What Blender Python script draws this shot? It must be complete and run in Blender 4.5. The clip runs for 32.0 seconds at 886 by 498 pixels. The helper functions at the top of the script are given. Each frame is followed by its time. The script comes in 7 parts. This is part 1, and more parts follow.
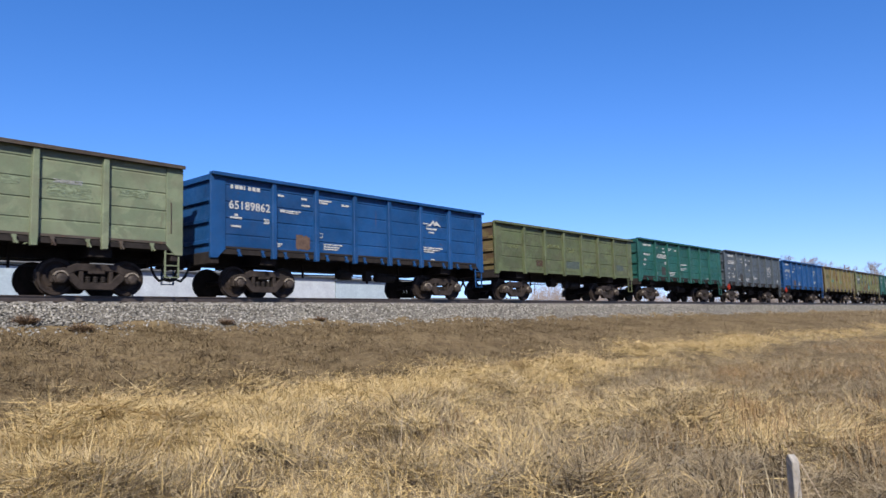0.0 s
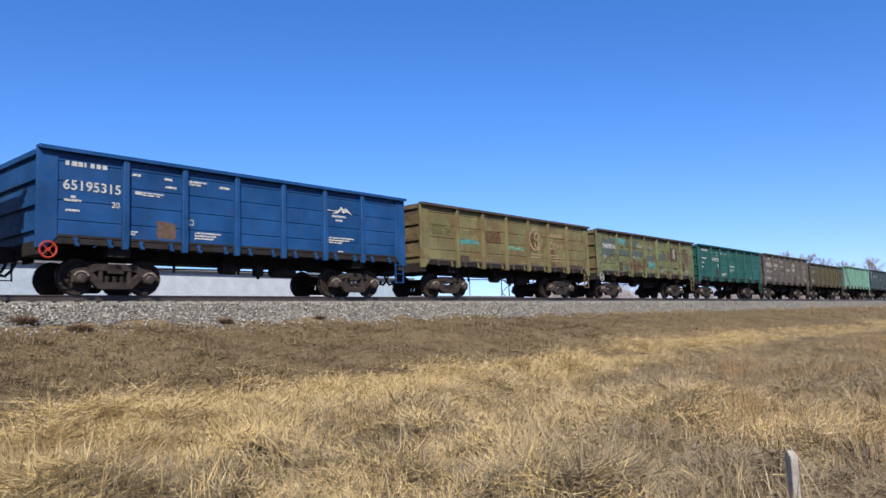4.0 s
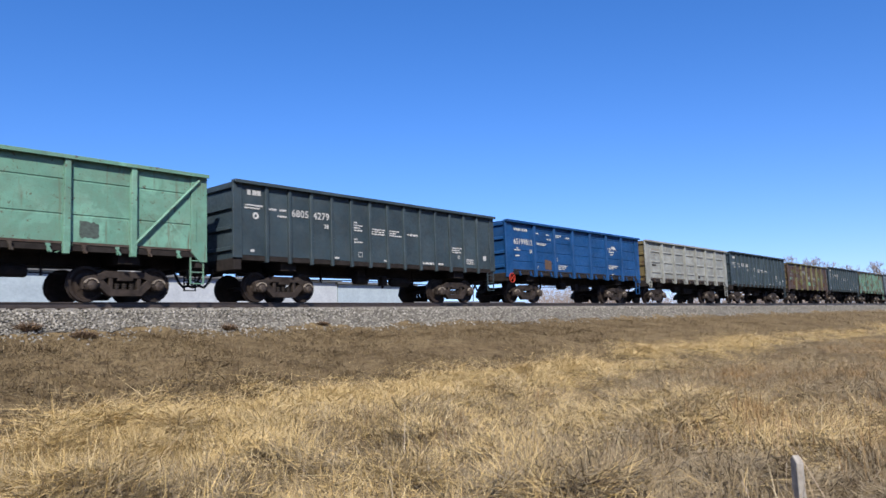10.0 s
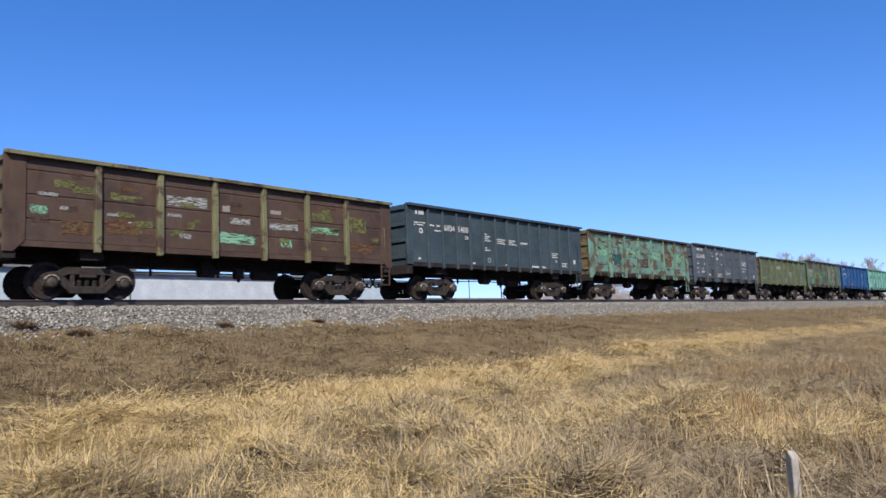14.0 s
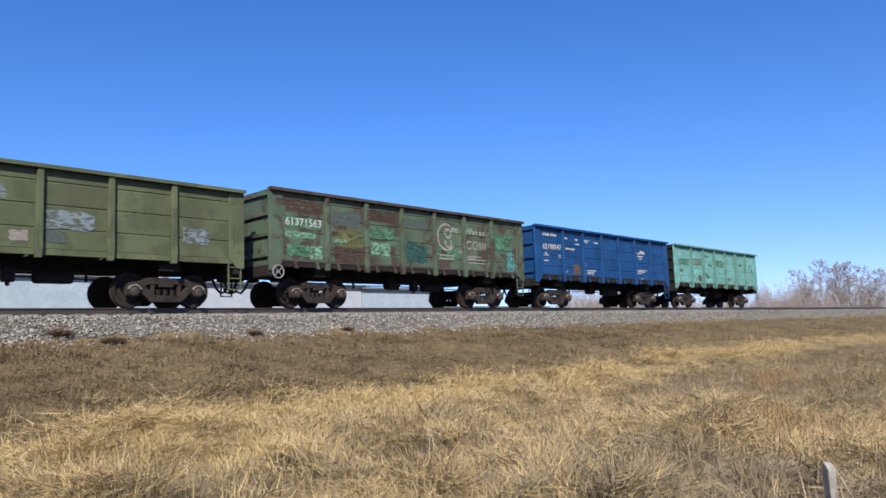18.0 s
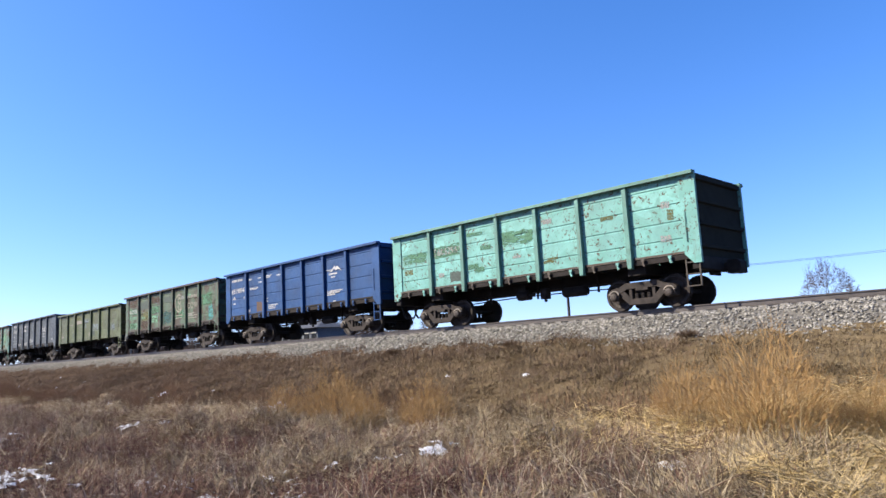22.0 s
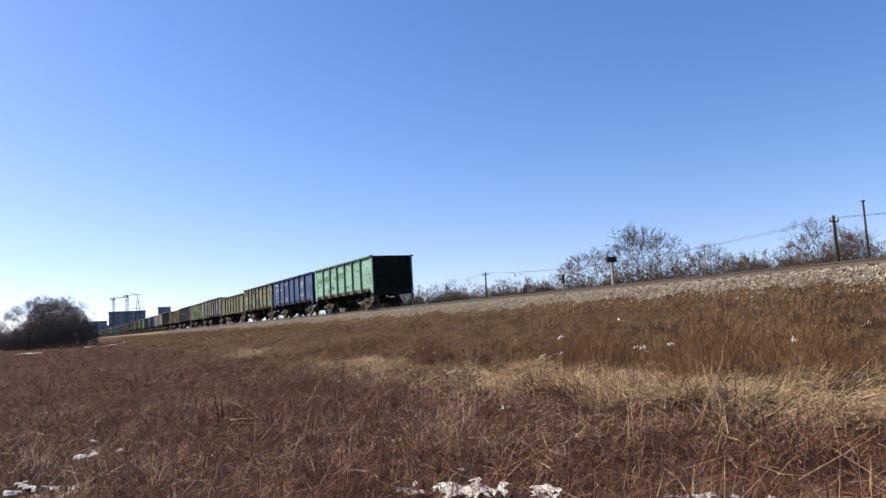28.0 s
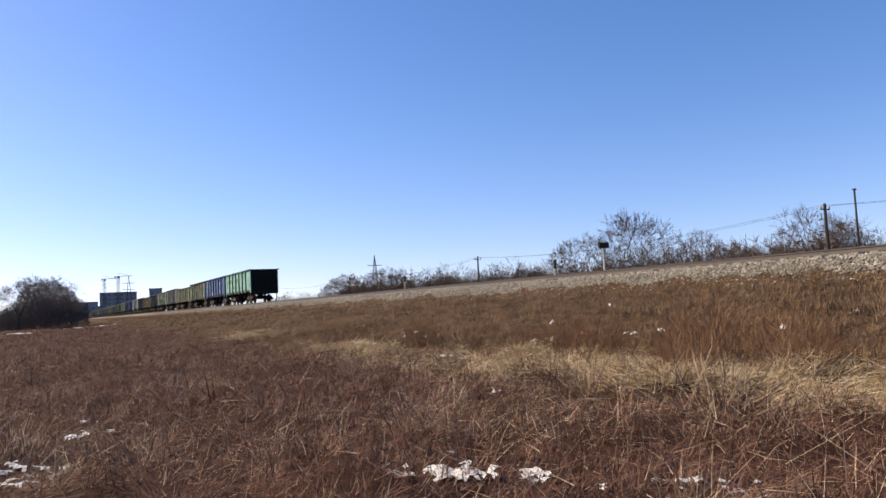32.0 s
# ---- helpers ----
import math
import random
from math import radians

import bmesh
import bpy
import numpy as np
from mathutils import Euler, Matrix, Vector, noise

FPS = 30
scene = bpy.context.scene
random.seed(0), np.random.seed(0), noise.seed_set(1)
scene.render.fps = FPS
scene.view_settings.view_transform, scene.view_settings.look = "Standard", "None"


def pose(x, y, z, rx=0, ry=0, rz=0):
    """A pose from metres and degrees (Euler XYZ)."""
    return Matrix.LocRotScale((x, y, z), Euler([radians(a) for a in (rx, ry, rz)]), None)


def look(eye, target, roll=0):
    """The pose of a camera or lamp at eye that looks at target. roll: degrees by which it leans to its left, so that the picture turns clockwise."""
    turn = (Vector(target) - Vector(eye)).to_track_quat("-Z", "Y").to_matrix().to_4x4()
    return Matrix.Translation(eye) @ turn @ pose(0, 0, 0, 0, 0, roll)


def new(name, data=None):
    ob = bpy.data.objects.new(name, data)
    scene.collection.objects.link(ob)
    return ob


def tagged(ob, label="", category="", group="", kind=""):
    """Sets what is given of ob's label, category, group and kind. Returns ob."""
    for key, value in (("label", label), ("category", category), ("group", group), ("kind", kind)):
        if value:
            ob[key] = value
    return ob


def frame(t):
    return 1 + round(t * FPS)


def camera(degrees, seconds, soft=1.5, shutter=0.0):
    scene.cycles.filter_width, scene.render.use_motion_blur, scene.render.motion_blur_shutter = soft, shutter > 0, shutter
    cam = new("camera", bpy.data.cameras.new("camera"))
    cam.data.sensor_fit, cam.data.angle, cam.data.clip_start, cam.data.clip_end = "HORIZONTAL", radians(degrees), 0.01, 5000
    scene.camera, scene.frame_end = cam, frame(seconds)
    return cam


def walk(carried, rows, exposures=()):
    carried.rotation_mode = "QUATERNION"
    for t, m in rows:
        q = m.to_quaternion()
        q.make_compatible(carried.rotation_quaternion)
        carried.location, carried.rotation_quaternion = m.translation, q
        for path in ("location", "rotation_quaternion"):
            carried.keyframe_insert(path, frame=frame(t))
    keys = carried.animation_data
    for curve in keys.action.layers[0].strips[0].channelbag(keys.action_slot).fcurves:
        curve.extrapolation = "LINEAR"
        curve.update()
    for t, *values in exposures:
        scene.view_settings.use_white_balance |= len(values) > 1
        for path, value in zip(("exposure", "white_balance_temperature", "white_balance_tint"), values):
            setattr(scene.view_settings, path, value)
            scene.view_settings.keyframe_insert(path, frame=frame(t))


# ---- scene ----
# metres: the rails run along x at y = TRACK; the eye stands 1.6 m over the field
EYE, TRACK, RAIL = 1.6, 20.57, 2.605
PITCH = 13.92            # coupler to coupler

# seconds, heading (0 = square to the track, positive to the left), upward tilt, lean
PATH = [
    (0.0, -48.91, 5.88, 1.62), (0.5, -48.93, 5.75, 1.64), (1.0, -49.05, 5.68, 1.64), (1.5, -48.94, 5.48, 1.66),
    (2.0, -49.05, 5.51, 1.76), (2.5, -48.98, 5.51, 1.76), (3.0, -49.04, 5.43, 1.93), (3.5, -49.04, 5.55, 1.86),
    (5.5, -48.9, 6.13, 1.96), (6.0, -48.69, 6.19, 1.73), (6.5, -48.6, 6.05, 1.8), (7.0, -48.78, 6.12, 1.93),
    (7.5, -48.72, 6.24, 1.9), (8.0, -48.95, 6.2, 1.95), (8.5, -48.8, 6.25, 2.11), (9.0, -48.7, 6.16, 2.1),
    (9.5, -48.86, 6.11, 2.16), (10.0, -48.73, 6.16, 2.09), (10.5, -48.77, 6.1, 2.03), (11.0, -48.87, 6.02, 2.06),
    (11.5, -48.91, 6.06, 2.04), (12.0, -48.83, 5.98, 2.14), (12.5, -48.77, 6.03, 2.19), (13.0, -49.01, 5.99, 2.13),
    (13.5, -48.95, 6.02, 2.2), (14.0, -49.03, 5.89, 2.22), (14.5, -48.96, 5.96, 2.13), (16.5, -48.59, 6.2, 1.84),
    (17.0, -48.32, 6.36, 1.98), (17.5, -47.98, 6.41, 2.0), (18.0, -46.82, 6.62, 2.17), (18.5, -44.83, 7.11, 2.4),
    (19.0, -41.6, 7.38, 2.39), (19.5, -36.01, 7.83, 2.62), (20.0, -25.34, 8.17, 2.37), (20.2, -19.55, 8.48, 2.25), (20.5, -8.1, 9.5, 2.4), (20.8, 2.7, 9.95, 2.14),
    (21.0, 10.7, 10.0, 2.23), (21.5, 31.11, 9.32, 2.45), (22.0, 45.74, 8.18, 2.87), (22.5, 54.51, 6.45, 2.99),
    (23.0, 60.26, 4.75, 3.65), (23.5, 64.44, 4.59, 3.47), (24.0, 67.31, 5.36, 4.02), (24.5, 67.1, 5.55, 4.05),
    (25.0, 65.0, 5.75, 4.18), (25.5, 63.95, 6.25, 4.25), (26.0, 60.75, 6.4, 4.25), (26.5, 61.5, 6.3, 4.15),
    (28.5, 62.95, 5.15, 3.0), (29.0, 63.2, 4.62, 2.85), (29.5, 63.2, 4.64, 2.8), (30.0, 63.44, 4.45, 2.75),
    (30.5, 62.93, 4.27, 2.72), (31.0, 62.75, 4.25, 2.7), (31.5, 62.6, 4.05, 2.72), (32.0, 61.95, 4.24, 2.75),
]
TRAIN = [(0, 4.11), (3, -41.08), (6, -86.87), (9, -132.92), (11, -163.69), (13, -194.46), (17, -257.36), (19, -289.04), (20, -304.53), (21, -320.17), (22, -335.79), (23, -351.66), (24, -366.28), (24.5, -373.68), (25, -380.18), (25.5, -386.68), (26, -391.18), (26.5, -394.98), (28.5, -410.68), (29, -415.4), (30, -424.9), (31, -432.8), (32, -440.4)]

# the camera's way along the track: seconds, metres towards -x
SLIDE = [(0, 0), (24, 0), (24.5, 4.5), (25, 12.3), (25.5, 21), (26, 29.3), (26.5, 33), (28.5, 33), (32, 33)]


def between(table, t):
    return float(np.interp(t, [r[0] for r in table], [r[1] for r in table]))


cam = camera(62.9, 32.0, soft=1.5, shutter=0.06)
walk(cam, [(t, pose(-between(SLIDE, t), 0, EYE, 90 + p, r, y)) for t, y, p, r in PATH],
     exposures=[(0, 0.82, 6500, 10), (20, 0.8, 6500, 10), (21, 0.9, 6500, 10), (21.5, 1.2, 6600, 10), (22, 1.4, 6900, 10), (22.5, 1.25, 6900, 10), (23, 1.0, 6800, 10), (24, 0.8, 7000, 10), (25, 0.78, 7400, 11), (26, 1.0, 7900, 12), (28.5, 1.1, 8700, 13), (32, 1.1, 8700, 13)])

# ---- daylight ----
SUN_TURN, SUN_HEIGHT = 137.0, 36.0     # heading towards the sun (as above) and its height
world = bpy.data.worlds.new("sky")
scene.world = world
world.use_nodes = True
wn = world.node_tree
sky = wn.nodes.new("ShaderNodeTexSky")
sky.sky_type, sky.sun_disc = "NISHITA", False
sky.sun_elevation, sky.sun_rotation = radians(SUN_HEIGHT), radians(-SUN_TURN)
high = wn.nodes.new("ShaderNodeVectorMath")
high.operation = "ADD"
high.inputs[1].default_value = (0, 0, 0.05)
wn.links.new(wn.nodes.new("ShaderNodeTexCoord").outputs["Generated"], high.inputs[0])
wn.links.new(high.outputs[0], sky.inputs["Vector"])
sky.altitude, sky.air_density, sky.dust_density, sky.ozone_density = 300, 1.0, 0.65, 4.5
deep = wn.nodes.new("ShaderNodeHueSaturation")
deep.inputs["Saturation"].default_value = 1.25
wn.links.new(sky.outputs[0], deep.inputs["Color"])
tint = wn.nodes.new("ShaderNodeMixRGB")
tint.blend_type = "MULTIPLY"
tint.inputs[0].default_value = 1.0
tint.inputs[2].default_value = (1.12, 0.95, 1.15, 1)
wn.links.new(deep.outputs[0], tint.inputs[1])
wn.links.new(tint.outputs[0], wn.nodes["Background"].inputs[0])
wn.nodes["Background"].inputs[1].default_value = 0.097
sun = new("sun", bpy.data.lights.new("sun", "SUN"))
sun.data.energy, sun.data.angle, sun.data.color = 5.0, radians(0.53), (1.0, 0.93, 0.82)
to_sun = Vector((-math.sin(radians(SUN_TURN)) * math.cos(radians(SUN_HEIGHT)),
                 math.cos(radians(SUN_TURN)) * math.cos(radians(SUN_HEIGHT)), math.sin(radians(SUN_HEIGHT))))
sun.matrix_world = look(to_sun * 50, (0, 0, 0))


# ---- materials ----
class Nodes:
    """A small builder for node materials."""

    def __init__(self, name, rough=0.6, metal=0.0):
        self.mat = bpy.data.materials.new(name)
        self.mat.use_nodes = True
        self.tree = self.mat.node_tree
        self.out = self.tree.nodes["Principled BSDF"]
        self.out.inputs["Roughness"].default_value = rough
        self.out.inputs["Metallic"].default_value = metal

    def node(self, kind, operation="", blend_type=""):
        n = self.tree.nodes.new("ShaderNode" + kind)
        if operation:
            n.operation = operation
        if blend_type:
            n.blend_type = blend_type
        return n

    def put(self, source, node, slot):
        if isinstance(source, (int, float)):
            node.inputs[slot].default_value = source
        elif isinstance(source, tuple):
            node.inputs[slot].default_value = (*source, 1) if len(source) == 3 and node.inputs[slot].type == "RGBA" else source
        else:
            self.tree.links.new(source, node.inputs[slot])

    def place(self, vary=True, stretch=(1, 1, 1)):
        """Object space, shifted by a random amount for each object."""
        co = self.node("TexCoord").outputs["Object"]
        m = self.node("VectorMath", operation="MULTIPLY")
        self.put(co, m, 0)
        m.inputs[1].default_value = stretch
        if not vary:
            return m.outputs[0]
        r = self.node("ObjectInfo").outputs["Random"]
        k = self.node("Math", operation="MULTIPLY")
        self.put(r, k, 0)
        k.inputs[1].default_value = 91.0
        a = self.node("VectorMath", operation="ADD")
        self.put(m.outputs[0], a, 0)
        self.put(k.outputs[0], a, 1)
        return a.outputs[0]

    def noise(self, where, scale, detail=4, rough=0.55, warp=0.0):
        n = self.node("TexNoise")
        self.put(where, n, "Vector")
        n.inputs["Scale"].default_value = scale
        n.inputs["Detail"].default_value = detail
        n.inputs["Roughness"].default_value = rough
        n.inputs["Distortion"].default_value = warp
        return n.outputs["Fac"]

    def ramp(self, fac, stops):
        n = self.node("ValToRGB")
        self.put(fac, n, 0)
        while len(n.color_ramp.elements) < len(stops):
            n.color_ramp.elements.new(0.5)
        for e, (at, colour) in zip(n.color_ramp.elements, stops):
            e.position = at
            e.color = (*colour, 1) if isinstance(colour, tuple) else (colour, colour, colour, 1)
        return n.outputs[0]

    def mix(self, fac, a, b, blend="MIX"):
        n = self.node("MixRGB", blend_type=blend)
        self.put(fac, n, 0)
        self.put(a, n, 1)
        self.put(b, n, 2)
        return n.outputs[0]

    def bump(self, height, strength=0.3, distance=0.02):
        n = self.node("Bump")
        n.inputs["Strength"].default_value = strength
        n.inputs["Distance"].default_value = distance
        self.put(height, n, "Height")
        self.put(n.outputs[0], self.out, "Normal")

    def done(self, colour, rough=None):
        self.put(colour, self.out, "Base Color")
        if rough is not None:
            self.put(rough, self.out, "Roughness")
        return self.mat


def grey(v):
    return (v, v, v)


def paint(name, base, second=None, rust=0.15, chips=0.1, stain=0.3, rough=0.55):
    """Weathered wagon paint: a faded coat, an older coat in patches, rust streaks, chips and road dirt."""
    n = Nodes(name, rough)
    n.out.inputs["Specular IOR Level"].default_value = 0.25
    base = tuple(c * 0.47 for c in base)
    second = tuple(c * 0.47 for c in second) if second else None
    p = n.place()
    fade = n.noise(p, 0.9, 3)
    lighter = tuple(min(1, c * 1.22 + 0.004) for c in base)
    darker = tuple(c * 0.74 for c in base)
    col = n.mix(n.ramp(fade, [(0.3, 0.0), (0.7, 1.0)]), darker, lighter)
    if second:
        old = n.ramp(n.noise(p, 1.3, 6, 0.65, 0.6), [(0.5, 0.0), (0.56, 1.0)])
        col = n.mix(old, col, second)
    tall = n.place(True, (2.2, 2.2, 0.22))
    streak = n.noise(tall, 3.2, 5, 0.6)
    lo = 0.70 - 0.3 * rust
    col = n.mix(n.ramp(streak, [(lo, 0.0), (lo + 0.16, 0.85)]), col, (0.085, 0.042, 0.024))
    chip = n.noise(p, 7.5, 5, 0.7, 0.8)
    lo = 0.70 - 0.25 * chips
    col = n.mix(n.ramp(chip, [(lo, 0.0), (lo + 0.03, 1.0)]), col, (0.062, 0.042, 0.031))
    dust = n.noise(p, 2.3, 6, 0.7)
    col = n.mix(n.ramp(dust, [(0.42, 0.0), (0.8, stain)]), col, (0.10, 0.085, 0.065))
    grain = n.noise(p, 26, 4, 0.7)
    col = n.mix(0.22, col, n.ramp(grain, [(0.3, 0.25), (0.7, 1.0)]), "MULTIPLY")
    n.bump(n.noise(p, 3.4, 5, 0.6), 0.35, 0.02)
    return n.done(col, n.ramp(chip, [(0.4, rough - 0.1), (0.7, 0.85)]))


def plain(name, base, spread=0.35, scale=6.0, rough=0.8, metal=0.0, relief=0.2, tint=None):
    """A dull surface with mottling at two scales."""
    n = Nodes(name, rough, metal)
    p = n.place()
    a = n.noise(p, scale, 6, 0.65)
    b = n.noise(p, scale * 7, 4, 0.7)
    n.out.inputs["Specular IOR Level"].default_value = 0.2 if rough > 0.5 else 0.5
    base = tuple(c * 0.58 for c in base)
    dark = tuple(c * (1 - spread) for c in base)
    light = tint or tuple(min(1, c * (1 + spread)) for c in base)
    col = n.mix(n.ramp(a, [(0.32, 0.0), (0.68, 1.0)]), dark, light)
    col = n.mix(0.35, col, n.ramp(b, [(0.3, 0.45), (0.7, 1.0)]), "MULTIPLY")
    n.bump(b, relief, 0.02)
    return n.done(col)


def blades(name, tones, rough=0.75, through_light=0.1):
    """Dry stems and leaves: every blade has its own tone, with paler tips of light passing through."""
    n = Nodes(name, rough)
    geo = n.node("NewGeometry")
    step = 1.0 / max(1, len(tones) - 1)
    col = n.ramp(geo.outputs["Random Per Island"], [(i * step, tuple(v * 0.55 for v in c)) for i, c in enumerate(tones)])
    n.out.inputs["Specular IOR Level"].default_value = 0.12
    n.done(col)
    t = n.node("BsdfTranslucent")
    n.put(col, t, 0)
    m = n.node("MixShader")
    m.inputs[0].default_value = through_light
    end = n.tree.nodes["Material Output"]
    n.put(n.out.outputs[0], m, 1)
    n.put(t.outputs[0], m, 2)
    n.put(m.outputs[0], end, 0)
    return n.mat


BLACK_STEEL = plain("sooty black underframe steel", (0.024, 0.02, 0.019), 0.5, 4, 0.85)
BOGIE_STEEL = plain("dusty brown cast bogie steel", (0.04, 0.031, 0.027), 0.55, 5, 0.7)
WHEEL_STEEL = plain("brown rusted wheel steel", (0.035, 0.026, 0.022), 0.45, 6, 0.6)
CAP_PAINT = plain("dark axle box cap", (0.06, 0.048, 0.042), 0.5, 9, 0.6)
ARCH_PAINT = plain("pale worn metal over the axle box", (0.27, 0.235, 0.2), 0.5, 9, 0.6)
RUBBER = plain("black rubber hose", (0.018, 0.018, 0.018), 0.3, 9, 0.6)
WHITE_PAINT = plain("chalky white stencil paint", (0.55, 0.56, 0.56), 0.35, 9, 0.7)
RED_PAINT = plain("red brake wheel paint", (0.45, 0.045, 0.025), 0.3, 8, 0.6)
COAL = plain("black coal", (0.02, 0.019, 0.019), 0.5, 7, 0.6, relief=0.6)
RAIL_STEEL = plain("dark brown rail web", (0.055, 0.042, 0.036), 0.35, 5, 0.5)
SLEEPER = plain("grey concrete sleeper", (0.3, 0.285, 0.265), 0.25, 5, 0.9)


# ---- helpers for building ----
def smooth(a, b, v):
    u = np.clip((np.asarray(v, float) - a) / (b - a), 0, 1)
    return u * u * (3 - 2 * u)


def mesh_from(name, verts, faces, material=None):
    me = bpy.data.meshes.new(name)
    me.from_pydata(verts, [], faces)
    if material:
        me.materials.append(material)
    me.update()
    return me


def quick_mesh(name, co, tris, material):
    """A mesh of many triangles from two arrays."""
    me = bpy.data.meshes.new(name)
    me.vertices.add(len(co))
    me.vertices.foreach_set("co", np.asarray(co, np.float32).ravel())
    me.loops.add(len(tris) * 3)
    me.loops.foreach_set("vertex_index", np.asarray(tris, np.int32).ravel())
    me.polygons.add(len(tris))
    me.polygons.foreach_set("loop_start", np.arange(0, len(tris) * 3, 3, dtype=np.int32))
    me.polygons.foreach_set("loop_total", np.full(len(tris), 3, np.int32))
    me.materials.append(material)
    me.update(calc_edges=True)
    me.validate()
    return me


def lumps(x, y, scale, seed):
    """Smooth value noise on the plane, about -1 to 1."""
    rs = np.random.RandomState(seed)
    grid = rs.rand(128, 128)
    u, v = np.asarray(x, float) / scale + 400.0, np.asarray(y, float) / scale + 400.0
    i, j = np.floor(u).astype(int), np.floor(v).astype(int)
    fu, fv = u - i, v - j
    fu, fv = fu * fu * (3 - 2 * fu), fv * fv * (3 - 2 * fv)
    g = lambda a, b: grid[a % 128, b % 128]
    top = g(i, j) * (1 - fu) + g(i + 1, j) * fu
    low = g(i, j + 1) * (1 - fu) + g(i + 1, j + 1) * fu
    return (top * (1 - fv) + low * fv) * 2 - 1


# cross-section of the bank: distance from the track's middle, height
BANK = [(0.0, RAIL - 0.24), (1.2, RAIL - 0.24), (1.45, RAIL - 0.25), (1.75, RAIL - 0.3), (1.95, RAIL - 0.37), (2.95, RAIL - 0.90), (3.4, RAIL - 1.0), (6.6, RAIL - 1.50),
        (9.3, RAIL - 2.12), (11.0, RAIL - 2.38), (14.0, 0.08), (17.0, 0.0), (23.0, 0.0)]


def ground_height(x, y):
    d = np.abs(np.asarray(y, float) - TRACK)
    z = np.interp(d, [b[0] for b in BANK], [b[1] for b in BANK])
    far = smooth(3.2, 5.5, d)
    low = smooth(8.5, 11.5, d)
    rough = (0.08 + 0.08 * low) * lumps(x, y, 2.6, 5) + (0.05 + 0.07 * low) * lumps(x, y, 1.0, 6) + 0.03 * lumps(x, y, 0.45, 7)
    return z + rough * far + 0.015 * lumps(x, y, 0.3, 8)


def axis(spans):
    out = []
    for a, b, step in spans:
        out += list(np.arange(a, b, step))
    return np.array(out + [spans[-1][1]])


def earth_material():
    """Thatch over soil: tan by the straw and on the bank, red-brown in the wet field towards -x."""
    n = Nodes("dry winter earth with thatch", 0.95)
    n.out.inputs["Specular IOR Level"].default_value = 0.05
    p = n.node("NewGeometry").outputs["Position"]
    big = n.noise(p, 0.22, 5, 0.6)
    mid = n.noise(p, 1.7, 6, 0.7)
    fine = n.noise(p, 14, 6, 0.75)
    col = n.mix(n.ramp(big, [(0.35, 0.0), (0.65, 1.0)]), (0.18, 0.131, 0.072), (0.29, 0.213, 0.115))
    col = n.mix(n.ramp(mid, [(0.4, 0.0), (0.75, 0.8)]), col, (0.38, 0.295, 0.17))
    xyz = n.node("SeparateXYZ")
    n.put(p, xyz, 0)
    wet = n.node("MapRange")
    n.put(xyz.outputs[0], wet, 0)
    wet.inputs[1].default_value, wet.inputs[2].default_value = -1.8, -5.0
    dry = n.node("MapRange")
    n.put(xyz.outputs[1], dry, 0)
    dry.inputs[1].default_value, dry.inputs[2].default_value = 9.2, 6.6
    both = n.node("Math", operation="MULTIPLY")
    n.put(wet.outputs[0], both, 0)
    n.put(dry.outputs[0], both, 1)
    rusty = n.node("MapRange")
    n.put(xyz.outputs[0], rusty, 0)
    rusty.inputs[1].default_value, rusty.inputs[2].default_value = -4.0, -24.0
    bank = n.mix(n.ramp(mid, [(0.35, 0.0), (0.7, 1.0)]), (0.07, 0.043, 0.028), (0.15, 0.095, 0.06))
    col = n.mix(rusty.outputs[0], col, bank)
    red = n.mix(n.ramp(mid, [(0.35, 0.0), (0.7, 1.0)]), (0.05, 0.024, 0.018), (0.1, 0.052, 0.04))
    spots = n.noise(p, 4.5, 5, 0.7, 0.5)
    col = n.mix(n.ramp(spots, [(0.5, 0.0), (0.64, 0.75)]), col, (0.075, 0.05, 0.033))
    pale = n.noise(p, 3.1, 6, 0.75, 1.0)
    col = n.mix(n.ramp(pale, [(0.58, 0.0), (0.7, 0.5)]), col, (0.3, 0.25, 0.17))
    col = n.mix(both.outputs[0], col, red)
    col = n.mix(0.6, col, n.ramp(fine, [(0.3, 0.3), (0.7, 1.0)]), "MULTIPLY")
    col = n.mix(1.0, col, grey(0.66), "MULTIPLY")
    n.bump(fine, 0.7, 0.05)
    return n.done(col)


EARTH = earth_material()
# Bed toned below the loose stones: the shade between them is in its colour.
BALLAST = plain("grey crushed stone bed", (0.18, 0.169, 0.149), 0.55, 7, 0.95, relief=1.0)


def stone_edge(x):
    """How far from the track's middle the stone lies bare; grass climbs the shoulder towards -x."""
    return 2.8 - 0.4 * smooth(-14, -34, x) + 0.2 * lumps(x, 0 * np.asarray(x, float), 1.3, 55) + 0.14 * lumps(x, 0 * np.asarray(x, float), 0.5, 56)


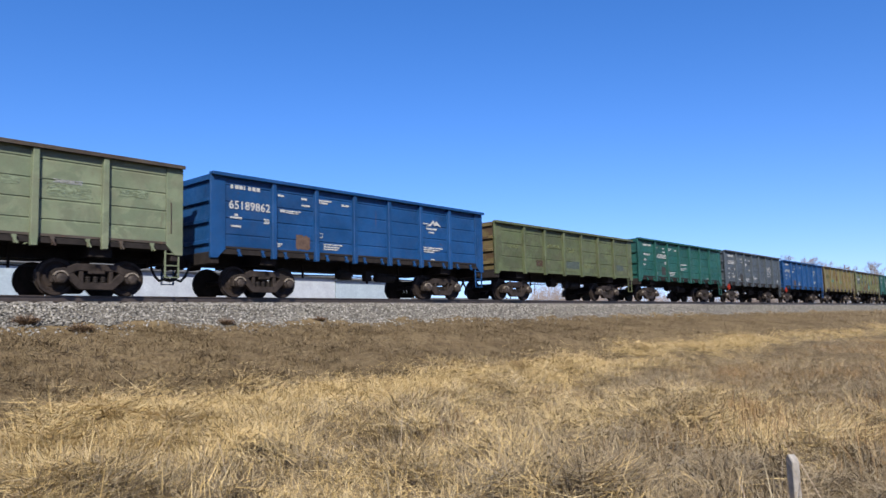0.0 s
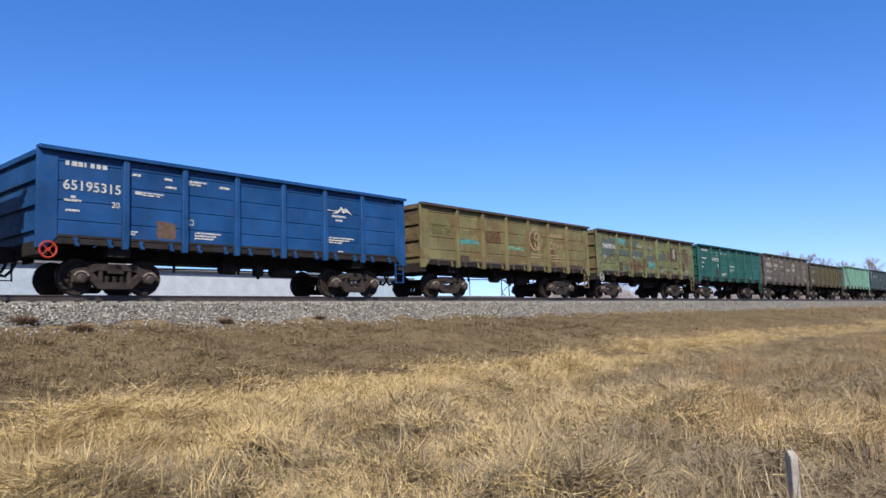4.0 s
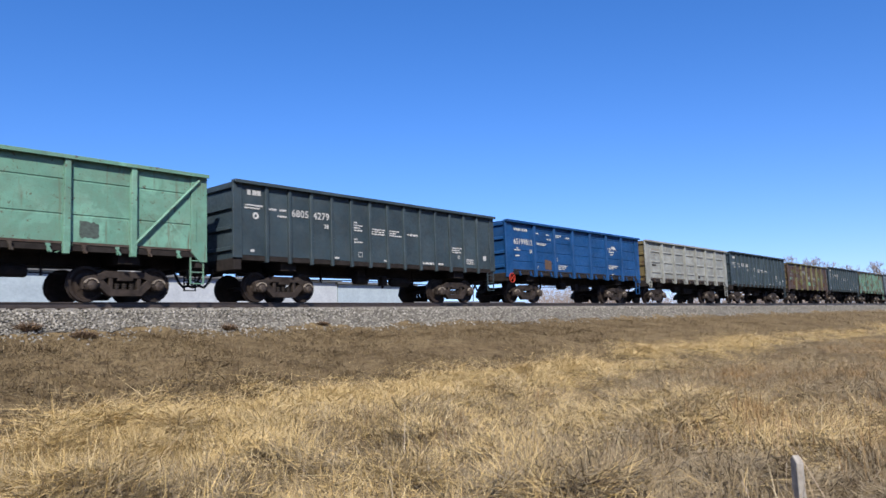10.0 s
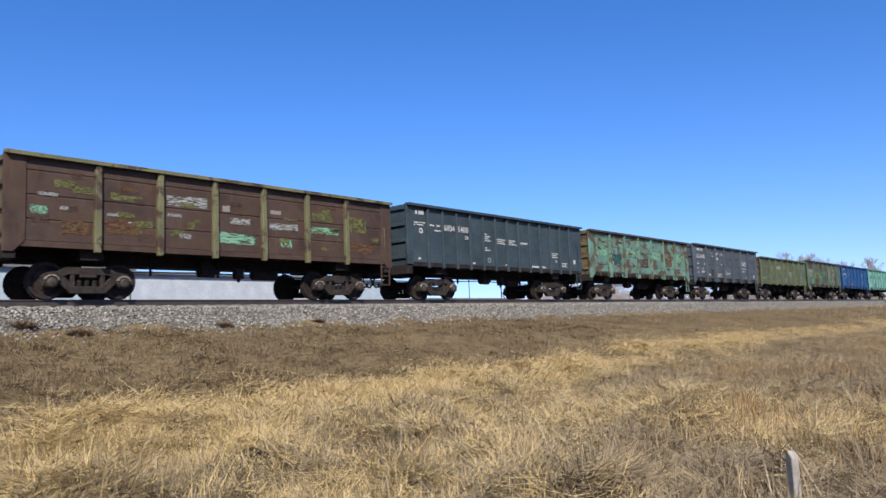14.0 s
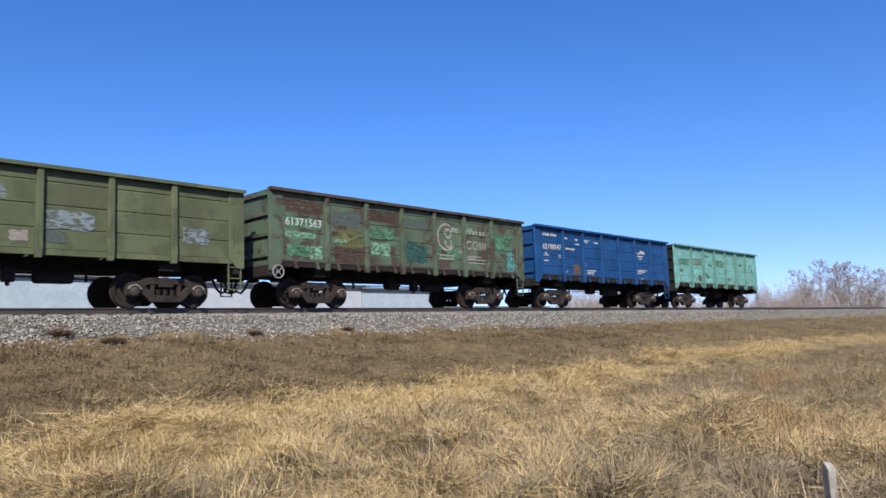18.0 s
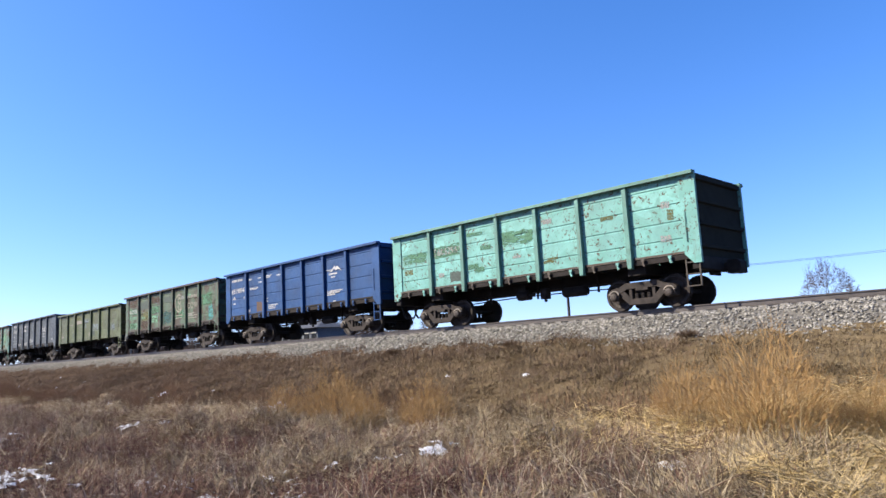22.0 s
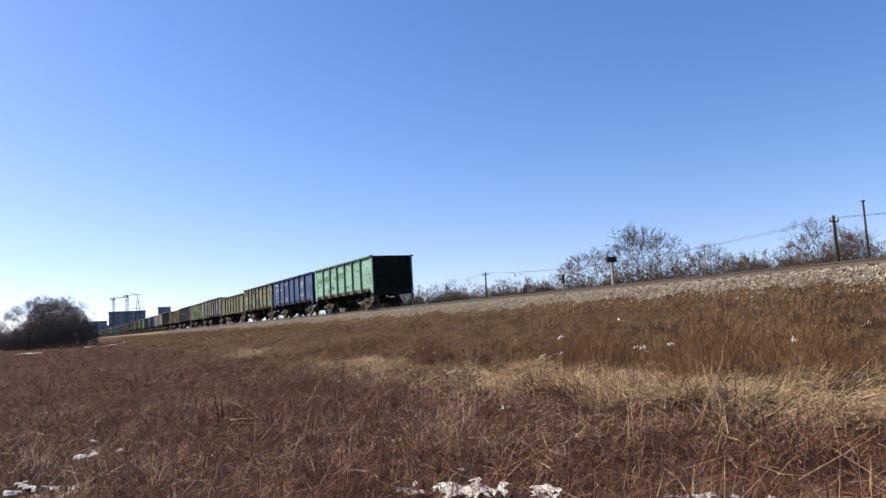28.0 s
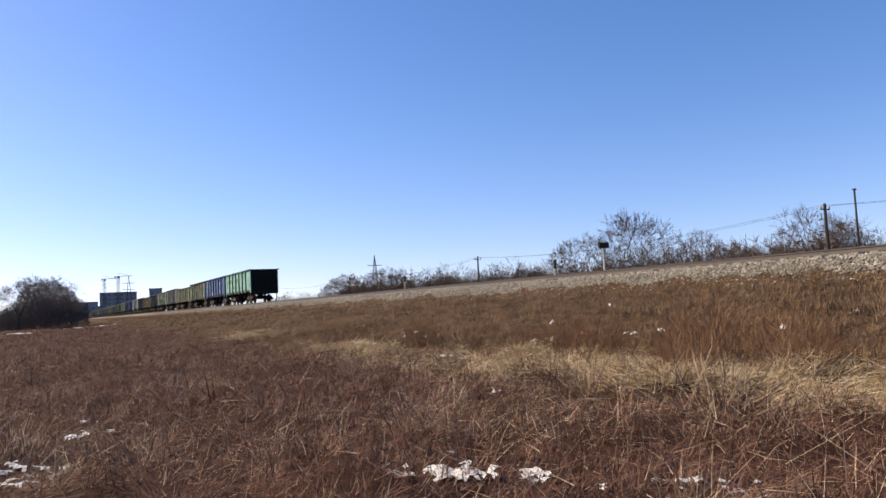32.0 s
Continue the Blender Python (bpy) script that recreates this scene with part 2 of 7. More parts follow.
def build_ground():
    xs = axis([(-3000, -700, 230), (-700, -200, 25), (-200, -75, 2.0), (-75, 60, 0.6), (60, 200, 3.0), (200, 700, 25), (700, 3000, 230)])
    ys = axis([(-3000, -100, 290), (-100, -10, 6), (-10, 16.4, 0.4), (16.4, 19.2, 0.2), (19.2, 24.8, 0.4), (24.8, 44, 1.6), (44, 100, 7), (100, 3000, 290)])
    gx, gy = np.meshgrid(xs, ys, indexing="ij")
    gz = ground_height(gx, gy)
    co = np.stack([gx, gy, gz], -1).reshape(-1, 3)
    w = len(ys)
    faces = [(i * w + j, (i + 1) * w + j, (i + 1) * w + j + 1, i * w + j + 1) for i in range(len(xs) - 1) for j in range(w - 1)]
    me = mesh_from("ground", co.tolist(), faces, EARTH)
    me.materials.append(BALLAST)
    mid = (ys[:-1] + ys[1:]) / 2
    stony = np.abs(mid - TRACK)[None, :] < stone_edge((xs[:-1] + xs[1:]) / 2)[:, None]
    me.polygons.foreach_set("material_index", stony.astype(np.int32).ravel())
    me.polygons.foreach_set("use_smooth", np.ones(len(me.polygons), bool))
    return tagged(new("ground", me), "dry winter field and railway bank of brown thatch and crushed stone", "ground", kind="structure")


build_ground()


# ---- wagons ----
def box(bm, x0, x1, y0, y1, z0, z1):
    v = [bm.verts.new(c) for c in ((x0, y0, z0), (x1, y0, z0), (x1, y1, z0), (x0, y1, z0), (x0, y0, z1), (x1, y0, z1), (x1, y1, z1), (x0, y1, z1))]
    for f in ((3, 2, 1, 0), (4, 5, 6, 7), (0, 1, 5, 4), (1, 2, 6, 5), (2, 3, 7, 6), (3, 0, 4, 7)):
        bm.faces.new([v[i] for i in f])


def prism(bm, outline, y0, y1):
    """An outline in x and z, drawn out along y."""
    a = [bm.verts.new((x, y0, z)) for x, z in outline]
    b = [bm.verts.new((x, y1, z)) for x, z in outline]
    n = len(a)
    for i in range(n):
        bm.faces.new((a[i], a[(i + 1) % n], b[(i + 1) % n], b[i]))
    bm.faces.new(a[::-1])
    bm.faces.new(b)


def lathe(bm, profile, turn, steps=24):
    """Rings of (along, radius) round an axis; turn carries (along, u, v) to x, y, z."""
    rings = []
    for along, r in profile:
        rings.append([bm.verts.new(turn(along, r * math.cos(2 * math.pi * k / steps), r * math.sin(2 * math.pi * k / steps))) for k in range(steps)])
    for p, q in zip(rings, rings[1:]):
        for k in range(steps):
            bm.faces.new((p[k], p[(k + 1) % steps], q[(k + 1) % steps], q[k]))
    bm.faces.new(rings[0][::-1])
    bm.faces.new(rings[-1])


def tube(bm, points, radius, sides=6):
    rings = []
    for i, p in enumerate(points):
        p = Vector(p)
        a, b = Vector(points[max(0, i - 1)]), Vector(points[min(len(points) - 1, i + 1)])
        q = (b - a).normalized().to_track_quat("Z", "Y")
        rings.append([bm.verts.new(p + q @ Vector((radius * math.cos(2 * math.pi * k / sides), radius * math.sin(2 * math.pi * k / sides), 0))) for k in range(sides)])
    for p, q in zip(rings, rings[1:]):
        for k in range(sides):
            bm.faces.new((p[k], p[(k + 1) % sides], q[(k + 1) % sides], q[k]))
    bm.faces.new(rings[0][::-1])
    bm.faces.new(rings[-1])


def mesh_of(name, build, bevel=0.0):
    bm = bmesh.new()
    build(bm)
    bmesh.ops.recalc_face_normals(bm, faces=bm.faces)
    if bevel:
        bmesh.ops.bevel(bm, geom=list(bm.edges), offset=bevel, segments=1, affect="EDGES", clamp_overlap=True)
    me = bpy.data.meshes.new(name)
    bm.to_mesh(me)
    bm.free()
    me.materials.append(None)
    return me


def piece(name, me, material, parent, m=None, label=""):
    """One mesh object under a thing or part; the mesh may be shared, the material is the object's own."""
    ob = new(name, me)
    ob.material_slots[0].link = "OBJECT"
    ob.material_slots[0].material = material
    ob.parent = parent
    if m is not None:
        ob.matrix_basis = m
    if label:
        tagged(ob, label)
    return ob


def at(x, y, z, turn=0):
    return pose(x, y, z, 0, 0, turn)


HALF = 6.52        # half the body's length
SIDE = 1.52        # half the width to the wall sheet
FLOOR = 1.42       # lower edge of the side wall, over the rail
END_POST = 0.5
MESHES = {}


def kept(key, build, bevel=0.0):
    if key not in MESHES:
        MESHES[key] = mesh_of(key if isinstance(key, str) else key[0], build, bevel)
    return MESHES[key]


def sheet(width, top, grooves, depth=0.02):
    """A pressed side sheet, standing on FLOOR with its outside at y = 0 towards -y."""
    def build(bm):
        h = top - FLOOR
        line = [(0.0, 0.0)]
        for g in range(grooves):
            z = h * (g + 0.85) / (grooves + 0.55)
            line += [(0.0, z - 0.03), (depth, z - 0.012), (depth, z + 0.012), (0.0, z + 0.03)]
        line += [(0.0, h)]
        a = [bm.verts.new((-width / 2, y, z)) for y, z in line]
        b = [bm.verts.new((width / 2, y, z)) for y, z in line]
        c = [bm.verts.new((-width / 2, 0.05, z)) for z in (0, h)]
        d = [bm.verts.new((width / 2, 0.05, z)) for z in (0, h)]
        for i in range(len(a) - 1):
            bm.faces.new((a[i], b[i], b[i + 1], a[i + 1]))
        bm.faces.new((c[0], c[1], d[1], d[0]))
        bm.faces.new((a[0], c[0], d[0], b[0]))
        bm.faces.new((a[-1], b[-1], d[1], c[1]))
        bm.faces.new([*a, c[1], c[0]])
        bm.faces.new([*b[::-1], d[0], d[1]])
    return build


def pressed_rib(bm):
    w = 0.6
    rings = [[(-w, 0, -0.06), (w, 0, -0.06), (w, 0, 0.075), (-w, 0, 0.075)], [(-w + 0.05, -0.05, -0.045), (w - 0.05, -0.05, -0.045), (w - 0.08, -0.05, 0.0), (-w + 0.08, -0.05, 0.0)]]
    a, b = [[bm.verts.new(p) for p in ring] for ring in rings]
    for i in range(4):
        bm.faces.new((a[i], a[(i + 1) % 4], b[(i + 1) % 4], b[i]))
    bm.faces.new(b)
    bm.faces.new(a[::-1])


def wheel_pair(bm):
    for s in (-1, 1):
        y = lambda d: s * d
        lathe(bm, [(0.715, 0.10), (0.715, 0.385), (0.72, 0.41), (0.725, 0.505), (0.755, 0.505), (0.765, 0.482), (0.85, 0.475), (0.85, 0.40),
                   (0.815, 0.375), (0.79, 0.30), (0.80, 0.18), (0.86, 0.14), (0.90, 0.13), (0.90, 0.08)],
              lambda a, u, v: (u, y(a), v), 20)
        for k in range(3):
            a = 2 * math.pi * k / 3
            box(bm, 0.24 * math.cos(a) - 0.03, 0.24 * math.cos(a) + 0.03, *sorted((y(0.79), y(0.815))), 0.24 * math.sin(a) - 0.03, 0.24 * math.sin(a) + 0.03)
    lathe(bm, [(-1.05, 0.07), (1.05, 0.07)], lambda a, u, v: (u, a, v), 10)


def side_frame(bm):
    prism(bm, [(-1.14, 0.60), (-1.0, 0.68), (-0.74, 0.72), (-0.55, 0.82), (0.55, 0.82), (0.74, 0.72), (1.0, 0.68), (1.14, 0.60), (1.14, 0.5), (0.72, 0.52), (0.5, 0.63), (-0.5, 0.63), (-0.72, 0.52), (-1.14, 0.5)], -0.1, 0.1)
    prism(bm, [(-0.82, 0.58), (-0.70, 0.38), (-0.44, 0.14), (0.44, 0.14), (0.70, 0.38), (0.82, 0.58), (0.62, 0.6), (0.50, 0.48), (0.34, 0.33), (-0.34, 0.33), (-0.50, 0.48), (-0.62, 0.6)], -0.09, 0.09)
    for s in (-1, 1):
        box(bm, s * 0.39 - 0.055, s * 0.39 + 0.055, -0.08, 0.08, 0.27, 0.70)
        box(bm, s * 1.10 - 0.04, s * 1.10 + 0.04, -0.08, 0.08, 0.32, 0.55)


def spring(bm):
    prof = []
    for k in range(5):
        prof += [(0.285 + k * 0.048, 0.058), (0.309 + k * 0.048, 0.075)]
    lathe(bm, prof, lambda a, u, v: (u, v, a), 7)


def axle_box(bm):
    prism(bm, [(-0.17, 0.52), (-0.19, 0.40), (-0.12, 0.30), (0.12, 0.30), (0.19, 0.40), (0.17, 0.52)], -0.13, 0.13)


def axle_cap(bm):
    lathe(bm, [(0.0, 0.135), (-0.05, 0.13), (-0.075, 0.10), (-0.09, 0.05)], lambda a, u, v: (u, a, v + 0.42), 16)


def axle_arch(bm):
    rows = []
    for k in range(9):
        a = math.pi * (0.12 + 0.76 * k / 8)
        rows.append([bm.verts.new((q * math.cos(a), y, 0.42 + q * math.sin(a))) for q in (0.165, 0.205) for y in (-0.04, 0.04)])
    for p, q in zip(rows, rows[1:]):
        for i, j in ((0, 1), (1, 3), (3, 2), (2, 0)):
            bm.faces.new((p[i], p[j], q[j], q[i]))
    for p in (rows[0], rows[-1]):
        bm.faces.new([p[i] for i in (0, 1, 3, 2)])


def build_bogie(parent, x, cap=CAP_PAINT):
    bogie = piece("bogie", kept("bolster", lambda bm: (box(bm, -0.22, 0.22, -1.12, 1.12, 0.55, 0.80), box(bm, -0.16, 0.16, -0.3, 0.3, 0.8, 1.0)), 0.02), BOGIE_STEEL, parent, at(x, 0, 0))
    for s in (-1, 1):
        piece("side_frame", kept("side_frame", side_frame, 0.012), BOGIE_STEEL, bogie, at(0, s * 1.02, 0))
        for k in (-0.2, 0.0, 0.2):
            piece("spring", kept("spring", spring), BLACK_STEEL, bogie, at(k, s * 1.02, 0))
        for k in (-0.925, 0.925):
            piece("axle_box", kept("axle_box", axle_box, 0.015), BOGIE_STEEL, bogie, at(k, s * 1.04, 0))
            piece("axle_cap", kept("axle_cap", axle_cap), cap, bogie, at(k, s * 1.17, 0, 0 if s < 0 else 180), "dark axle box cap")
            if s < 0:
                piece("axle_arch", kept("axle_arch", axle_arch), ARCH_PAINT, bogie, at(k, s * 1.15, 0), "pale worn metal arch over the axle box")
    pairs = []
    for k in (-0.925, 0.925):
        pairs.append(piece("wheelset", kept("wheelset", wheel_pair), WHEEL_STEEL, bogie, at(k, 0, 0.4785), "pair of rusted wheels on their axle"))
    return pairs


def under(bm):
    box(bm, -6.35, 6.35, -0.28, 0.28, 0.98, 1.34)
    for x in (-4.32, 4.32):
        box(bm, x - 0.3, x + 0.3, -1.3, 1.3, 1.0, 1.3)


def floor_hatch(bm):
    a = [(-0.85, 0.3, 1.30), (0.85, 0.3, 1.30), (0.85, 1.42, 1.40), (-0.85, 1.42, 1.40)]
    lo = [bm.verts.new(p) for p in a]
    hi = [bm.verts.new((p[0], p[1], p[2] + 0.05)) for p in a]
    bm.faces.new(lo)
    bm.faces.new(hi[::-1])
    for i in range(4):
        bm.faces.new((lo[i], lo[(i + 1) % 4], hi[(i + 1) % 4], hi[i]))


def latch(bm):
    prism(bm, [(-0.07, 0.05), (-0.06, -0.03), (-0.03, -0.06), (-0.015, -0.2), (0.015, -0.2), (0.025, -0.08), (0.05, -0.03), (0.06, 0.05)], -0.05, -0.01)
    prism(bm, [(-0.02, -0.12), (0.06, -0.22), (0.10, -0.19), (0.03, -0.06)], -0.08, -0.03)


def coupler(bm):
    box(bm, -0.4, 0.05, -0.11, 0.11, -0.12, 0.12)
    prism(bm, [(0.0, -0.2), (0.36, -0.2), (0.40, -0.05), (0.40, 0.12), (0.3, 0.2), (0.0, 0.2)], -0.17, 0.17)
    box(bm, -0.5, -0.4, -0.3, 0.3, -0.2, 0.2)


def hose(bm):
    tube(bm, [(0.0, 0, 0), (0.05, 0, -0.16), (0.14, -0.02, -0.36), (0.28, -0.03, -0.5), (0.42, -0.02, -0.46), (0.5, 0, -0.36)], 0.04, 7)
    box(bm, -0.06, 0.05, -0.05, 0.05, -0.05, 0.07)


def ladder(bm):
    for x in (-0.2, 0.2):
        box(bm, x - 0.02, x + 0.02, -0.02, 0.02, -0.8, 0.05)
    for z in (-0.78, -0.45, -0.12):
        box(bm, -0.2, 0.2, -0.035, 0.035, z - 0.015, z + 0.015)


def grab_rail(bm):
    tube(bm, [(0, 0.06, 0), (0, -0.05, 0.02), (0, -0.06, 0.3), (0, -0.06, 0.6), (0, -0.05, 0.88), (0, 0.06, 0.9)], 0.014, 6)


def brake_ring(bm):
    steps = 20
    ring = [(0.2 * math.cos(2 * math.pi * k / steps), 0, 0.2 * math.sin(2 * math.pi * k / steps)) for k in range(steps + 1)]
    tube(bm, ring, 0.026, 6)
    for k in range(4):
        a = math.pi * (k + 0.5) / 2
        tube(bm, [(0, 0, 0), (0.2 * math.cos(a), 0, 0.2 * math.sin(a))], 0.017, 5)
    lathe(bm, [(-0.03, 0.05), (0.16, 0.04)], lambda a, u, v: (u, a, v), 8)


def brake_gear(wagon):
    tank = lambda bm: lathe(bm, [(-0.5, 0.06), (-0.47, 0.14), (-0.42, 0.17), (0.42, 0.17), (0.47, 0.14), (0.5, 0.06)], lambda a, u, v: (a, u, v), 14)
    cyl = lambda bm: (lathe(bm, [(-0.3, 0.08), (-0.28, 0.18), (0.2, 0.18), (0.22, 0.1), (0.42, 0.05)], lambda a, u, v: (a, u, v), 14), box(bm, -0.2, 0.1, -0.1, 0.1, 0.1, 0.3))
    piece("air_tank", kept("air_tank", tank), BLACK_STEEL, wagon, at(1.55, -0.55, 0.80))
    piece("brake_cylinder", kept("brake_cylinder", cyl), BLACK_STEEL, wagon, at(-0.55, -0.6, 0.86))
    piece("brake_valve", kept("brake_valve", lambda bm: (box(bm, -0.14, 0.14, -0.14, 0.14, -0.22, 0.14), box(bm, -0.05, 0.05, -0.05, 0.05, -0.32, -0.2)), 0.03), BLACK_STEEL, wagon, at(0.45, -0.75, 0.86))
    rods = lambda bm: (tube(bm, [(-3.4, -0.35, 0.78), (-1.0, -0.5, 0.82), (1.0, -0.5, 0.80), (3.4, -0.35, 0.76)], 0.022, 6),
                       tube(bm, [(-6.3, -0.4, 1.12), (-3.0, -0.45, 0.9), (3.0, -0.45, 0.9), (6.3, -0.4, 1.12)], 0.02, 6))
    piece("brake_rod", kept("brake_rod", rods), BLACK_STEEL, wagon)
    for x in (-2.3, -0.1, 2.4):
        piece("rod_hanger", kept("rod_hanger", lambda bm: box(bm, -0.03, 0.03, -0.5, -0.44, 0.7, 1.32)), BLACK_STEEL, wagon, at(x, 0, 0))


def end_wall(bm, top):
    box(bm, -0.06, 0.0, -1.46, 1.46, FLOOR - 0.1, top - 0.02)


def build_wagon(kind, top, coat, label, rich=True, ring=None, chord=None, ends=None, cap=CAP_PAINT):
    """A four-axle open wagon. kind: 'hatch' (seven sheets, floor hatches), 'plain' (no hatches), 'braced' (corner braces), 'ribbed' (narrow smooth sheets)."""
    wagon = tagged(new("gondola_wagon"), label, "freight wagon", "wagons of the train")
    chord = chord or coat
    ends = ends or coat
    n = 14 if kind == "ribbed" else 7
    pillar = 0.31 if kind == "ribbed" else END_POST
    width = (2 * HALF - 2 * pillar) / n
    low = FLOOR - (0.14 if kind == "plain" else 0.0)
    grooves = {"hatch": 4, "plain": 3, "braced": 2, "ribbed": 0, "pressed": 0}[kind]
    for s in (-1, 1):
        flip = 0 if s < 0 else 180
        for k in range(n):
            x = -HALF + pillar + (k + 0.5) * width
            me = kept(("side_sheet", kind, round(top, 2)), sheet(width - 0.02, top, grooves))
            panel = piece("side_sheet", me, coat, wagon, at(x, s * SIDE, FLOOR, flip))
            if kind == "pressed":
                for r in range(3):
                    piece("pressed_rib", kept("pressed_rib", pressed_rib), coat, panel, at(0, 0, 0.42 + 0.62 * r))
        if kind == "ribbed":
            post = lambda bm: prism(bm, [(-0.045, FLOOR - 0.22), (0.045, FLOOR - 0.22), (0.06, FLOOR), (0.06, top - 0.088), (-0.06, top - 0.088), (-0.06, FLOOR)], -0.09, 0.03)
        else:
            post = lambda bm: prism(bm, [(-0.07, FLOOR - 0.25), (0.07, FLOOR - 0.25), (0.09, FLOOR), (0.075, top - 0.088), (-0.075, top - 0.088), (-0.09, FLOOR)], -0.125, 0.03)
        for k in range(1, n):
            piece("side_post", kept(("side_post", kind, round(top, 2)), post, 0.012), chord if chord in (TRIM, RAGGED) else coat, wagon, at(-HALF + pillar + k * width, s * SIDE, 0, flip))
        for e in (-1, 1):
            cut = lambda bm: prism(bm, [(-0.25, FLOOR - 0.02), (0.02, FLOOR - 0.30), (0.25, FLOOR - 0.30), (0.25, top - 0.05), (-0.25, top - 0.05)] if kind != "ribbed" else
                                   [(-0.155, FLOOR - 0.1), (0.155, FLOOR - 0.1), (0.155, top - 0.05), (-0.155, top - 0.05)], -0.035, 0.05)
            piece("corner_plate", kept(("corner_plate", kind, round(top, 2), e * s), cut if e * s < 0 else (lambda bm: prism(bm, [(-x, z) for x, z in
                  ([(-0.25, FLOOR - 0.02), (0.02, FLOOR - 0.30), (0.25, FLOOR - 0.30), (0.25, top - 0.05), (-0.25, top - 0.05)] if kind != "ribbed" else
                   [(-0.155, FLOOR - 0.1), (0.155, FLOOR - 0.1), (0.155, top - 0.05), (-0.155, top - 0.05)])][::-1], -0.035, 0.05)), 0.008),
                  coat, wagon, at(e * (HALF - pillar / 2), s * SIDE, 0, flip))
        piece("top_chord", kept(("top_chord", round(top, 2)), lambda bm: (box(bm, -HALF, HALF, -0.16, 0.06, top - 0.085, top), box(bm, -HALF, HALF, -0.175, -0.16, top - 0.11, top - 0.01)), 0.01), chord, wagon, at(0, s * SIDE, 0, flip))
        piece("side_sill", kept(("side_sill", kind), lambda bm: box(bm, -HALF + 0.3, HALF - 0.3, -0.03, 0.09, FLOOR - 0.16, FLOOR - 0.01)), coat if kind == "plain" else BLACK_STEEL, wagon, at(0, s * (SIDE - 0.02), 0, flip))
        if kind in ("hatch", "braced", "pressed") and rich:
            piece("lower_rail", kept("lower_rail", lambda bm: box(bm, -HALF + 0.45, HALF - 0.45, -0.03, 0.0, FLOOR + 0.0, FLOOR + 0.07), 0.006), BLACK_STEEL if coat in (BLUE, GREEN, SLATE) else WORN, wagon, at(0, s * SIDE, 0, flip), "dark lower edge of the side wall")
            for k in range(14):
                piece("hatch_latch", kept("hatch_latch", latch), coat if k % 2 or coat in (BLUE, GREEN, SLATE) else WORN, wagon, at(-HALF + pillar + (k + 0.5) * width / 2, s * (SIDE + 0.04), FLOOR - 0.045, flip) @ Matrix.Diagonal((0.85, 1, 0.85, 1)))
        if kind == "braced":
            for e in (-1, 1):
                rod = lambda bm, e=e: tube(bm, [(e * 6.25, -0.07, top - 0.2), (e * 4.3, -0.09, FLOOR + 0.05)], 0.045, 6)
                piece("corner_brace", kept(("corner_brace", e), rod), coat, wagon, at(0, s * SIDE, 0, 0 if s < 0 else 180))
    for e in (-1, 1):
        turn = 0 if e < 0 else 180
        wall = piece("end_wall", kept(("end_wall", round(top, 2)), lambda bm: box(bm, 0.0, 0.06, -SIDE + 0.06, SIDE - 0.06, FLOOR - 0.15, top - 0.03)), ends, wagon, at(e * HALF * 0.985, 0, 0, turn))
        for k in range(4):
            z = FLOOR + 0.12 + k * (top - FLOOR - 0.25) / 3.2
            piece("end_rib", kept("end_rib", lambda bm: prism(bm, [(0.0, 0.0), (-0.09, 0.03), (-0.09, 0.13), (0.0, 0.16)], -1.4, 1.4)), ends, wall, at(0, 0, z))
        piece("end_sill", kept("end_sill", lambda bm: box(bm, -0.05, 0.22, -1.5, 1.5, 0.95, 1.32), 0.02), BLACK_STEEL, wagon, at(e * 6.42, 0, 0, turn))
        piece("coupler", kept("coupler", coupler, 0.015), BLACK_STEEL, wagon, at(e * 6.58, 0, 1.05, 180 if e < 0 else 0))
        if rich:
            piece("brake_hose", kept("brake_hose", hose), RUBBER, wagon, at(e * 6.5, -0.36, 0.98, 180 if e < 0 else 0))
            piece("brake_hose", kept("brake_hose", hose), RUBBER, wagon, at(e * 6.5, 0.3, 1.02, 180 if e < 0 else 0))
            piece("step_ladder", kept("step_ladder", ladder), WORN if coat is CHIPPED else coat, wagon, at(e * 6.22, e * -(SIDE - 0.02), FLOOR - 0.14))
            piece("grab_rail", kept("grab_rail", grab_rail), chord, wagon, at(e * 6.15, e * -SIDE, FLOOR + 0.3, 0 if e > 0 else 180))
    piece("centre_sill", kept("centre_sill", under), BLACK_STEEL, wagon)
    for s in (-1, 1):
        for k in range(7):
            piece("floor_hatch", kept("floor_hatch", floor_hatch), BLACK_STEEL, wagon, at(-5.55 + k * 1.85, 0, 0, 0 if s > 0 else 180))
    brake_gear(wagon)
    if ring:
        piece("brake_wheel", kept("brake_wheel", brake_ring), ring, wagon, at(-6.25, -SIDE - 0.1, 1.08), "round hand-brake wheel")
    pairs = build_bogie(wagon, -4.325, cap) + build_bogie(wagon, 4.325, cap)
    return wagon, pairs


BLUE = paint("blue wagon paint", (0.003, 0.082, 0.275), None, 0.08, 0.05, 0.1)
GREEN = paint("dark green wagon paint", (0.012, 0.118, 0.102), None, 0.08, 0.04, 0.15)
SLATE = paint("slate grey wagon paint", (0.09, 0.116, 0.142), None, 0.05, 0.03, 0.12)
NIGHT = paint("dark blue-grey wagon paint", (0.046, 0.078, 0.1), None, 0.05, 0.04, 0.15)
PALE = paint("pale green wagon paint", (0.27, 0.33, 0.21), (0.22, 0.28, 0.18), 0.2, 0.1, 0.5)
OLIVE = paint("olive green wagon paint", (0.135, 0.175, 0.084), (0.105, 0.13, 0.068), 0.25, 0.12, 0.4)
TAN = paint("yellowish olive wagon paint", (0.23, 0.21, 0.085), (0.2, 0.14, 0.06), 0.5, 0.2, 0.4)
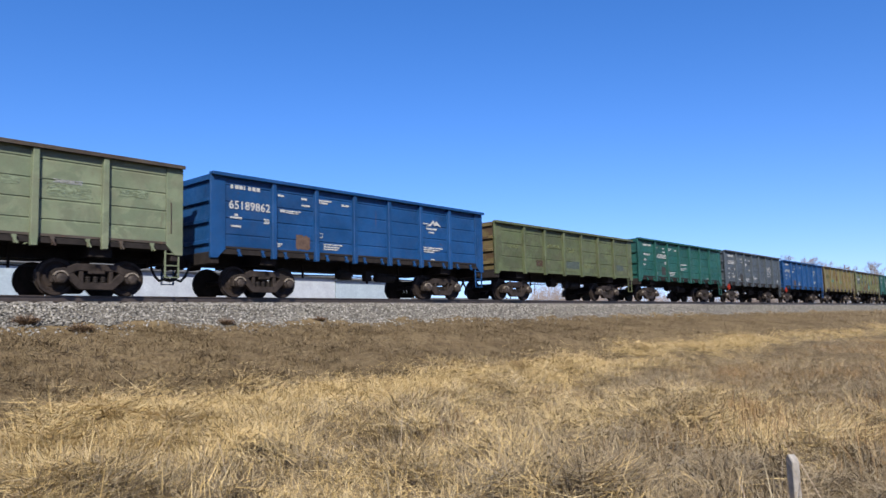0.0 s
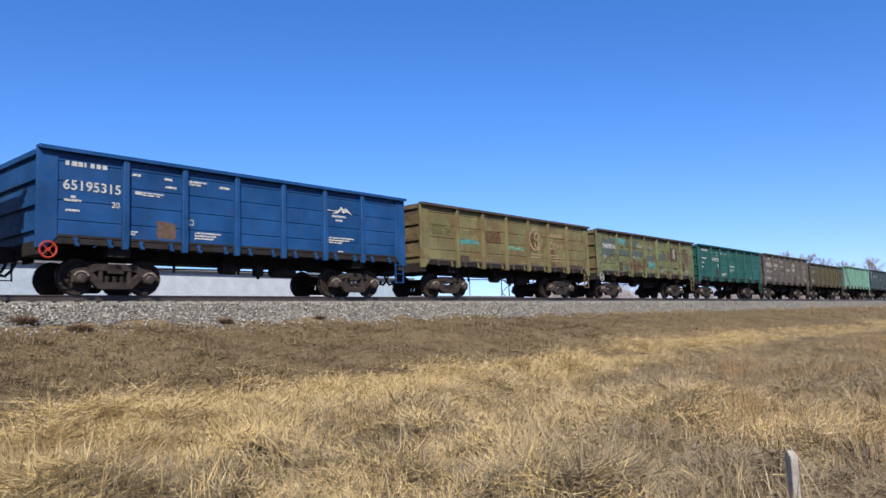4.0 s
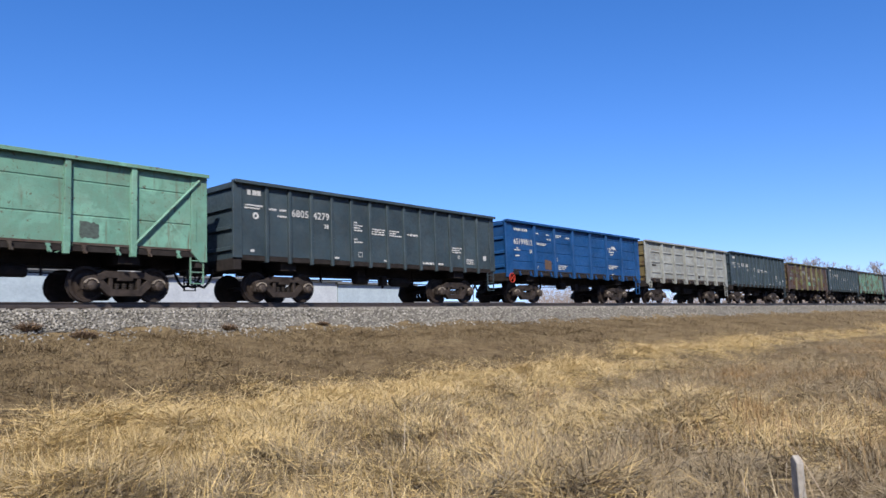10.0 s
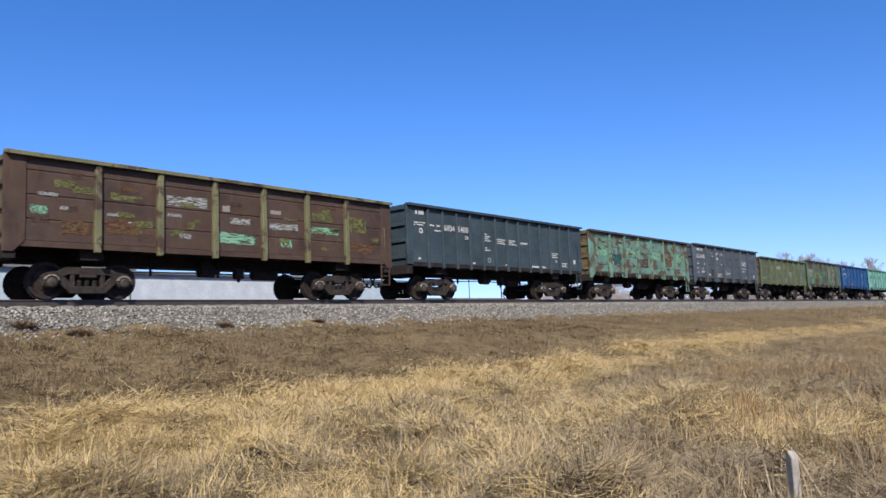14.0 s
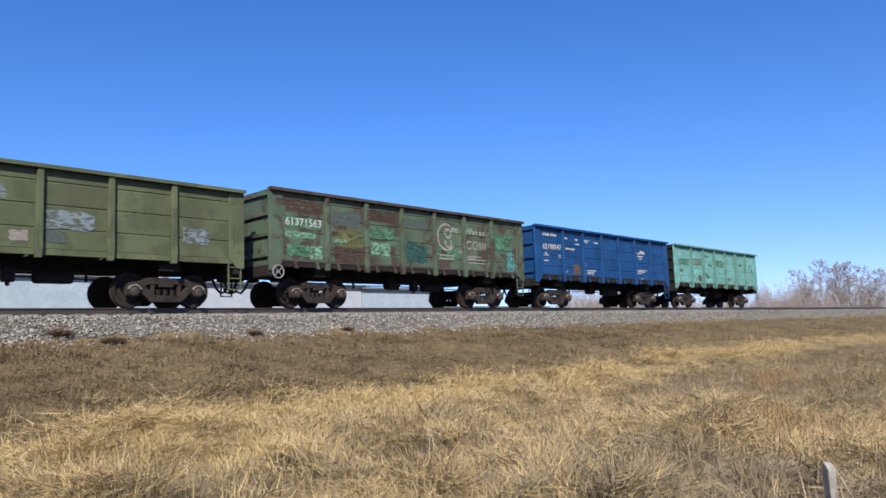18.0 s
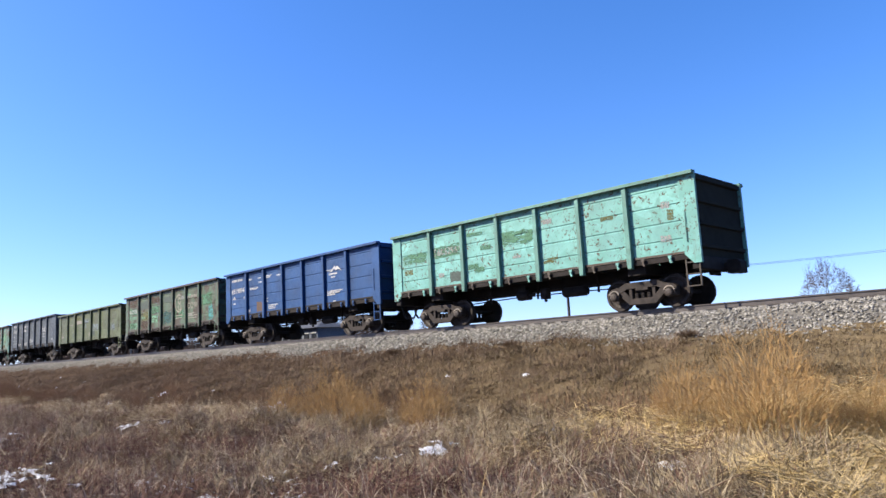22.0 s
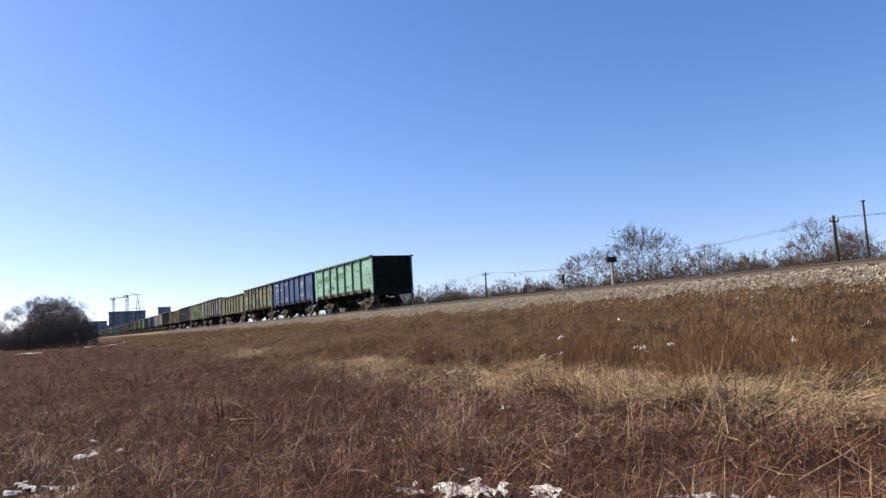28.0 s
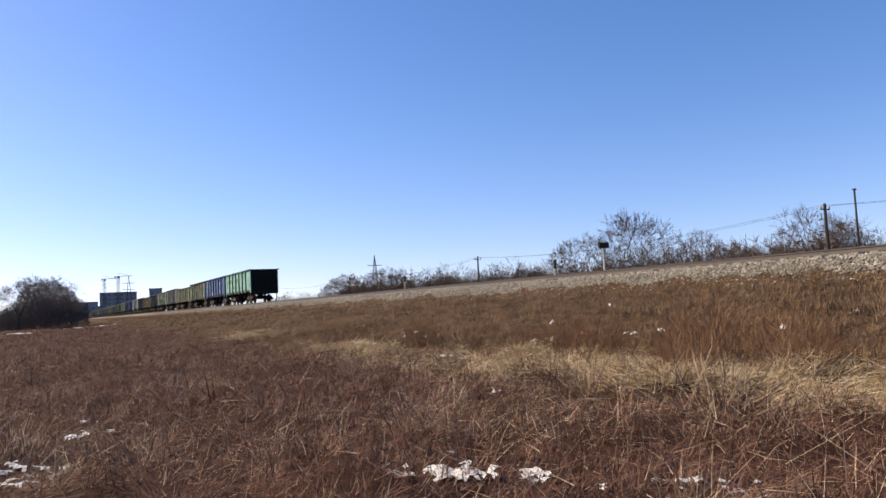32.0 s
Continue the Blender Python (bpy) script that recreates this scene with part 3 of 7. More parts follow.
PATCHY = paint("peeling olive and rust wagon paint", (0.2, 0.25, 0.1), (0.13, 0.08, 0.042), 0.5, 0.6, 0.3)
TAUPE = paint("faded grey-brown wagon paint", (0.135, 0.12, 0.1), (0.12, 0.105, 0.09), 0.15, 0.08, 0.3)
BROWN = paint("rusty brown and olive wagon paint", (0.085, 0.07, 0.036), (0.10, 0.10, 0.035), 0.45, 0.3, 0.3)
MINT = paint("mint green wagon paint", (0.22, 0.48, 0.37), (0.19, 0.42, 0.32), 0.4, 0.3, 0.45)
CHIPPED = paint("chipped mint green wagon paint", (0.24, 0.61, 0.56), (0.2, 0.53, 0.47), 0.22, 0.48, 0.15)
SILVER = paint("weathered light grey wagon paint", (0.42, 0.45, 0.43), (0.34, 0.37, 0.36), 0.3, 0.14, 0.6)
RUSTY = paint("rust brown wagon paint with olive remains", (0.085, 0.05, 0.038), (0.1, 0.06, 0.04), 0.35, 0.35, 0.25)
TEAL = paint("rusty teal wagon paint", (0.17, 0.36, 0.29), (0.12, 0.085, 0.05), 0.45, 0.35, 0.3)
MIXED = paint("patched teal, olive and brown wagon paint", (0.11, 0.18, 0.115), (0.085, 0.068, 0.05), 0.45, 0.2, 0.35)
RAGGED = paint("olive and rust post paint", (0.22, 0.22, 0.11), (0.085, 0.05, 0.038), 0.35, 0.35, 0.3)
TRIM = paint("worn mint post paint", (0.17, 0.42, 0.36), (0.15, 0.34, 0.29), 0.25, 0.25, 0.3)
WORN = paint("worn brown top chord paint", (0.09, 0.075, 0.06), (0.07, 0.045, 0.035), 0.4, 0.4, 0.4)
OCHRE = paint("ochre worn wagon end", (0.2, 0.16, 0.07), (0.12, 0.08, 0.045), 0.4, 0.3, 0.4)

# Near-black coat: the shade on the last wagon's rear is put into the colour.
SHADED_END = plain("black-green wagon end, shade in its colour", (0.016, 0.019, 0.015), 0.4, 3, 0.95)

# order in the train: kind, height over the rail, coat, label, brake wheel paint, chord coat, end coat
CONSIST = [
    ("hatch", 3.70, PALE, "pale faded green open freight wagon with grimy sheets", None, WORN, None),
    ("hatch", 3.70, BLUE, "clean blue open freight wagon with white stencilled numbers", None, None, None),
    ("plain", 3.47, OLIVE, "olive green open freight wagon with scuffed sheets", None, None, OCHRE),
    ("hatch", 3.70, GREEN, "dark green open freight wagon with white stencils", None, None, None),
    ("hatch", 3.78, SLATE, "slate grey open freight wagon with a red brake wheel", RED_PAINT, None, None),
    ("hatch", 3.70, BLUE, "blue open freight wagon with a red brake wheel", RED_PAINT, None, None),
    ("hatch", 3.70, TAN, "yellowish olive open freight wagon streaked with rust", None, WORN, OCHRE),
    ("hatch", 3.70, PATCHY, "peeling olive open freight wagon patched with rust and teal", SILVER, WORN, OCHRE),
    ("hatch", 3.70, GREEN, "dark green open freight wagon with white numbers", None, None, None),
    ("hatch", 3.74, TAUPE, "faded grey-brown open freight wagon with painted-over patches", None, None, None),
    ("hatch", 3.47, BROWN, "rusty brown open freight wagon with olive remains", None, WORN, OCHRE),
    ("braced", 3.70, MINT, "mint green open freight wagon with slanting corner braces", None, None, None),
    ("ribbed", 3.72, NIGHT, "dark blue-grey open freight wagon with narrow smooth sheets", None, None, None),
    ("hatch", 3.72, BLUE, "blue open freight wagon with a bright red brake wheel", RED_PAINT, None, None),
    ("pressed", 3.72, SILVER, "weathered light grey open freight wagon with pressed sheets", SILVER, None, OCHRE),
    ("ribbed", 3.80, NIGHT, "dark blue-grey smooth-sided open freight wagon with white stencils", None, None, None),
    ("plain", 3.58, RUSTY, "rust brown open freight wagon with olive paint remains", None, RAGGED, OCHRE),
    ("ribbed", 3.70, NIGHT, "dark blue-grey smooth-sided open freight wagon", None, None, None),
    ("hatch", 3.70, TEAL, "teal open freight wagon half eaten by rust", None, WORN, OCHRE),
    ("hatch", 3.78, SLATE, "slate grey open freight wagon with white stencils", None, None, None),
    ("plain", 3.49, OLIVE, "olive green open freight wagon with pale patches", None, None, OCHRE),
    ("hatch", 3.74, MIXED, "patched teal and brown open freight wagon with old lettering", SILVER, WORN, None),
    ("hatch", 3.74, BLUE, "blue open freight wagon with a white emblem", None, None, None),
    ("hatch", 3.74, CHIPPED, "chipped mint green last wagon of the train", None, TRIM, SHADED_END),
]
WAGONS = {}
for index, (kind, top, coat, label, ring, chord, ends) in enumerate(CONSIST):
    WAGONS[index] = build_wagon(kind, top, coat, label, True, ring, chord, ends)
for child in list(WAGONS[23][0].children):
    if child.name.startswith("brake_hose") and child.matrix_basis.translation.x > 0:
        bpy.data.objects.remove(child)
AHEAD = [SLATE, OLIVE, GREEN, BROWN, BLUE, NIGHT, TAUPE, PALE, TEAL, NIGHT, BLUE, BROWN, SILVER, OLIVE, NIGHT, GREEN]
for k, coat in enumerate(AHEAD):
    WAGONS[-1 - k] = build_wagon("hatch", 3.70, coat, "open freight wagon far ahead in the train", False)


# ---- the track ----
def rail_section(bm, x0, x1, y):
    prof = [(-0.075, -0.18), (0.075, -0.18), (0.075, -0.165), (0.012, -0.14), (0.010, -0.045), (0.037, -0.035), (0.037, -0.006), (0.028, 0.0), (-0.028, 0.0), (-0.037, -0.006), (-0.037, -0.035), (-0.010, -0.045), (-0.012, -0.14), (-0.075, -0.165)]
    a = [bm.verts.new((x0, y + p, z)) for p, z in prof]
    b = [bm.verts.new((x1, y + p, z)) for p, z in prof]
    for i in range(len(a)):
        bm.faces.new((a[i], a[(i + 1) % len(a)], b[(i + 1) % len(a)], b[i]))
    bm.faces.new(a)
    bm.faces.new(b[::-1])


track = tagged(new("railway_track"), "single railway track on concrete sleepers and crushed stone", "railway track", kind="structure")
track.location = (0, TRACK, RAIL)
for y in (-0.76, 0.76):
    piece("rail", mesh_of("rail", lambda bm: rail_section(bm, -900, 700, y)), RAIL_STEEL, track)
SLEEPER_MESH = mesh_of("sleeper", lambda bm: prism(bm, [(-0.13, -0.36), (0.13, -0.36), (0.11, -0.18), (-0.11, -0.18)], -1.35, 1.35))
for k in range(290):
    piece("sleeper", SLEEPER_MESH, SLEEPER, track, at(-110 + 0.55 * k, 0, 0))


# ---- stones and dry plants ----
STONE = blades("grey crushed stone", [(0.11, 0.104, 0.093), (0.38, 0.365, 0.33), (0.17, 0.161, 0.142), (0.53, 0.51, 0.465), (0.21, 0.199, 0.175), (0.39, 0.373, 0.335)], 0.95, 0.0)
SLOPE_TONES = blades("short brown bank grass", [(0.13, 0.093, 0.052), (0.3, 0.218, 0.12), (0.2, 0.142, 0.08), (0.43, 0.34, 0.205), (0.1, 0.077, 0.05), (0.32, 0.237, 0.13)])
STRAW_TONES = blades("pale yellow lying straw", [(0.66, 0.47, 0.18), (0.92, 0.7, 0.34), (0.76, 0.55, 0.24), (0.98, 0.8, 0.47), (0.52, 0.36, 0.15)])
FIELD_TONES = blades("grey-tan field weeds", [(0.22, 0.163, 0.095), (0.5, 0.4, 0.25), (0.35, 0.262, 0.15), (0.6, 0.51, 0.35), (0.15, 0.114, 0.076), (0.42, 0.315, 0.18)])
RED_TONES = blades("red-brown dry grass", [(0.1, 0.05, 0.039), (0.205, 0.1, 0.075), (0.14, 0.068, 0.052), (0.26, 0.145, 0.107), (0.078, 0.045, 0.037), (0.225, 0.116, 0.086), (0.38, 0.27, 0.2)])
ORANGE_TONES = blades("orange-brown feathery bush", [(0.16, 0.085, 0.05), (0.285, 0.158, 0.092), (0.21, 0.113, 0.066), (0.37, 0.24, 0.152)])
STALK_TONES = blades("bleached long stalks", [(0.62, 0.48, 0.3), (0.82, 0.68, 0.47), (0.4, 0.29, 0.18), (0.72, 0.6, 0.42)])
RUST_TONES = blades("rusty brown bank grass", [(0.12, 0.077, 0.051), (0.275, 0.18, 0.115), (0.18, 0.117, 0.076), (0.385, 0.275, 0.18), (0.086, 0.062, 0.047), (0.255, 0.175, 0.115)])
PALE_STEMS = blades("pale grey-brown thin stems", [(0.5, 0.39, 0.29), (0.7, 0.59, 0.46), (0.28, 0.19, 0.14), (0.2, 0.12, 0.085), (0.58, 0.48, 0.36)])
RNG = np.random.RandomState(11)


def scatter(n, x0, x1, y0, y1, want):
    """About n points in the rectangle, thinned by want(x, y) from 0 to 1."""
    out_x, out_y = [], []
    got = 0
    for _ in range(40):
        x, y = RNG.uniform(x0, x1, n), RNG.uniform(y0, y1, n)
        keep = RNG.rand(n) < want(x, y)
        out_x.append(x[keep])
        out_y.append(y[keep])
        got += keep.sum()
        if got >= n:
            break
    return np.concatenate(out_x)[:n], np.concatenate(out_y)[:n]


def grass(name, label, material, x, y, low, high, lean, width, heading=None, lift=0.0, sway=0.3):
    """Bent blades on the ground, in one mesh."""
    n = len(x)
    h = RNG.uniform(low, high, n) * RNG.uniform(0.6, 1.0, n)
    a = RNG.uniform(0, 2 * np.pi, n) if heading is None else RNG.normal(heading[0], heading[1], n) + np.pi * (RNG.rand(n) < 0.5)
    l = np.clip(RNG.normal(lean, sway, n), 0.05, 1.7)
    w = width * RNG.uniform(0.6, 1.4, n) / 2
    z = ground_height(x, y) - 0.02 + lift * RNG.rand(n) ** 1.5
    b = a + np.pi / 2 + RNG.uniform(-0.5, 0.5, n)
    sx, sy = np.cos(b) * w, np.sin(b) * w
    m = 0.55
    up1, out1 = h * m * np.cos(l * 0.85), h * m * np.sin(l * 0.85)
    up2, out2 = up1 + h * (1 - m) * np.cos(l * 1.2), out1 + h * (1 - m) * np.sin(l * 1.2)
    up2 = np.maximum(up2, 0.02 + 0.04 * RNG.rand(n))
    ca, sa = np.cos(a), np.sin(a)
    co = np.empty((n, 5, 3))
    co[:, 0] = np.stack([x - sx, y - sy, z], -1)
    co[:, 1] = np.stack([x + sx, y + sy, z], -1)
    co[:, 2] = np.stack([x + ca * out1 - sx * 0.8, y + sa * out1 - sy * 0.8, z + up1], -1)
    co[:, 3] = np.stack([x + ca * out1 + sx * 0.8, y + sa * out1 + sy * 0.8, z + up1], -1)
    co[:, 4] = np.stack([x + ca * out2, y + sa * out2, z + up2], -1)
    base = (np.arange(n) * 5)[:, None, None]
    tris = (base + np.array([[0, 1, 3], [0, 3, 2], [2, 3, 4]])[None]).reshape(-1, 3)
    ob = new(name, quick_mesh(name, co.reshape(-1, 3), tris, material))
    return tagged(ob, label, "dry grass", kind="stuff")


def thatch(name, label, material, x, y, low, high, lift, width, upright=0.25, heading=None, mound=0.0):
    """Straight fine stems, most of them lying, one triangle each, combed this way and that in clumps."""
    n = len(x)
    h = RNG.uniform(low, high, n) * RNG.uniform(0.5, 1.0, n)
    a = 9.0 * lumps(x, y, 1.3, 92) + RNG.normal(0, 1.15, n) if heading is None else RNG.normal(heading[0], heading[1], n) + np.pi * (RNG.rand(n) < 0.5)
    tilt = np.clip(np.abs(RNG.normal(0, upright, n)), 0, 1.35)
    hump = smooth(-0.1, 0.9, lumps(x, y, 0.75, 94) + 0.5 * lumps(x, y, 0.3, 95))
    z = ground_height(x, y) - 0.01 + lift * RNG.rand(n) ** 2 + mound * hump
    h = h * (0.75 + 0.6 * hump)
    w = width * RNG.uniform(0.6, 1.4, n) / 2
    b = a + np.pi / 2
    twist = RNG.uniform(-0.7, 0.7, n) * w
    side = np.stack([np.cos(b) * w, np.sin(b) * w, twist], -1)
    base = np.stack([x, y, z], -1)
    tip = base + np.stack([np.cos(a) * np.cos(tilt), np.sin(a) * np.cos(tilt), np.sin(tilt)], -1) * h[:, None]
    floor = ground_height(tip[:, 0], tip[:, 1]) + 0.015 + 0.03 * RNG.rand(n)
    tip[:, 2] = np.maximum(tip[:, 2], floor)
    co = np.stack([base - side, base + side, tip], 1)
    ob = new(name, quick_mesh(name, co.reshape(-1, 3), np.arange(n * 3).reshape(-1, 3), material))
    return tagged(ob, label, "dry grass", kind="stuff")


def nearby(x, y, stands, reach=7.0, power=1.7, floor=0.04):
    """Denser where the ground lies near the standpoints along the way."""
    d = np.min([np.hypot(x - sx, y) for sx in stands], 0)
    return np.clip((reach / np.maximum(d, 0.1)) ** power, floor, 1.0)


FIRST, LAST, ALL = (0.0,), (-2.0, -14.0, -24.0, -33.0), (0.0, -14.0, -24.0, -33.0)


def clumped(scale, seed, cut=0.0, hard=0.5):
    return lambda x, y: smooth(cut - hard, cut + hard, lumps(x, y, scale, seed) + 0.6 * lumps(x, y, scale * 0.33, seed + 1))


# lines of the bank's foot: straw lies along it
foot = lambda x: 10.1 + 0.5 * lumps(x, 0 * x, 6.0, 21)
x, y = scatter(180000, -60, 90, 10.4, 18.1, lambda x, y: (1 - 0.9 * smooth(-8, -30, x)) * (0.25 + 0.75 * clumped(1.3, 31, -0.1, 0.5)(x, y)) * nearby(x, y, ALL, 17, 1.6) * (0.15 + 0.85 * smooth(17.8, 17.2, y)))
thatch("bank_thatch", "short brown dry grass matted on the railway bank", SLOPE_TONES, x, y, 0.06, 0.28, 0.05, 0.012, 0.5, None, 0.05)
x, y = scatter(26000, -30, 70, 10.8, 17.5, lambda x, y: clumped(0.8, 33, 0.15, 0.4)(x, y) * nearby(x, y, FIRST, 17, 1.6))
grass("bank_grass", "tufts of brown dry grass on the railway bank", SLOPE_TONES, x, y, 0.1, 0.32, 0.7, 0.011, None, 0.0, 0.4)
climbs = lambda x, y: (TRACK - y) > stone_edge(x) - 0.1
x, y = scatter(210000, -190, -3, 9.6, 18.3, lambda x, y: smooth(-3, -16, x) * (0.3 + 0.7 * clumped(1.5, 35, -0.05, 0.5)(x, y)) * nearby(x, y, ALL, 17, 1.5, 0.05) * climbs(x, y))
thatch("bank_tufts", "rusty brown dry grass standing on the railway bank", RUST_TONES, x, y, 0.12, 0.4, 0.03, 0.012, 0.9, None, 0.06)
x, y = scatter(16000, -420, -90, 9, 18, lambda x, y: 1 - 0.85 * smooth(120, 420, -x))
thatch("far_bank_grass", "distant rusty brown grass on the railway bank", RUST_TONES, x, y, 0.2, 0.5, 0.03, 0.06, 0.7)
band = lambda x, y: np.exp(-((y - foot(x)) / 1.05) ** 2) * smooth(-8, -3, x)
x, y = scatter(170000, -80, 80, 6.0, 13.5, lambda x, y: band(x, y) * (0.15 + 0.85 * clumped(1.8, 41, 0.0, 0.4)(x, y)) * nearby(x, y, ALL, 12, 1.5))
thatch("straw", "pale yellow straw lying along the foot of the bank", STRAW_TONES, x, y, 0.2, 0.6, 0.12, 0.009, 0.3, (0.15, 0.8), 0.14)
drift = lambda x, y: np.exp(-((y - foot(x) + 1.3) / 1.1) ** 2) * smooth(-6, -14, x) * clumped(5.0, 77, 0.1, 0.4)(x, y)
x, y = scatter(75000, -80, -8, 5.5, 11.5, lambda x, y: drift(x, y) * (0.15 + 0.85 * clumped(1.2, 43, 0.0, 0.4)(x, y)) * nearby(x, y, LAST, 13, 1.4))
thatch("straw_drift", "bleached beige straw lying flat by the wet field", STALK_TONES, x, y, 0.2, 0.6, 0.16, 0.009, 0.3, None, 0.14)
x, y = scatter(9000, -40, 50, 7.5, 11.8, lambda x, y: band(x, y) * clumped(1.0, 45, 0.35, 0.3)(x, y))
grass("straw_tufts", "upright tufts of pale straw at the bank's foot", STRAW_TONES, x, y, 0.15, 0.42, 0.75, 0.010, None, 0, 0.4)
x, y = scatter(290000, -8, 75, -4, 9.8, lambda x, y: (0.3 + 0.7 * clumped(1.5, 51, 0.0, 0.5)(x, y)) * nearby(x, y, FIRST, 8.5, 1.7) * smooth(-4.5, -1, x) * (np.hypot(x, y) > 3))
thatch("field_thatch", "grey-tan tangled dry weeds lying in the field", FIELD_TONES, x, y, 0.15, 0.55, 0.12, 0.0068, 0.4, None, 0.2)
x, y = scatter(60000, -4, 60, 2, 10.2, lambda x, y: clumped(2.4, 53, 0.2, 0.3)(x, y) * nearby(x, y, FIRST, 9, 1.6) * (1 - 0.75 * smooth(9, 15, x)))
thatch("field_straw", "drifts of paler straw lying in the field", STRAW_TONES, x, y, 0.2, 0.6, 0.14, 0.007, 0.35, None, 0.18)
near_spot = lambda x, y, sx, sy, r: np.exp(-(((x - sx) / r) ** 2 + ((y - sy) / r) ** 2))
x, y = scatter(38000, -1, 11, 3.2, 9.4, lambda x, y: near_spot(x, y, 4.2, 7.0, 2.6) * (0.2 + 0.8 * clumped(0.9, 81, 0.05, 0.4)(x, y)))
thatch("pale_straw", "pale dry straw lying in tufts in the field", STRAW_TONES, x, y, 0.15, 0.5, 0.14, 0.007, 0.5, None, 0.2)
TAWNY_TONES = blades("tawny upright dry grass", [(0.3, 0.175, 0.075), (0.52, 0.34, 0.16), (0.2, 0.115, 0.05), (0.62, 0.45, 0.25), (0.4, 0.24, 0.105)])
x, y = scatter(24000, 7, 40, 1.4, 8.6, lambda x, y: smooth(8, 12, x + 0.4 * y) * smooth(9, 6.5, y) * (0.04 + 0.96 * clumped(1.5, 83, 0.2, 0.3)(x, y)) * nearby(x, y, FIRST, 12, 1.5))
grass("tawny_grass", "tawny brown dry grass standing in uneven tufts", TAWNY_TONES, x, y, 0.12, 0.4, 0.9, 0.008, None, 0.02, 0.45)
x, y = scatter(1000, 7.5, 13, 0.8, 4.2, lambda x, y: (0.1 + 0.9 * clumped(0.8, 85, 0.0, 0.35)(x, y)) * near_spot(x, y, 9.8, 2.0, 2.4))
grass("tall_stalks", "tall tawny stalks leaning beside the wooden stake", TAWNY_TONES, x, y, 0.35, 0.8, 0.8, 0.008, None, 0.0, 0.4)
x, y = scatter(32000, -2, 60, 1, 9.5, lambda x, y: clumped(1.1, 57, 0.15, 0.35)(x, y) * nearby(x, y, FIRST, 9, 1.6))
grass("tall_weeds", "tall brown dry weeds standing in tufts", FIELD_TONES, x, y, 0.15, 0.45, 0.8, 0.007, None, 0.05, 0.4)
SNOW = [(-12.4, 3.0, 1.05), (-10.6, 4.6, 0.8), (-8.4, 4.1, 0.6), (-8.6, 5.4, 0.65), (-7.9, 7.1, 0.85), (-8.9, 1.6, 0.7), (-9.3, 0.2, 0.8), (-11.1, 0.7, 0.7),
        (-23.5, 0.2, 0.9), (-4.4, 7.9, 0.28), (-22.6, 3.4, 0.85), (-20.3, 4.9, 0.75), (-17.9, 7.2, 0.7), (-26.8, 1.2, 0.6), (-29.5, 5.2, 0.5), (-38.7, 3.2, 0.95), (-37.1, 4.6, 0.55),
        (-45.0, 0.3, 0.55), (-42.3, -0.3, 0.6), (-42.8, 6.3, 0.4), (-49.6, 8.7, 0.6), (-39.2, 9.4, 0.4), (-48.6, 11.2, 0.5), (-26.7, 11.5, 0.6), (-17.6, 10.5, 0.7)]


def clear_of_snow(x, y):
    keep = np.ones_like(x)
    for sx, sy, r in SNOW:
        keep *= 1 - 0.45 * smooth(r * 0.9, r * 0.3, np.hypot((x - sx) / 1.25, y - sy))
    return keep


wet_field = lambda x, y: smooth(-1.6, -4.2, x) * smooth(9.2, 7.4, y) * clear_of_snow(x, y) * (1 - 0.6 * smooth(70, 130, -x))
x, y = scatter(420000, -130, -2, -16, 9.0, lambda x, y: (0.3 + 0.7 * clumped(1.4, 61, -0.1, 0.5)(x, y)) * wet_field(x, y) * nearby(x, y, LAST, 8.5, 1.6, 0.07))
thatch("red_thatch", "red-brown dry grass tangled over the wet field", RED_TONES, x, y, 0.14, 0.5, 0.16, 0.0075, 0.6, None, 0.2)
x, y = scatter(55000, -90, -2, -12, 9.0, lambda x, y: clumped(1.6, 63, 0.0, 0.4)(x, y) * wet_field(x, y) * nearby(x, y, LAST, 9, 1.6))
grass("red_grass", "red-brown dry grass standing with old snow between", RED_TONES, x, y, 0.18, 0.42, 0.75, 0.0065, None, 0.05, 0.45)
x, y = scatter(80000, -75, -3, -9, 8.6, lambda x, y: (0.12 + 0.88 * clumped(2.4, 67, 0.15, 0.4)(x, y)) * clear_of_snow(x, y) * nearby(x, y, LAST, 9, 1.6))
thatch("grey_stems", "grey-tan bent stems in drifts", PALE_STEMS, x, y, 0.25, 0.85, 0.25, 0.005, 0.5, None, 0.2)
x, y = scatter(60000, -30, -2.5, 2.5, 9.8, lambda x, y: (0.1 + 0.9 * clumped(1.7, 87, 0.05, 0.4)(x, y)) * clear_of_snow(x, y) * smooth(1.5, 6.5, y) * nearby(x, y, FIRST, 13, 1.4))
thatch("tan_weeds", "tan dry weeds tangled at the edge of the wet field", FIELD_TONES, x, y, 0.15, 0.5, 0.18, 0.008, 0.6, None, 0.2)
x, y = scatter(30000, -70, -4, 8.2, 13.0, lambda x, y: clumped(2.2, 71, 0.0, 0.5)(x, y) * smooth(13, 11.0, y))
grass("orange_grass", "orange-brown upright grass on the foot of the bank", ORANGE_TONES, x, y, 0.15, 0.45, 0.6, 0.007, None, 0.05, 0.35)
x, y = scatter(7000, -75, 40, -8, 9, lambda x, y: (0.25 + 0.75 * (x < -4)) * nearby(x, y, ALL, 7, 1.3) * (1 - 0.9 * (np.abs(y) < 1.6) * (x < 2)))
grass("long_stalks", "long bleached stalks leaning over the field", PALE_STEMS, x, y, 0.35, 1.0, 1.0, 0.006, None, 0.1, 0.35)
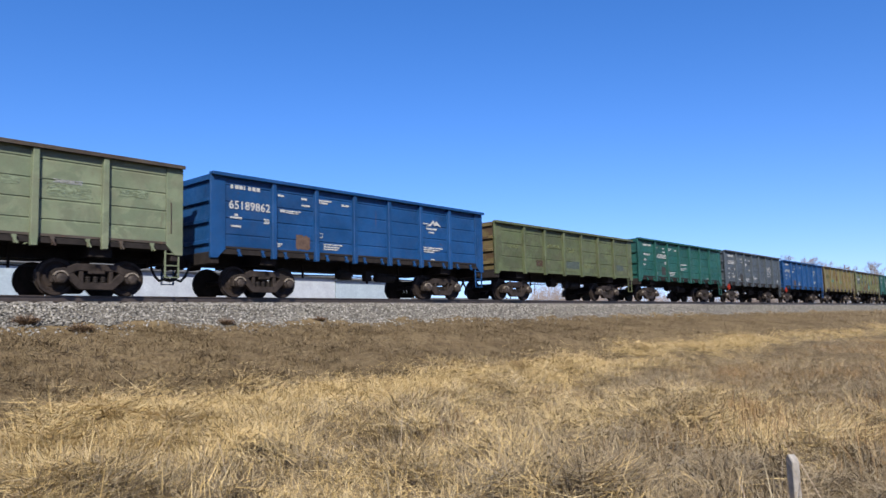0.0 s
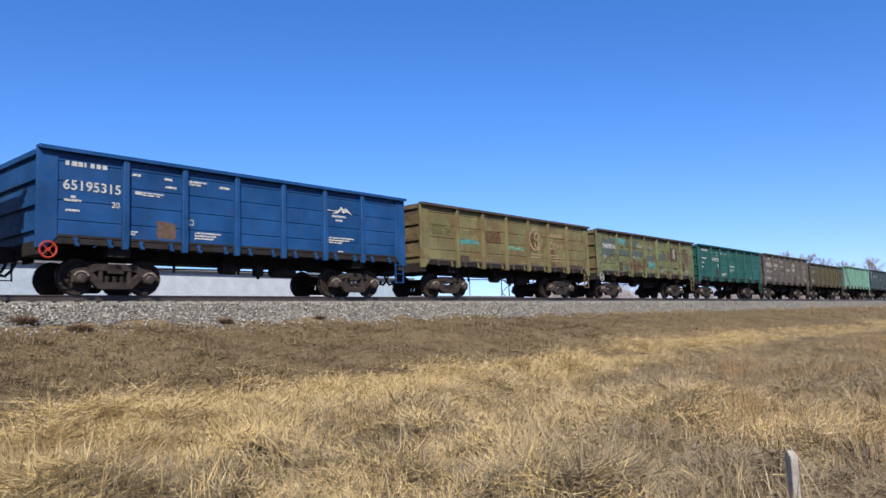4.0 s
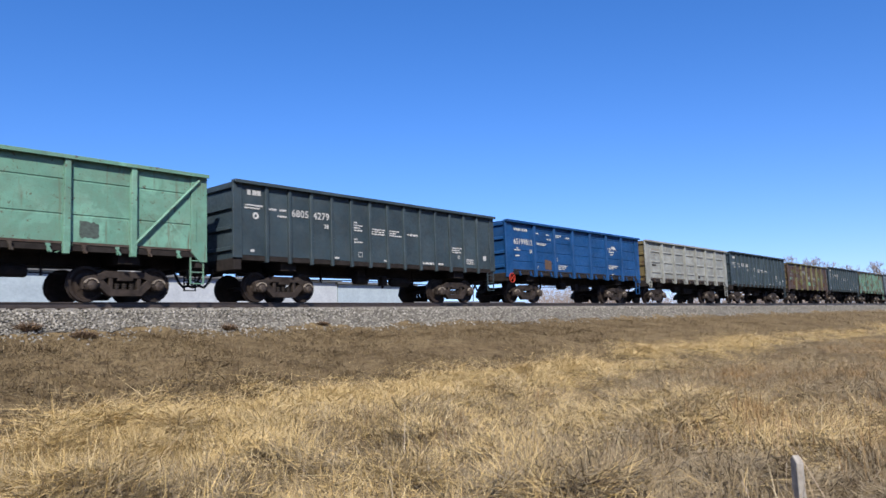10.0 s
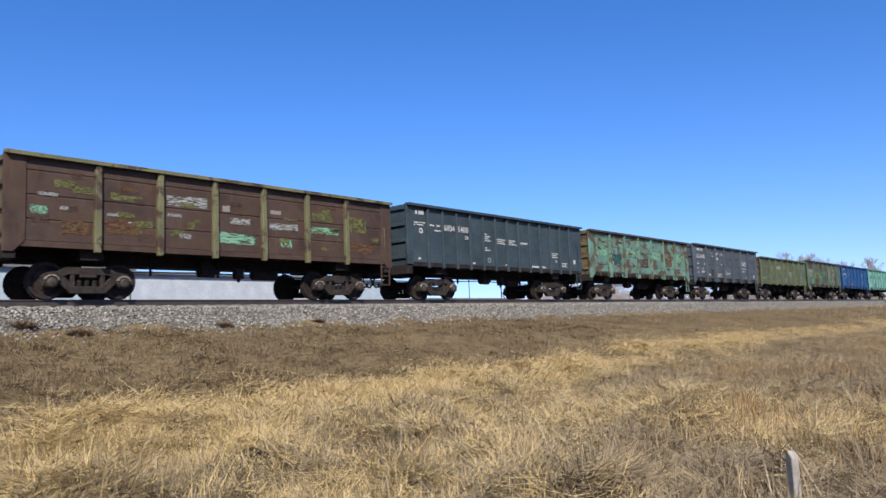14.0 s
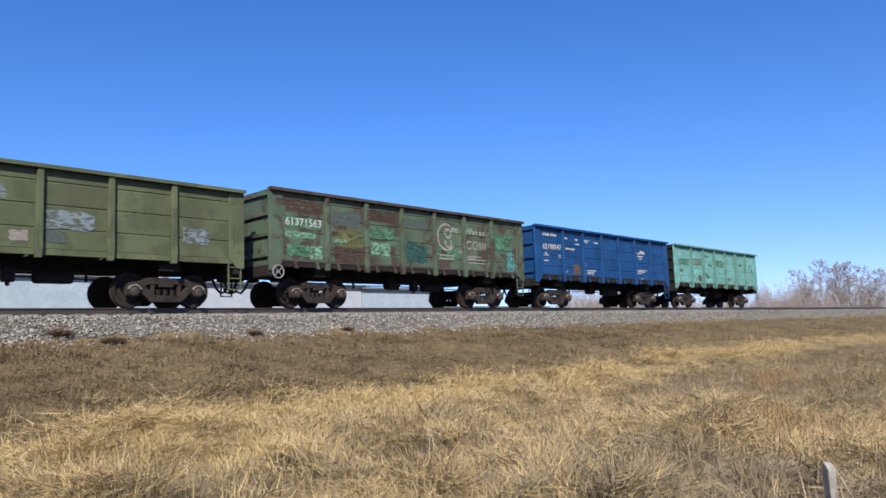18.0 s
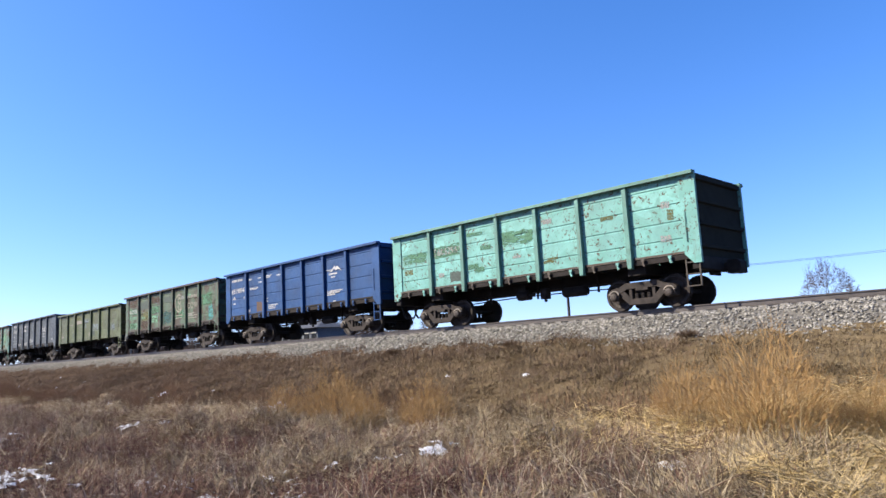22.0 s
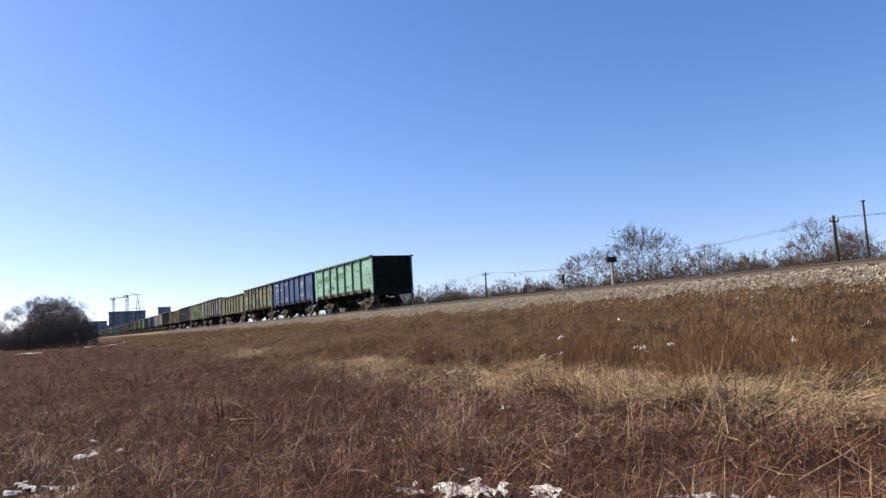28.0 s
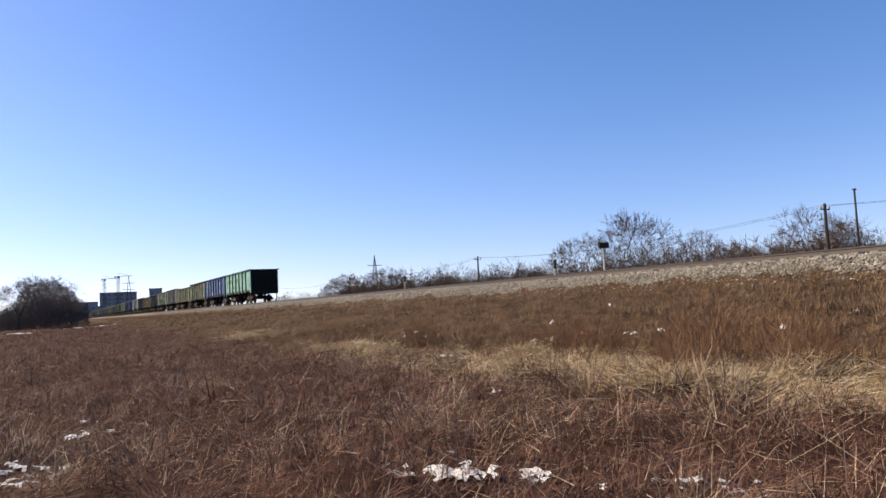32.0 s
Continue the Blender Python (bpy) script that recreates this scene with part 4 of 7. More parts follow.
x, y = scatter(70000, -170, -42, -45, 9.5, lambda x, y: (0.35 + 0.65 * clumped(3.0, 69, 0.0, 0.4)(x, y)) * nearby(x, y, (-33.0,), 26, 1.3, 0.05))
thatch("field_tussocks", "clumps of red-brown grass out in the field", RED_TONES, x, y, 0.2, 0.55, 0.1, 0.022, 0.6, None, 0.2)
x, y = scatter(60000, -420, -85, -60, 10, lambda x, y: 1 - 0.8 * smooth(120, 420, -x))
thatch("far_red_grass", "distant red-brown dry grass", RED_TONES, x, y, 0.2, 0.5, 0.1, 0.06, 0.6)
x, y = scatter(20000, 55, 330, -30, 17, lambda x, y: 1 - 0.8 * smooth(80, 330, x))
grass("far_field_grass", "distant tan dry grass", FIELD_TONES, x, y, 0.15, 0.5, 0.6, 0.04)


def stones():
    x, _ = scatter(62000, -200, 110, 0, 1, lambda x, y: nearby(x, 0 * x + 17.5, ALL, 22, 1.2, 0.04))
    n = len(x)
    edge = stone_edge(x)
    d = np.where(RNG.rand(n) < 0.88, 1.42 + (edge - 1.37) * RNG.rand(n), edge - 0.1 + RNG.exponential(0.3, n))
    y = TRACK - d
    r = RNG.uniform(0.02, 0.052, n)
    z = ground_height(x, y) + r * 0.35
    unit = np.array([(1, 0, 0), (-1, 0, 0), (0, 1, 0), (0, -1, 0), (0, 0, 1), (0, 0, -1)], float)
    co = unit[None] * RNG.uniform(0.65, 1.3, (n, 6, 1)) + RNG.normal(0, 0.16, (n, 6, 3))
    a = RNG.uniform(0, 6.28, n)
    ca, sa = np.cos(a)[:, None], np.sin(a)[:, None]
    co = np.stack([co[..., 0] * ca - co[..., 1] * sa, co[..., 0] * sa + co[..., 1] * ca, co[..., 2] * 0.8], -1) * r[:, None, None]
    co += np.stack([x, y, z], -1)[:, None]
    tris = np.array([[0, 2, 4], [2, 1, 4], [1, 3, 4], [3, 0, 4], [3, 1, 5], [0, 3, 5]])
    faces = ((np.arange(n) * 6)[:, None, None] + tris[None]).reshape(-1, 3)
    tagged(new("ballast_stones", quick_mesh("ballast_stones", co.reshape(-1, 3), faces, STONE)), "loose grey crushed stone on the ballast shoulder", "gravel", kind="stuff")


stones()

SNOW_WHITE = plain("old granular snow", (0.95, 1.0, 1.08), 0.25, 9, 0.6, relief=0.9)


def snow_patch(x, y, r, seed, cell=0.045):
    """Broken crust: cells of a bumpy sheet, kept where they have not melted."""
    n = min(70, int(3.4 * r / cell))
    gx, gy = np.meshgrid(x + (np.arange(n + 1) - n / 2) * cell * 1.25, y + (np.arange(n + 1) - n / 2) * cell, indexing="ij")
    k = cell / 0.045
    body = 0.34 - np.hypot((gx - x) / 1.25, gy - y) / r + 0.75 * lumps(gx, gy, 0.4 * k, seed) + 0.85 * lumps(gx, gy, 0.1 * k, seed + 1)
    gz = ground_height(gx, gy) + np.clip(0.03 + 0.07 * body, -0.05, 0.12) + 0.02 * lumps(gx, gy, 0.07 * k, seed + 2)
    keep = (body[:-1, :-1] > 0.0) & (body[1:, 1:] > 0.0)
    w = n + 1
    faces = [(i * w + j, (i + 1) * w + j, (i + 1) * w + j + 1, i * w + j + 1) for i, j in zip(*np.nonzero(keep))]
    used = sorted({v for f in faces for v in f})
    place = {v: len(SNOW_VERTS) + q for q, v in enumerate(used)}
    all_points = np.stack([gx, gy, gz], -1).reshape(-1, 3)
    SNOW_VERTS.extend(all_points[used].tolist())
    SNOW_FACES.extend(tuple(place[v] for v in f) for f in faces)


SNOW_VERTS, SNOW_FACES = [], []
for k, (sx, sy, r) in enumerate(SNOW):
    snow_patch(sx, sy, r * 0.85, 100 + k)
rs_snow = random.Random(8)
for k in range(26):
    snow_patch(rs_snow.uniform(-58, -6), rs_snow.choice((rs_snow.uniform(9.0, 12.0), rs_snow.uniform(10.5, 15.5))), rs_snow.uniform(0.07, 0.15), 160 + k, 0.02)
snow_patch(-190, 3, 9, 140, 0.5)
snow_patch(-150, -6, 5, 141, 0.4)
snow = new("old_snow", mesh_from("old_snow", SNOW_VERTS, SNOW_FACES, SNOW_WHITE))
snow.data.polygons.foreach_set("use_smooth", np.ones(len(SNOW_FACES), bool))
tagged(snow, "thin broken crusts of old snow among dry grass", "snow", kind="stuff")


# feathery bushes: hundreds of fine stems from one root
def bush_mesh(name, n, height, spread, material, width, seed, arch=0.5):
    rs = np.random.RandomState(seed)
    a = rs.uniform(0, 2 * np.pi, n)
    out = spread * np.sqrt(rs.rand(n))
    root = 0.28 * spread * rs.rand(n)
    h = height * rs.uniform(0.45, 1.0, n) * (1 - 0.45 * (out / spread) ** 2)
    w = width * rs.uniform(0.5, 1.3, n) / 2
    b = rs.uniform(0, 2 * np.pi, n)
    sx, sy = np.cos(b) * w, np.sin(b) * w
    h = h * rs.uniform(0.75, 1.1, n)
    wob = 0.09 * spread
    co = np.empty((n, 7, 3))
    for k, u in enumerate((0.0, 0.45, 0.8)):
        q = root + (out - root) * u ** (1 + arch)
        px, py, pz = np.cos(a) * q, np.sin(a) * q, h * u
        px, py = px + rs.normal(0, wob, n) * u, py + rs.normal(0, wob, n) * u
        co[:, 2 * k] = np.stack([px - sx * (1 - 0.4 * u), py - sy * (1 - 0.4 * u), pz], -1)
        co[:, 2 * k + 1] = np.stack([px + sx * (1 - 0.4 * u), py + sy * (1 - 0.4 * u), pz], -1)
    co[:, 6] = np.stack([np.cos(a) * out, np.sin(a) * out, h], -1)
    t = np.array([[0, 1, 3], [0, 3, 2], [2, 3, 5], [2, 5, 4], [4, 5, 6]])
    return quick_mesh(name, co.reshape(-1, 3), ((np.arange(n) * 7)[:, None, None] + t[None]).reshape(-1, 3), material)


def brush_cloud(name, n, material, seed, width=0.010, tips=(0.05, 0.15), rise=0.75):
    """A bare thicket 1 m high and wide: short twigs filling an uneven mound."""
    rs = np.random.RandomState(seed)
    a, q = rs.uniform(0, 2 * np.pi, n), np.sqrt(rs.rand(n))
    crest = 0.72 + 0.16 * np.sin(3 * a + seed) + 0.12 * np.sin(7 * a + 2 * seed)
    z = rs.rand(n) ** rise * crest * np.sqrt(1 - 0.75 * q ** 2)
    base = np.stack([np.cos(a) * q * 0.62, np.sin(a) * q * 0.62, z], -1)
    way = np.stack([np.cos(a) * q, np.sin(a) * q, np.ones(n)], -1) + rs.normal(0, 0.55, (n, 3))
    way /= np.linalg.norm(way, axis=1)[:, None]
    tip = base + way * rs.uniform(tips[0], tips[1], (n, 1))
    side = np.cross(way, rs.normal(0, 1, (n, 3)))
    side *= (width / 2 / np.linalg.norm(side, axis=1))[:, None]
    co = np.stack([base - side, base + side, tip], 1)
    return quick_mesh(name, co.reshape(-1, 3), np.arange(n * 3).reshape(-1, 3), material)


BUSH_TONES = blades("feathery tan bush", [(0.36, 0.2, 0.08), (0.58, 0.36, 0.15), (0.44, 0.26, 0.1), (0.68, 0.46, 0.22)])
FAR_BUSH = brush_cloud("dry_bush", 2600, ORANGE_TONES, 6, 0.005, (0.08, 0.26))
BUSH_MESHES = [brush_cloud("dry_bush", 3000, BUSH_TONES, 3, 0.005, (0.1, 0.32)), brush_cloud("dry_bush", 2600, BUSH_TONES, 4, 0.005, (0.1, 0.34))]
WEED_MESH = bush_mesh("red_weed", 700, 0.8, 1.0, RUST_TONES, 0.03, 5, 0.1)
BUSHES = [(-3.9, 9.7, 1.35), (-5.2, 9.9, 0.9), (-2.9, 10.4, 0.8), (-10.4, 9.6, 0.95), (-11.8, 9.2, 0.8), (-13.8, 9.9, 1.2), (-15.2, 9.5, 0.9), (-21.8, 9.8, 1.1), (-23.5, 9.3, 0.8), (-40.0, 9.4, 1.2),
          (-42.0, 9.9, 1.35), (-44.2, 9.3, 1.1), (-38.4, 10.0, 0.9), (-46.5, 10.2, 1.0), (-41.2, 8.5, 0.9), (-30.0, 10.0, 0.9), (-33.0, 9.6, 1.0), (-53.0, 9.8, 0.9)]
for k, (bx, by, size) in enumerate(BUSHES):
    ob = tagged(new("dry_bush", BUSH_MESHES[k % 2] if k < 7 else FAR_BUSH), "feathery orange-brown dry bush at the foot of the bank", "bush", "dry bushes")
    ob.matrix_basis = pose(bx, by, float(ground_height(bx, by)) - 0.03, 0, 0, 57 * k) @ Matrix.Diagonal((size * 0.85, size * 0.85, size * 1.25, 1))
for k, (bx, by, size) in enumerate([(3.1, 17.65, 0.42), (6.2, 17.9, 0.3), (7.2, 17.4, 0.3), (11.2, 17.7, 0.26), (-3.2, 17.6, 0.25), (-9.0, 17.5, 0.3), (14.6, 17.8, 0.2), (-15.0, 17.6, 0.3), (-20.5, 17.4, 0.3)]):
    ob = tagged(new("red_weed", WEED_MESH), "small red-brown dry weed on the ballast", "weed", "weeds on the ballast")
    ob.matrix_basis = pose(bx, by, float(ground_height(bx, by)) - 0.02, 0, 0, 71 * k) @ Matrix.Diagonal((size * 1.3, size * 1.3, size * 1.2, 1))


# dark twiggy shrubs standing in the wet field
SHRUB_TONES = blades("dark thin branches", [(0.14, 0.095, 0.075), (0.24, 0.17, 0.13), (0.42, 0.33, 0.25), (0.18, 0.12, 0.095)], 0.9, 0.0)
SHRUB_MESHES = [bush_mesh("twig_shrub", 90, 0.85, 1.2, SHRUB_TONES, 0.009, 31, 0.1), bush_mesh("twig_shrub", 110, 0.7, 1.3, SHRUB_TONES, 0.008, 32, 0.0)]
for k, (bx, by, size) in enumerate([(-39.3, 7.0, 1.55), (-38.9, 7.6, 1.2), (-41.5, 6.9, 1.1), (-43.5, 3.2, 0.9), (-47.0, 5.2, 1.0), (-36.8, 3.9, 0.6), (-14.5, 7.0, 1.1), (-12.0, 7.6, 0.9), (-18.0, 5.0, 0.9), (-9.0, 6.3, 0.8), (-10.5, 2.6, 0.6), (-24.0, 6.5, 0.9), (-52.0, 2.5, 0.9), (-50.0, -4.0, 0.9), (-15.0, -4.5, 0.8)]):
    ob = tagged(new("twig_shrub", SHRUB_MESHES[k % 2]), "thin bare shrub of dark leaning twigs in dry grass", "shrub", "twiggy shrubs")
    ob.matrix_basis = pose(bx, by, float(ground_height(bx, by)) - 0.03, 0, 0, 67 * k) @ Matrix.Diagonal((size, size, size, 1))


# ---- trees, poles, buildings ----
BARK = plain("grey-brown bark", (0.07, 0.055, 0.046), 0.4, 5, 0.9)
BIRCH = plain("pale birch bark", (0.42, 0.37, 0.33), 0.35, 5, 0.85)
TWIGS = blades("fine bare twigs", [(0.11, 0.085, 0.073), (0.17, 0.132, 0.113), (0.14, 0.106, 0.09)], 0.9, 0.0)
PALE_TWIGS = blades("pale fine bare twigs", [(0.42, 0.36, 0.33), (0.32, 0.27, 0.25), (0.52, 0.46, 0.43)], 0.9, 0.0)


def limb(bm, a, b, ra, rb, sides=5):
    q = (b - a).to_track_quat("Z", "Y")
    rings = [[bm.verts.new(p + q @ Vector((r * math.cos(6.2832 * k / sides), r * math.sin(6.2832 * k / sides), 0))) for k in range(sides)] for p, r in ((a, ra), (b, rb))]
    for k in range(sides):
        bm.faces.new((rings[0][k], rings[0][(k + 1) % sides], rings[1][(k + 1) % sides], rings[1][k]))


def tree_meshes(seed, twig=0.0013):
    """A slim bare tree 1 m tall: a mesh of trunk and limbs, and one of the fine twigs of its crown."""
    rs = random.Random(seed)
    wood, tips = bmesh.new(), []

    def side_way(way, angle):
        across = way.cross(Vector((rs.uniform(-1, 1), rs.uniform(-1, 1), rs.uniform(-1, 1)))).normalized()
        return (way * math.cos(angle) + across * math.sin(angle)).normalized()

    def grow(p, way, length, r, level):
        steps = (6, 5, 3)[level]
        for k in range(steps):
            bend = (0.05, 0.16, 0.22)[level]
            way = (way + Vector((rs.uniform(-1, 1), rs.uniform(-1, 1), rs.uniform(-0.5, 0.75))) * bend).normalized()
            q = p + way * (length / steps)
            limb(wood, p, q, r, r * 0.82, (6, 4, 3)[level])
            p, r = q, r * 0.82
            if level == 0 and k > 0:
                for _ in range(4):
                    grow(p, side_way(way, rs.uniform(0.4, 0.75)), length * rs.uniform(0.25, 0.42) * (1.15 - 0.12 * k), r * 0.45, 1)
            if level == 1 and k > 0:
                for _ in range(2):
                    grow(p, side_way(way, rs.uniform(0.4, 1.1)), length * rs.uniform(0.25, 0.5) * (1.1 - 0.1 * k), r * 0.5, 2)
            if level == 2:
                tips.append((p.copy(), way.copy(), length))
                tips.append((p.lerp(p - way * (length / steps), 0.5), way.copy(), length))

    grow(Vector((0, 0, 0)), Vector((0, 0, 1)), 0.9, 0.016, 0)
    top = max(v.co.z for v in wood.verts)
    for v in wood.verts:
        v.co *= 0.94 / top
    trunk = bpy.data.meshes.new("trunk")
    wood.to_mesh(trunk)
    wood.free()
    trunk.materials.append(None)
    fine = 3
    n = len(tips) * fine
    rs2 = np.random.RandomState(seed)
    base = np.array([tuple(t[0]) for t in tips]).repeat(fine, 0) * (0.94 / top)
    reach = np.array([t[2] for t in tips]).repeat(fine)
    way = np.array([tuple(t[1]) for t in tips]).repeat(fine, 0) + rs2.normal(0, 0.45, (n, 3)) + (0, 0, 0.15)
    way /= np.linalg.norm(way, axis=1)[:, None]
    tip = base + way * (rs2.uniform(0.25, 0.7, n) * np.clip(reach, 0.07, 0.22))[:, None]
    side = np.cross(way, rs2.normal(0, 1, (n, 3)))
    side *= (twig / np.linalg.norm(side, axis=1))[:, None]
    co = np.stack([base - side, base + side, tip], 1)
    return trunk, co.reshape(-1, 3), np.arange(n * 3).reshape(-1, 3)


def round_tree_meshes(seed, twig=0.0016):
    """A bare spreading tree 1 m tall: forking limbs that thin out into a rounded crown of fine twigs."""
    rs = random.Random(seed)
    wood, tips = bmesh.new(), []

    def grow(p, way, length, r, level):
        for _ in range(2):
            way = (way + Vector((rs.uniform(-1, 1), rs.uniform(-1, 1), rs.uniform(-0.8, 0.9))) * (0.04 if level == 0 else 0.17)).normalized()
            q = p + way * (length / 2)
            limb(wood, p, q, r, r * 0.86, (6, 5, 4, 3, 3, 3, 3)[level])
            p, r = q, r * 0.86
            if level > 3:
                tips.append((p.copy(), way.copy(), length))
        if level == 6:
            return
        turn = rs.uniform(0, 6.28)
        forks = 4 if level == 0 else (3 if rs.random() < 0.35 else 2)
        for k in range(forks):
            lean = rs.uniform(0.3, 0.75) if level else rs.uniform(0.35, 0.8)
            a = turn + 6.2832 * k / forks + rs.uniform(-0.4, 0.4)
            across = way.orthogonal().normalized()
            across.rotate(Matrix.Rotation(a, 3, way))
            out = (way * math.cos(lean) + across * math.sin(lean) + Vector((0, 0, 0.06))).normalized()
            grow(p, out, (0.2 if level == 0 else length * rs.uniform(0.68, 0.88)), r * (0.62 if forks > 2 else 0.72), level + 1)

    grow(Vector((0, 0, 0)), Vector((0, 0, 1)), 0.24, 0.019, 0)
    top = max(v.co.z for v in wood.verts)
    for v in wood.verts:
        v.co *= 0.95 / top
    trunk = bpy.data.meshes.new("trunk")
    wood.to_mesh(trunk)
    wood.free()
    trunk.materials.append(None)
    fine = 4
    n = len(tips) * fine
    rs2 = np.random.RandomState(seed)
    base = np.array([tuple(t[0]) for t in tips]).repeat(fine, 0) * (0.95 / top)
    way = np.array([tuple(t[1]) for t in tips]).repeat(fine, 0) + rs2.normal(0, 0.6, (n, 3))
    way /= np.linalg.norm(way, axis=1)[:, None]
    tip = base + way * rs2.uniform(0.03, 0.085, n)[:, None]
    side = np.cross(way, rs2.normal(0, 1, (n, 3)))
    side *= (twig / np.linalg.norm(side, axis=1))[:, None]
    co = np.stack([base - side, base + side, tip], 1)
    return trunk, co.reshape(-1, 3), np.arange(n * 3).reshape(-1, 3)


def tree_kinds(seeds, twig_mat, slim):
    kinds = []
    for s in seeds:
        trunk, co, tris = tree_meshes(s) if slim else round_tree_meshes(s)
        kinds.append((trunk, quick_mesh("crown", co, tris, twig_mat)))
    return kinds


ROUND_TREES = tree_kinds((5, 8, 12), TWIGS, False)
SLIM_TREES = tree_kinds((21, 23), PALE_TWIGS, True)


def plant_tree(kinds, bark, k, x, y, height, wide, label, group):
    tree = tagged(new("bare_tree"), label, "tree", group)
    tree.matrix_basis = pose(x, y, float(ground_height(x, y)) - 0.05, 0, 0, 47 * k)
    trunk, crown = kinds[k % len(kinds)]
    size = Matrix.Diagonal((height * wide, height * wide, height, 1))
    piece("trunk", trunk, bark, tree, size)
    ob = new("crown", crown)
    ob.parent = tree
    ob.matrix_basis = size


def from_mark(eye_x, heading, away):
    return eye_x - away * math.sin(radians(heading)), away * math.cos(radians(heading))


# bare trees behind the track, seen when the train has gone: heading from the last standpoint, distance, height, breadth
for k, (heading, away, height, wide) in enumerate([
        (50.7, 70, 8.0, 0.8), (47.4, 72, 10.2, 0.62), (45.6, 80, 8.0, 0.6), (34.7, 58, 7.6, 0.62), (32.4, 66, 7.4, 0.6), (42.6, 78, 8.0, 0.6), (57.4, 110, 6.5, 0.9), (66.6, 150, 10.0, 0.8), (69.5, 150, 8.8, 0.9), (39.6, 75, 6.4, 0.9), (61.0, 130, 7.0, 0.9), (36.5, 70, 5.6, 0.9)]):
    plant_tree(ROUND_TREES, BARK, k, *from_mark(-33, heading, away), height, wide * 1.25, "bare dark tree standing beyond the railway", "bare trees beyond the track")
plant_tree(ROUND_TREES, BARK, 2, -10.1, 32.0, 4.7, 0.5, "small bare tree standing beyond the railway", "bare trees beyond the track")
# birches far along the track
for k in range(15):
    heading = -80.0 + 0.46 * k + 0.2 * math.sin(5 * k)
    away = 165 + 12 * math.sin(3 * k)
    plant_tree(SLIM_TREES, BIRCH, k, *from_mark(0, heading, away), 11.0 + 2.6 * math.exp(-((heading + 75.2) / 1.3) ** 2) + 0.8 * math.sin(2.3 * k), 1.0, "slim pale bare birch far along the railway", "distant birches")
for k in range(11):
    plant_tree(SLIM_TREES, BIRCH, k, *from_mark(0, -70.5 + 1.15 * k, 190 + 15 * math.sin(2 * k)), 8.0 + 1.2 * math.sin(3.1 * k), 0.8, "low pale bare tree beyond the railway", "distant birches")
# a pale thicket of bare growth between them
PALE_BRUSH = blades("pale grey-brown twigs", [(0.36, 0.3, 0.27), (0.48, 0.41, 0.37), (0.42, 0.355, 0.32)], 0.9, 0.0)
PALE_THICKET = brush_cloud("brush", 5000, PALE_BRUSH, 13, 0.006, (0.05, 0.14), 0.6)
for k in range(20):
    bx, by = from_mark(0, -79.5 + 0.82 * k + 0.3 * math.sin(4 * k), 200 + 14 * math.sin(2.7 * k))
    tall = 8.2 + 1.6 * math.sin(1.9 * k) + (1.8 if 6 < k < 11 else 0.0)
    ob = tagged(new("brush", PALE_THICKET), "pale bare thicket far along the railway", "bush", "distant thickets")
    ob.matrix_basis = pose(bx, by, -0.1, 0, 0, 73 * k) @ Matrix.Diagonal((tall * 0.75, tall * 0.75, tall * 1.25, 1))
for k in range(11):
    bx, by = from_mark(0, -63.0 + 0.68 * k, 122 + 6 * math.sin(2.2 * k))
    tall = 7.6 + 0.8 * math.sin(1.7 * k)
    ob = tagged(new("brush", PALE_THICKET), "grey-brown bare thicket beyond the railway", "bush", "distant thickets")
    ob.matrix_basis = pose(bx, by, -0.1, 0, 0, 61 * k) @ Matrix.Diagonal((tall * 0.6, tall * 0.6, tall * 1.25, 1))
# a dark clump of round trees ahead of the train
for k, (heading, away, height) in enumerate([(90.6, 205, 13.6), (91.5, 205, 13.8), (89.8, 210, 12.5), (94.6, 215, 9.5), (97.5, 230, 9.0), (98.8, 240, 8.5), (96.3, 250, 8.0), (100.2, 220, 8.0), (92.2, 190, 11.5)]):
    plant_tree(ROUND_TREES, BARK, k, *from_mark(-33, heading, away), height, 0.95, "dark bare round-crowned tree far off beside the road", "distant round trees")

# hedge of bare brush behind the track
HEDGE = blades("dark bare brush", [(0.075, 0.058, 0.05), (0.14, 0.106, 0.09), (0.105, 0.08, 0.068), (0.17, 0.13, 0.11)], 0.9, 0.0)
HEDGE_MESH = brush_cloud("brush", 5000, HEDGE, 9, 0.008, (0.04, 0.13), 0.4)
CLUMP_MESH = brush_cloud("brush", 5000, HEDGE, 10, 0.008, (0.04, 0.12), 0.4)
# Paler than the hedge: distance haze is put into these twig colours.
FAR_BRUSH = blades("grey-brown far twigs paled for haze", [(0.17, 0.14, 0.13), (0.25, 0.21, 0.195), (0.2, 0.168, 0.155)], 0.9, 0.0)
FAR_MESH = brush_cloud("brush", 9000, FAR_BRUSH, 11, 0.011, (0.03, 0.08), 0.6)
rng = random.Random(4)
for k in range(60):
    heading = 70.0 - 0.68 * k + rng.uniform(-0.3, 0.3)
    away = 62 + 45 * smooth(48, 68, heading) + rng.uniform(-6, 14)
    bx, by = from_mark(-33, heading, float(away))
    size = 1.6 + away * math.cos(radians(heading)) / 22.2 + rng.uniform(18, 46) * away / 1282
    size = float(size)
    ob = tagged(new("brush", HEDGE_MESH if k % 2 else CLUMP_MESH), "dark bare thicket of brush beyond the railway", "bush", "brush beyond the track")
    ob.matrix_basis = pose(bx, by, -0.1, 0, 0, rng.uniform(0, 360)) @ Matrix.Diagonal((size * 1.1, size * 1.1, size, 1))
